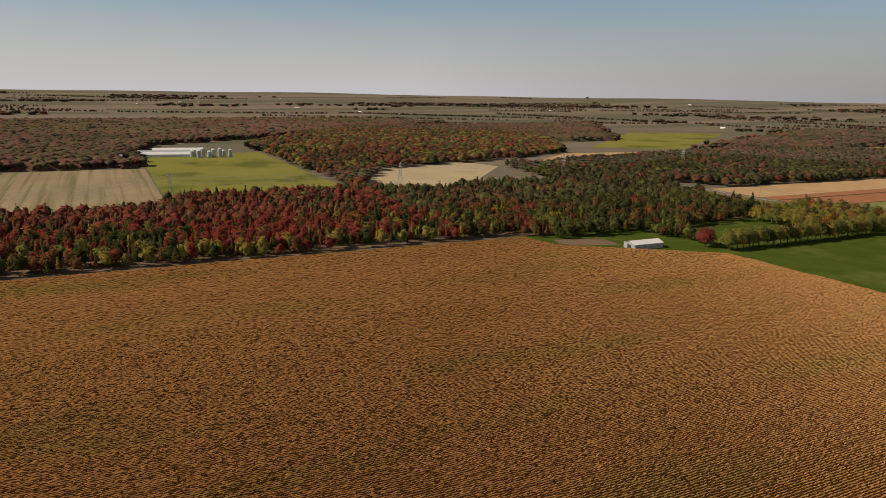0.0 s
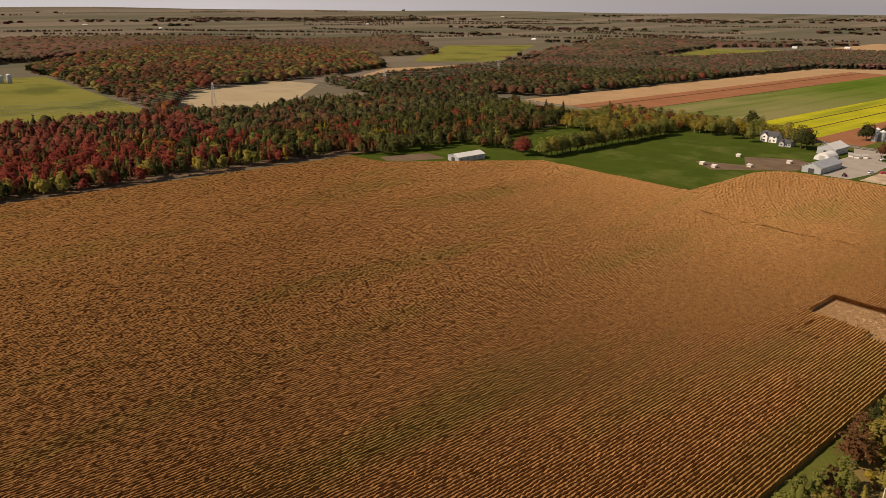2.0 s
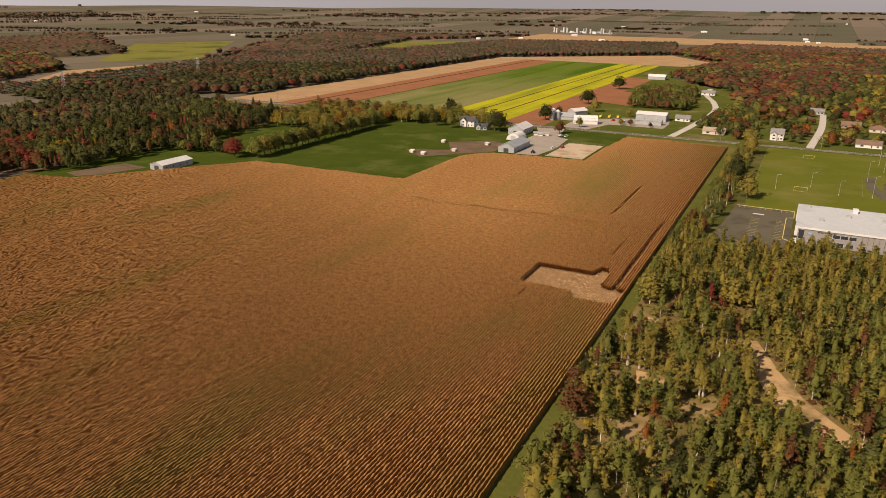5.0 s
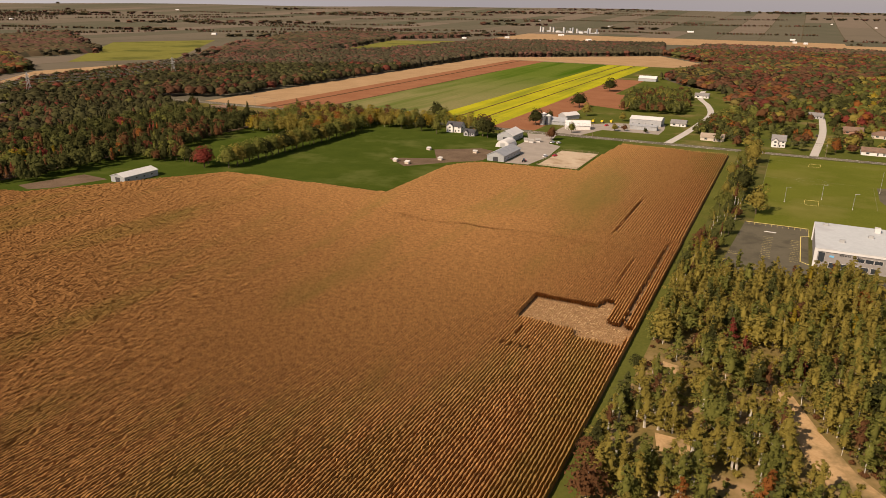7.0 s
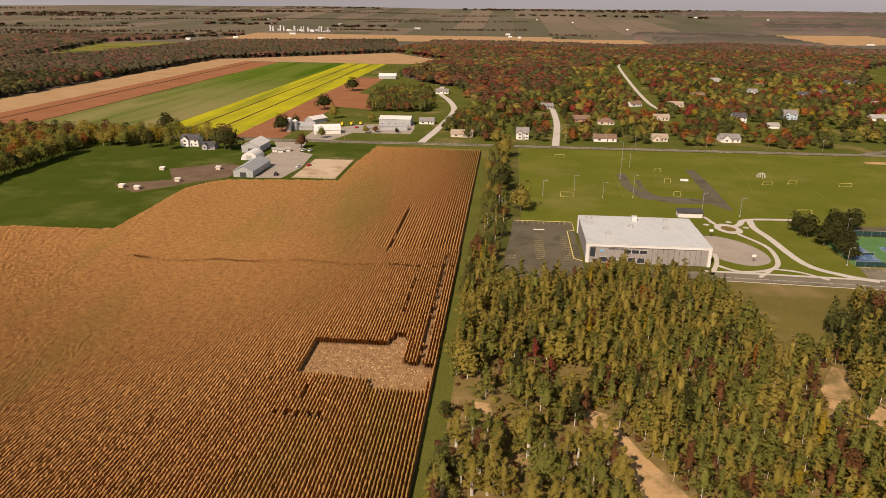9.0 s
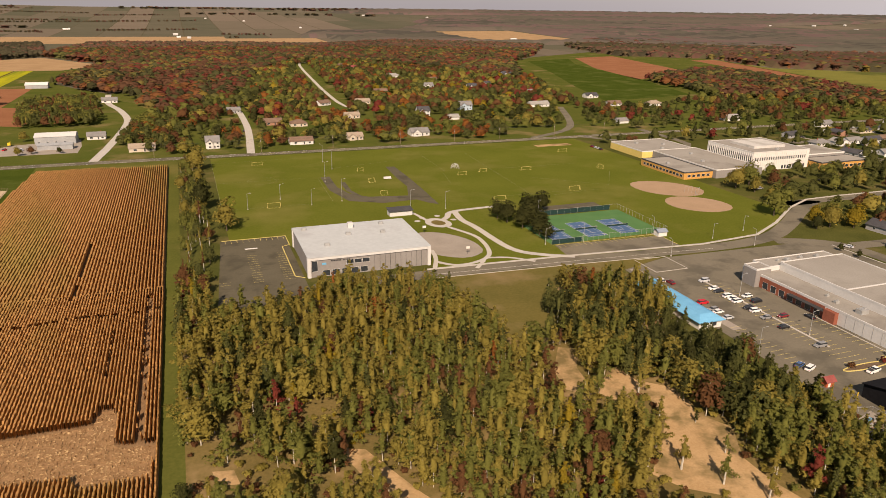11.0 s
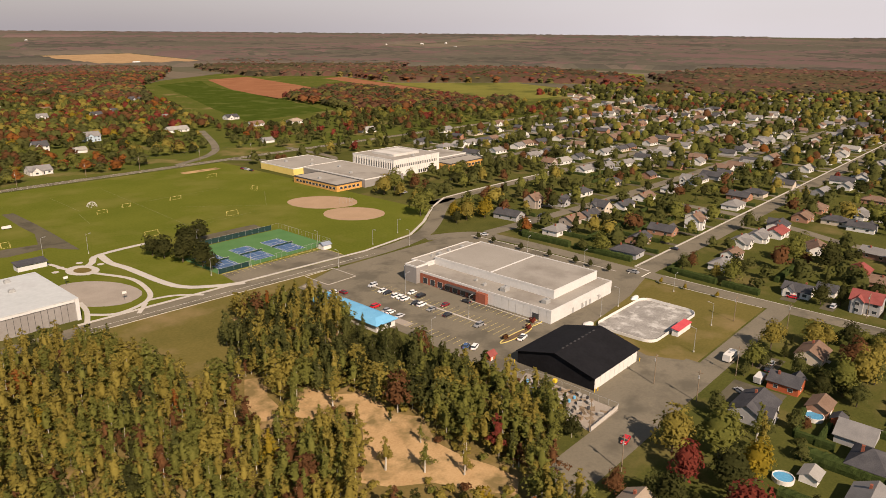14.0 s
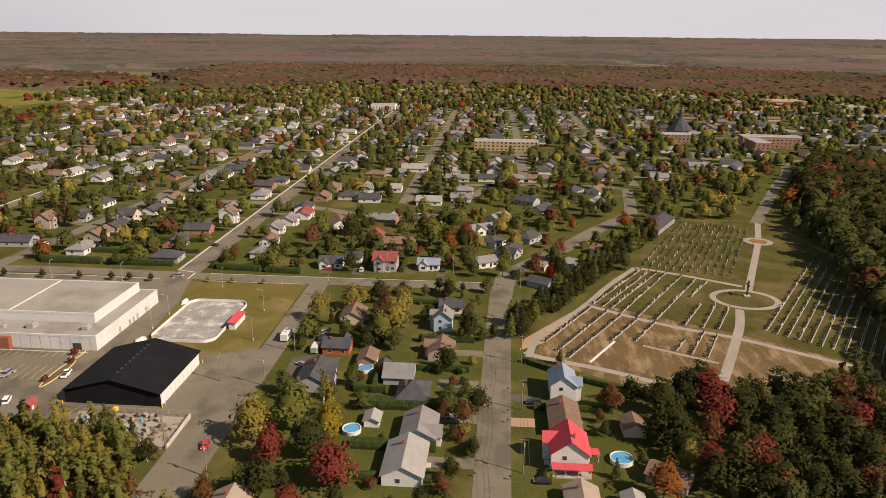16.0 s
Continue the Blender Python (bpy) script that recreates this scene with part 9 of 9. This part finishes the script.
def trampoline(x, y, r=2.0):
    root = new("trampoline")
    bm = bmesh.new()
    for k in range(16):
        a, b = 0.3927 * k, 0.3927 * (k + 1)
        tube(bm, (x + r * math.cos(a), y + r * math.sin(a), 0.8), (x + r * math.cos(b), y + r * math.sin(b), 0.8), 0.07, sides=5)
    for k in range(6):
        a = 1.047 * k
        tube(bm, (x + r * math.cos(a), y + r * math.sin(a), 0), (x + r * math.cos(a), y + r * math.sin(a), 0.8), 0.05, sides=5)
    part("ring", bm, M["white_paint"], root)
    part("mat", tube(bmesh.new(), (x, y, 0.74), (x, y, 0.78), r * 0.9, sides=16), M["dark_trim"], root)
    return tagged(root, "round black trampoline with a pale ring", "trampoline")


trampoline(187.5, 72)
for x, y, label in ((178.5, 72.0, "asphalt"), (157.5, 71.7, "asphalt"), (135.5, 71.4, "asphalt"), (171, 53, "dark"), (157, 53, "pink"), (119, 53, "dark"), (201, 71, "asphalt")):
    h = {"asphalt": 6.3, "dark": 4, "pink": 4}[label]
    patch("driveway", rect(x - 2.4, y - h, x + 2.4, y + h), 0.05, {"asphalt": M["asphalt"], "dark": M["new_asphalt"], "pink": M["ball_sand"]}[label], "short paved driveway beside a house", "driveway")
for x, y, wx, wy in ((284, 124, 5, 2.6), (284, 139, 5, 3), (280, 85, 4, 2.4), (186, 121, 8, 8), (213, 124, 6, 3)):
    patch("driveway", rect(x - wx, y - wy, x + wx, y + wy), 0.052, M["new_asphalt"], "dark paved driveway beside a house", "driveway")
for x, y in ((175, 56.6), (161.7, 56.7), (156.3, 56.8), (129.4, 56.5), (130, 65.4)):
    root = new("mailbox")
    part("post", boxes((x - 0.06, y - 0.06, 0, x + 0.06, y + 0.06, 1.0)), M["wood_pole"], root)
    part("box", boxes((x - 0.15, y - 0.3, 1.0, x + 0.15, y + 0.3, 1.35)), M["dark_trim"], root)
    tagged(root, "dark mailbox on a post beside the street", "mailbox", "mailboxes along the street")
porch = new("verandah")
bm = bmesh.new()
slab(bm, [(131.0, 36, 2.5), (131.0, 46.2, 2.5), (133.2, 46.2, 3.1), (133.2, 36, 3.1)][::-1])
part("roof", bm, M["red_roof"], porch)
for y in (36.4, 39.5, 42.7, 45.8):
    part("post", boxes((131.2, y - 0.07, 0, 131.34, y + 0.07, 2.5)), M["white_paint"], porch)
part("deck", boxes((131.1, 36.2, 0, 133.2, 46, 0.4)), WALLS["taupe"], porch)
tagged(porch, "red-roofed verandah with white posts", "verandah")
gazebo = new("garden_canopy")
for x, y in ((139, 33.5), (141.6, 33.5), (139, 35.8), (141.6, 35.8)):
    part("post", boxes((x - 0.06, y - 0.06, 0, x + 0.06, y + 0.06, 2.2)), M["white_paint"], gazebo)
bm = bmesh.new()
slab(bm, [(138.7, 33.2, 2.2), (141.9, 33.2, 2.2), (141.9, 36.1, 2.5), (138.7, 36.1, 2.5)], 0.08)
part("roof", bm, M["red_roof"], gazebo)
tagged(gazebo, "small garden canopy with a red top", "canopy")
# storage yard beside the arena
patch("yard_store", [(135, 147), (151, 147), (152, 181), (136, 176)], 0.055, M["gravel"], "pale gravel storage yard", "yard")
screen([(151.5, 147.5), (151.5, 180), (143, 182)], 2.0, "grey wire fence round a storage yard", M["steel"], "wire_fence", 3.0, False)
screen([(135, 147), (151.5, 147.5)], 1.6, "concrete block fence of a storage yard", M["concrete"], "block_fence", 3.0, True)
y_rng = np.random.default_rng(23)
for i in range(110):
    x, y = y_rng.uniform(137.5, 150.5), y_rng.uniform(149, 178)
    kind = y_rng.integers(4)
    turn = float(y_rng.uniform(0, 180))
    ob, place = None, pose(x, y, 0.055, 0, 0, turn)
    if kind == 0:
        name, label = "pallet", "weathered wooden pallet on gravel"
        ob = new(name)
        for k in range(4):
            part("slat", boxes((-1.2, -0.6 + 0.32 * k, 0.03, 1.2, -0.35 + 0.32 * k, 0.16)), M["wood_pole"], ob)
        for u in (-1.1, 0.9):
            part("runner", boxes((u, -0.6, 0.0, u + 0.2, 0.7, 0.03)), M["wood_pole"], ob)
    elif kind == 1:
        name, label = "crate", "lidded storage crate in the yard"
        mat_ = [M["stone_pale"], M["steel"], M["wood_pole"], M["dark_trim"]][int(y_rng.integers(4))]
        ob = new(name)
        part("body", boxes((-0.8, -0.5, 0, 0.8, 0.5, 0.9)), mat_, ob)
        part("lid", boxes((-0.85, -0.55, 0.9, 0.85, 0.55, 1.0)), mat_, ob)
    elif kind == 2:
        name, label = "timber_stack", "stack of long timber poles"
        ob = new(name)
        for k in range(5):
            part("pole", tube(bmesh.new(), (-1.8, -0.4 + 0.2 * k, 0.1), (1.8, -0.4 + 0.2 * k, 0.1 + 0.02 * k), 0.1, sides=6), M["wood_pole"], ob)
    else:
        name, label = "barrel", "upright storage barrel in the yard"
        mat_ = [M["blue_roof"], M["dark_trim"], M["stone_pale"], M["dark_trim"]][int(y_rng.integers(4))]
        ob = new(name)
        part("drum", tube(bmesh.new(), (0, 0, 0), (0, 0, 1.0), 0.4, sides=10), mat_, ob)
        part("rim", tube(bmesh.new(), (0, 0, 1.0), (0, 0, 1.06), 0.43, sides=10), mat_, ob)
    ob.matrix_world = place
    tagged(ob, label, name.replace("_", " "), "clutter of the storage yard")
lift = new("boom_lift")
part("chassis", boxes((141.2, 165, 0.4, 143.4, 168, 1.1)), M["blue_roof"], lift)
for x in (141.2, 143.4):
    for y in (165.5, 167.5):
        part("wheel", tube(bmesh.new(), (x - 0.15, y, 0.45), (x + 0.15, y, 0.45), 0.42, sides=10), M["tyre"], lift)
part("boom", tube(bmesh.new(), (142.3, 166.5, 1.1), (142.8, 164.5, 6.5), 0.18, 0.12, 6), M["blue_roof"], lift)
part("basket", boxes((142.2, 163.8, 6.2, 143.4, 164.8, 7.2)), M["yellow_paint"], lift)
tagged(lift, "blue boom lift with a raised basket", "boom lift")
house(152, 196, 0, "shed", 3, 2.4, "red", "maroon")
tractor = new("tractor")
part("body", boxes((-166, 474, 0.6, -164.6, 477, 1.5)), PAINT["red"], tractor)
part("cab", boxes((-165.9, 473.2, 1.0, -164.7, 474.6, 2.7)), M["glass"], tractor)
for x, y, r in ((-166.2, 473.6, 0.8), (-164.4, 473.6, 0.8), (-166.1, 476.4, 0.5), (-164.5, 476.4, 0.5)):
    part("wheel", tube(bmesh.new(), (x - 0.2, y, r), (x + 0.2, y, r), r, sides=12), M["tyre"], tractor)
tagged(tractor, "red farm tractor in the gravel yard", "tractor")
for x, y, colour in ((-170, 556, "white"), (-165, 556, "white"), (-158, 500, "white"), (-152, 505, "red"), (-140, 660, "white"), (-152, 664, "red")):
    car(x, y, 70, colour, "suv")
# vehicles and loads by the machine hall
for x, y in ((-168, 676), (-160, 679), (-152, 682)):
    dg = new("digger")
    part("chassis", boxes((x - 1.2, y - 1.6, 0.3, x + 1.2, y + 1.6, 1.0)), M["dark_trim"], dg)
    part("cab", boxes((x - 1, y - 1.3, 1.0, x + 1, y + 1.0, 2.8)), M["yellow_paint"], dg)
    part("boom", tube(bmesh.new(), (x, y + 1, 1.4), (x, y + 4, 3.2), 0.25, 0.18, 6), M["yellow_paint"], dg)
    tagged(dg, "yellow digger parked in a gravel yard", "digger", "yellow diggers")
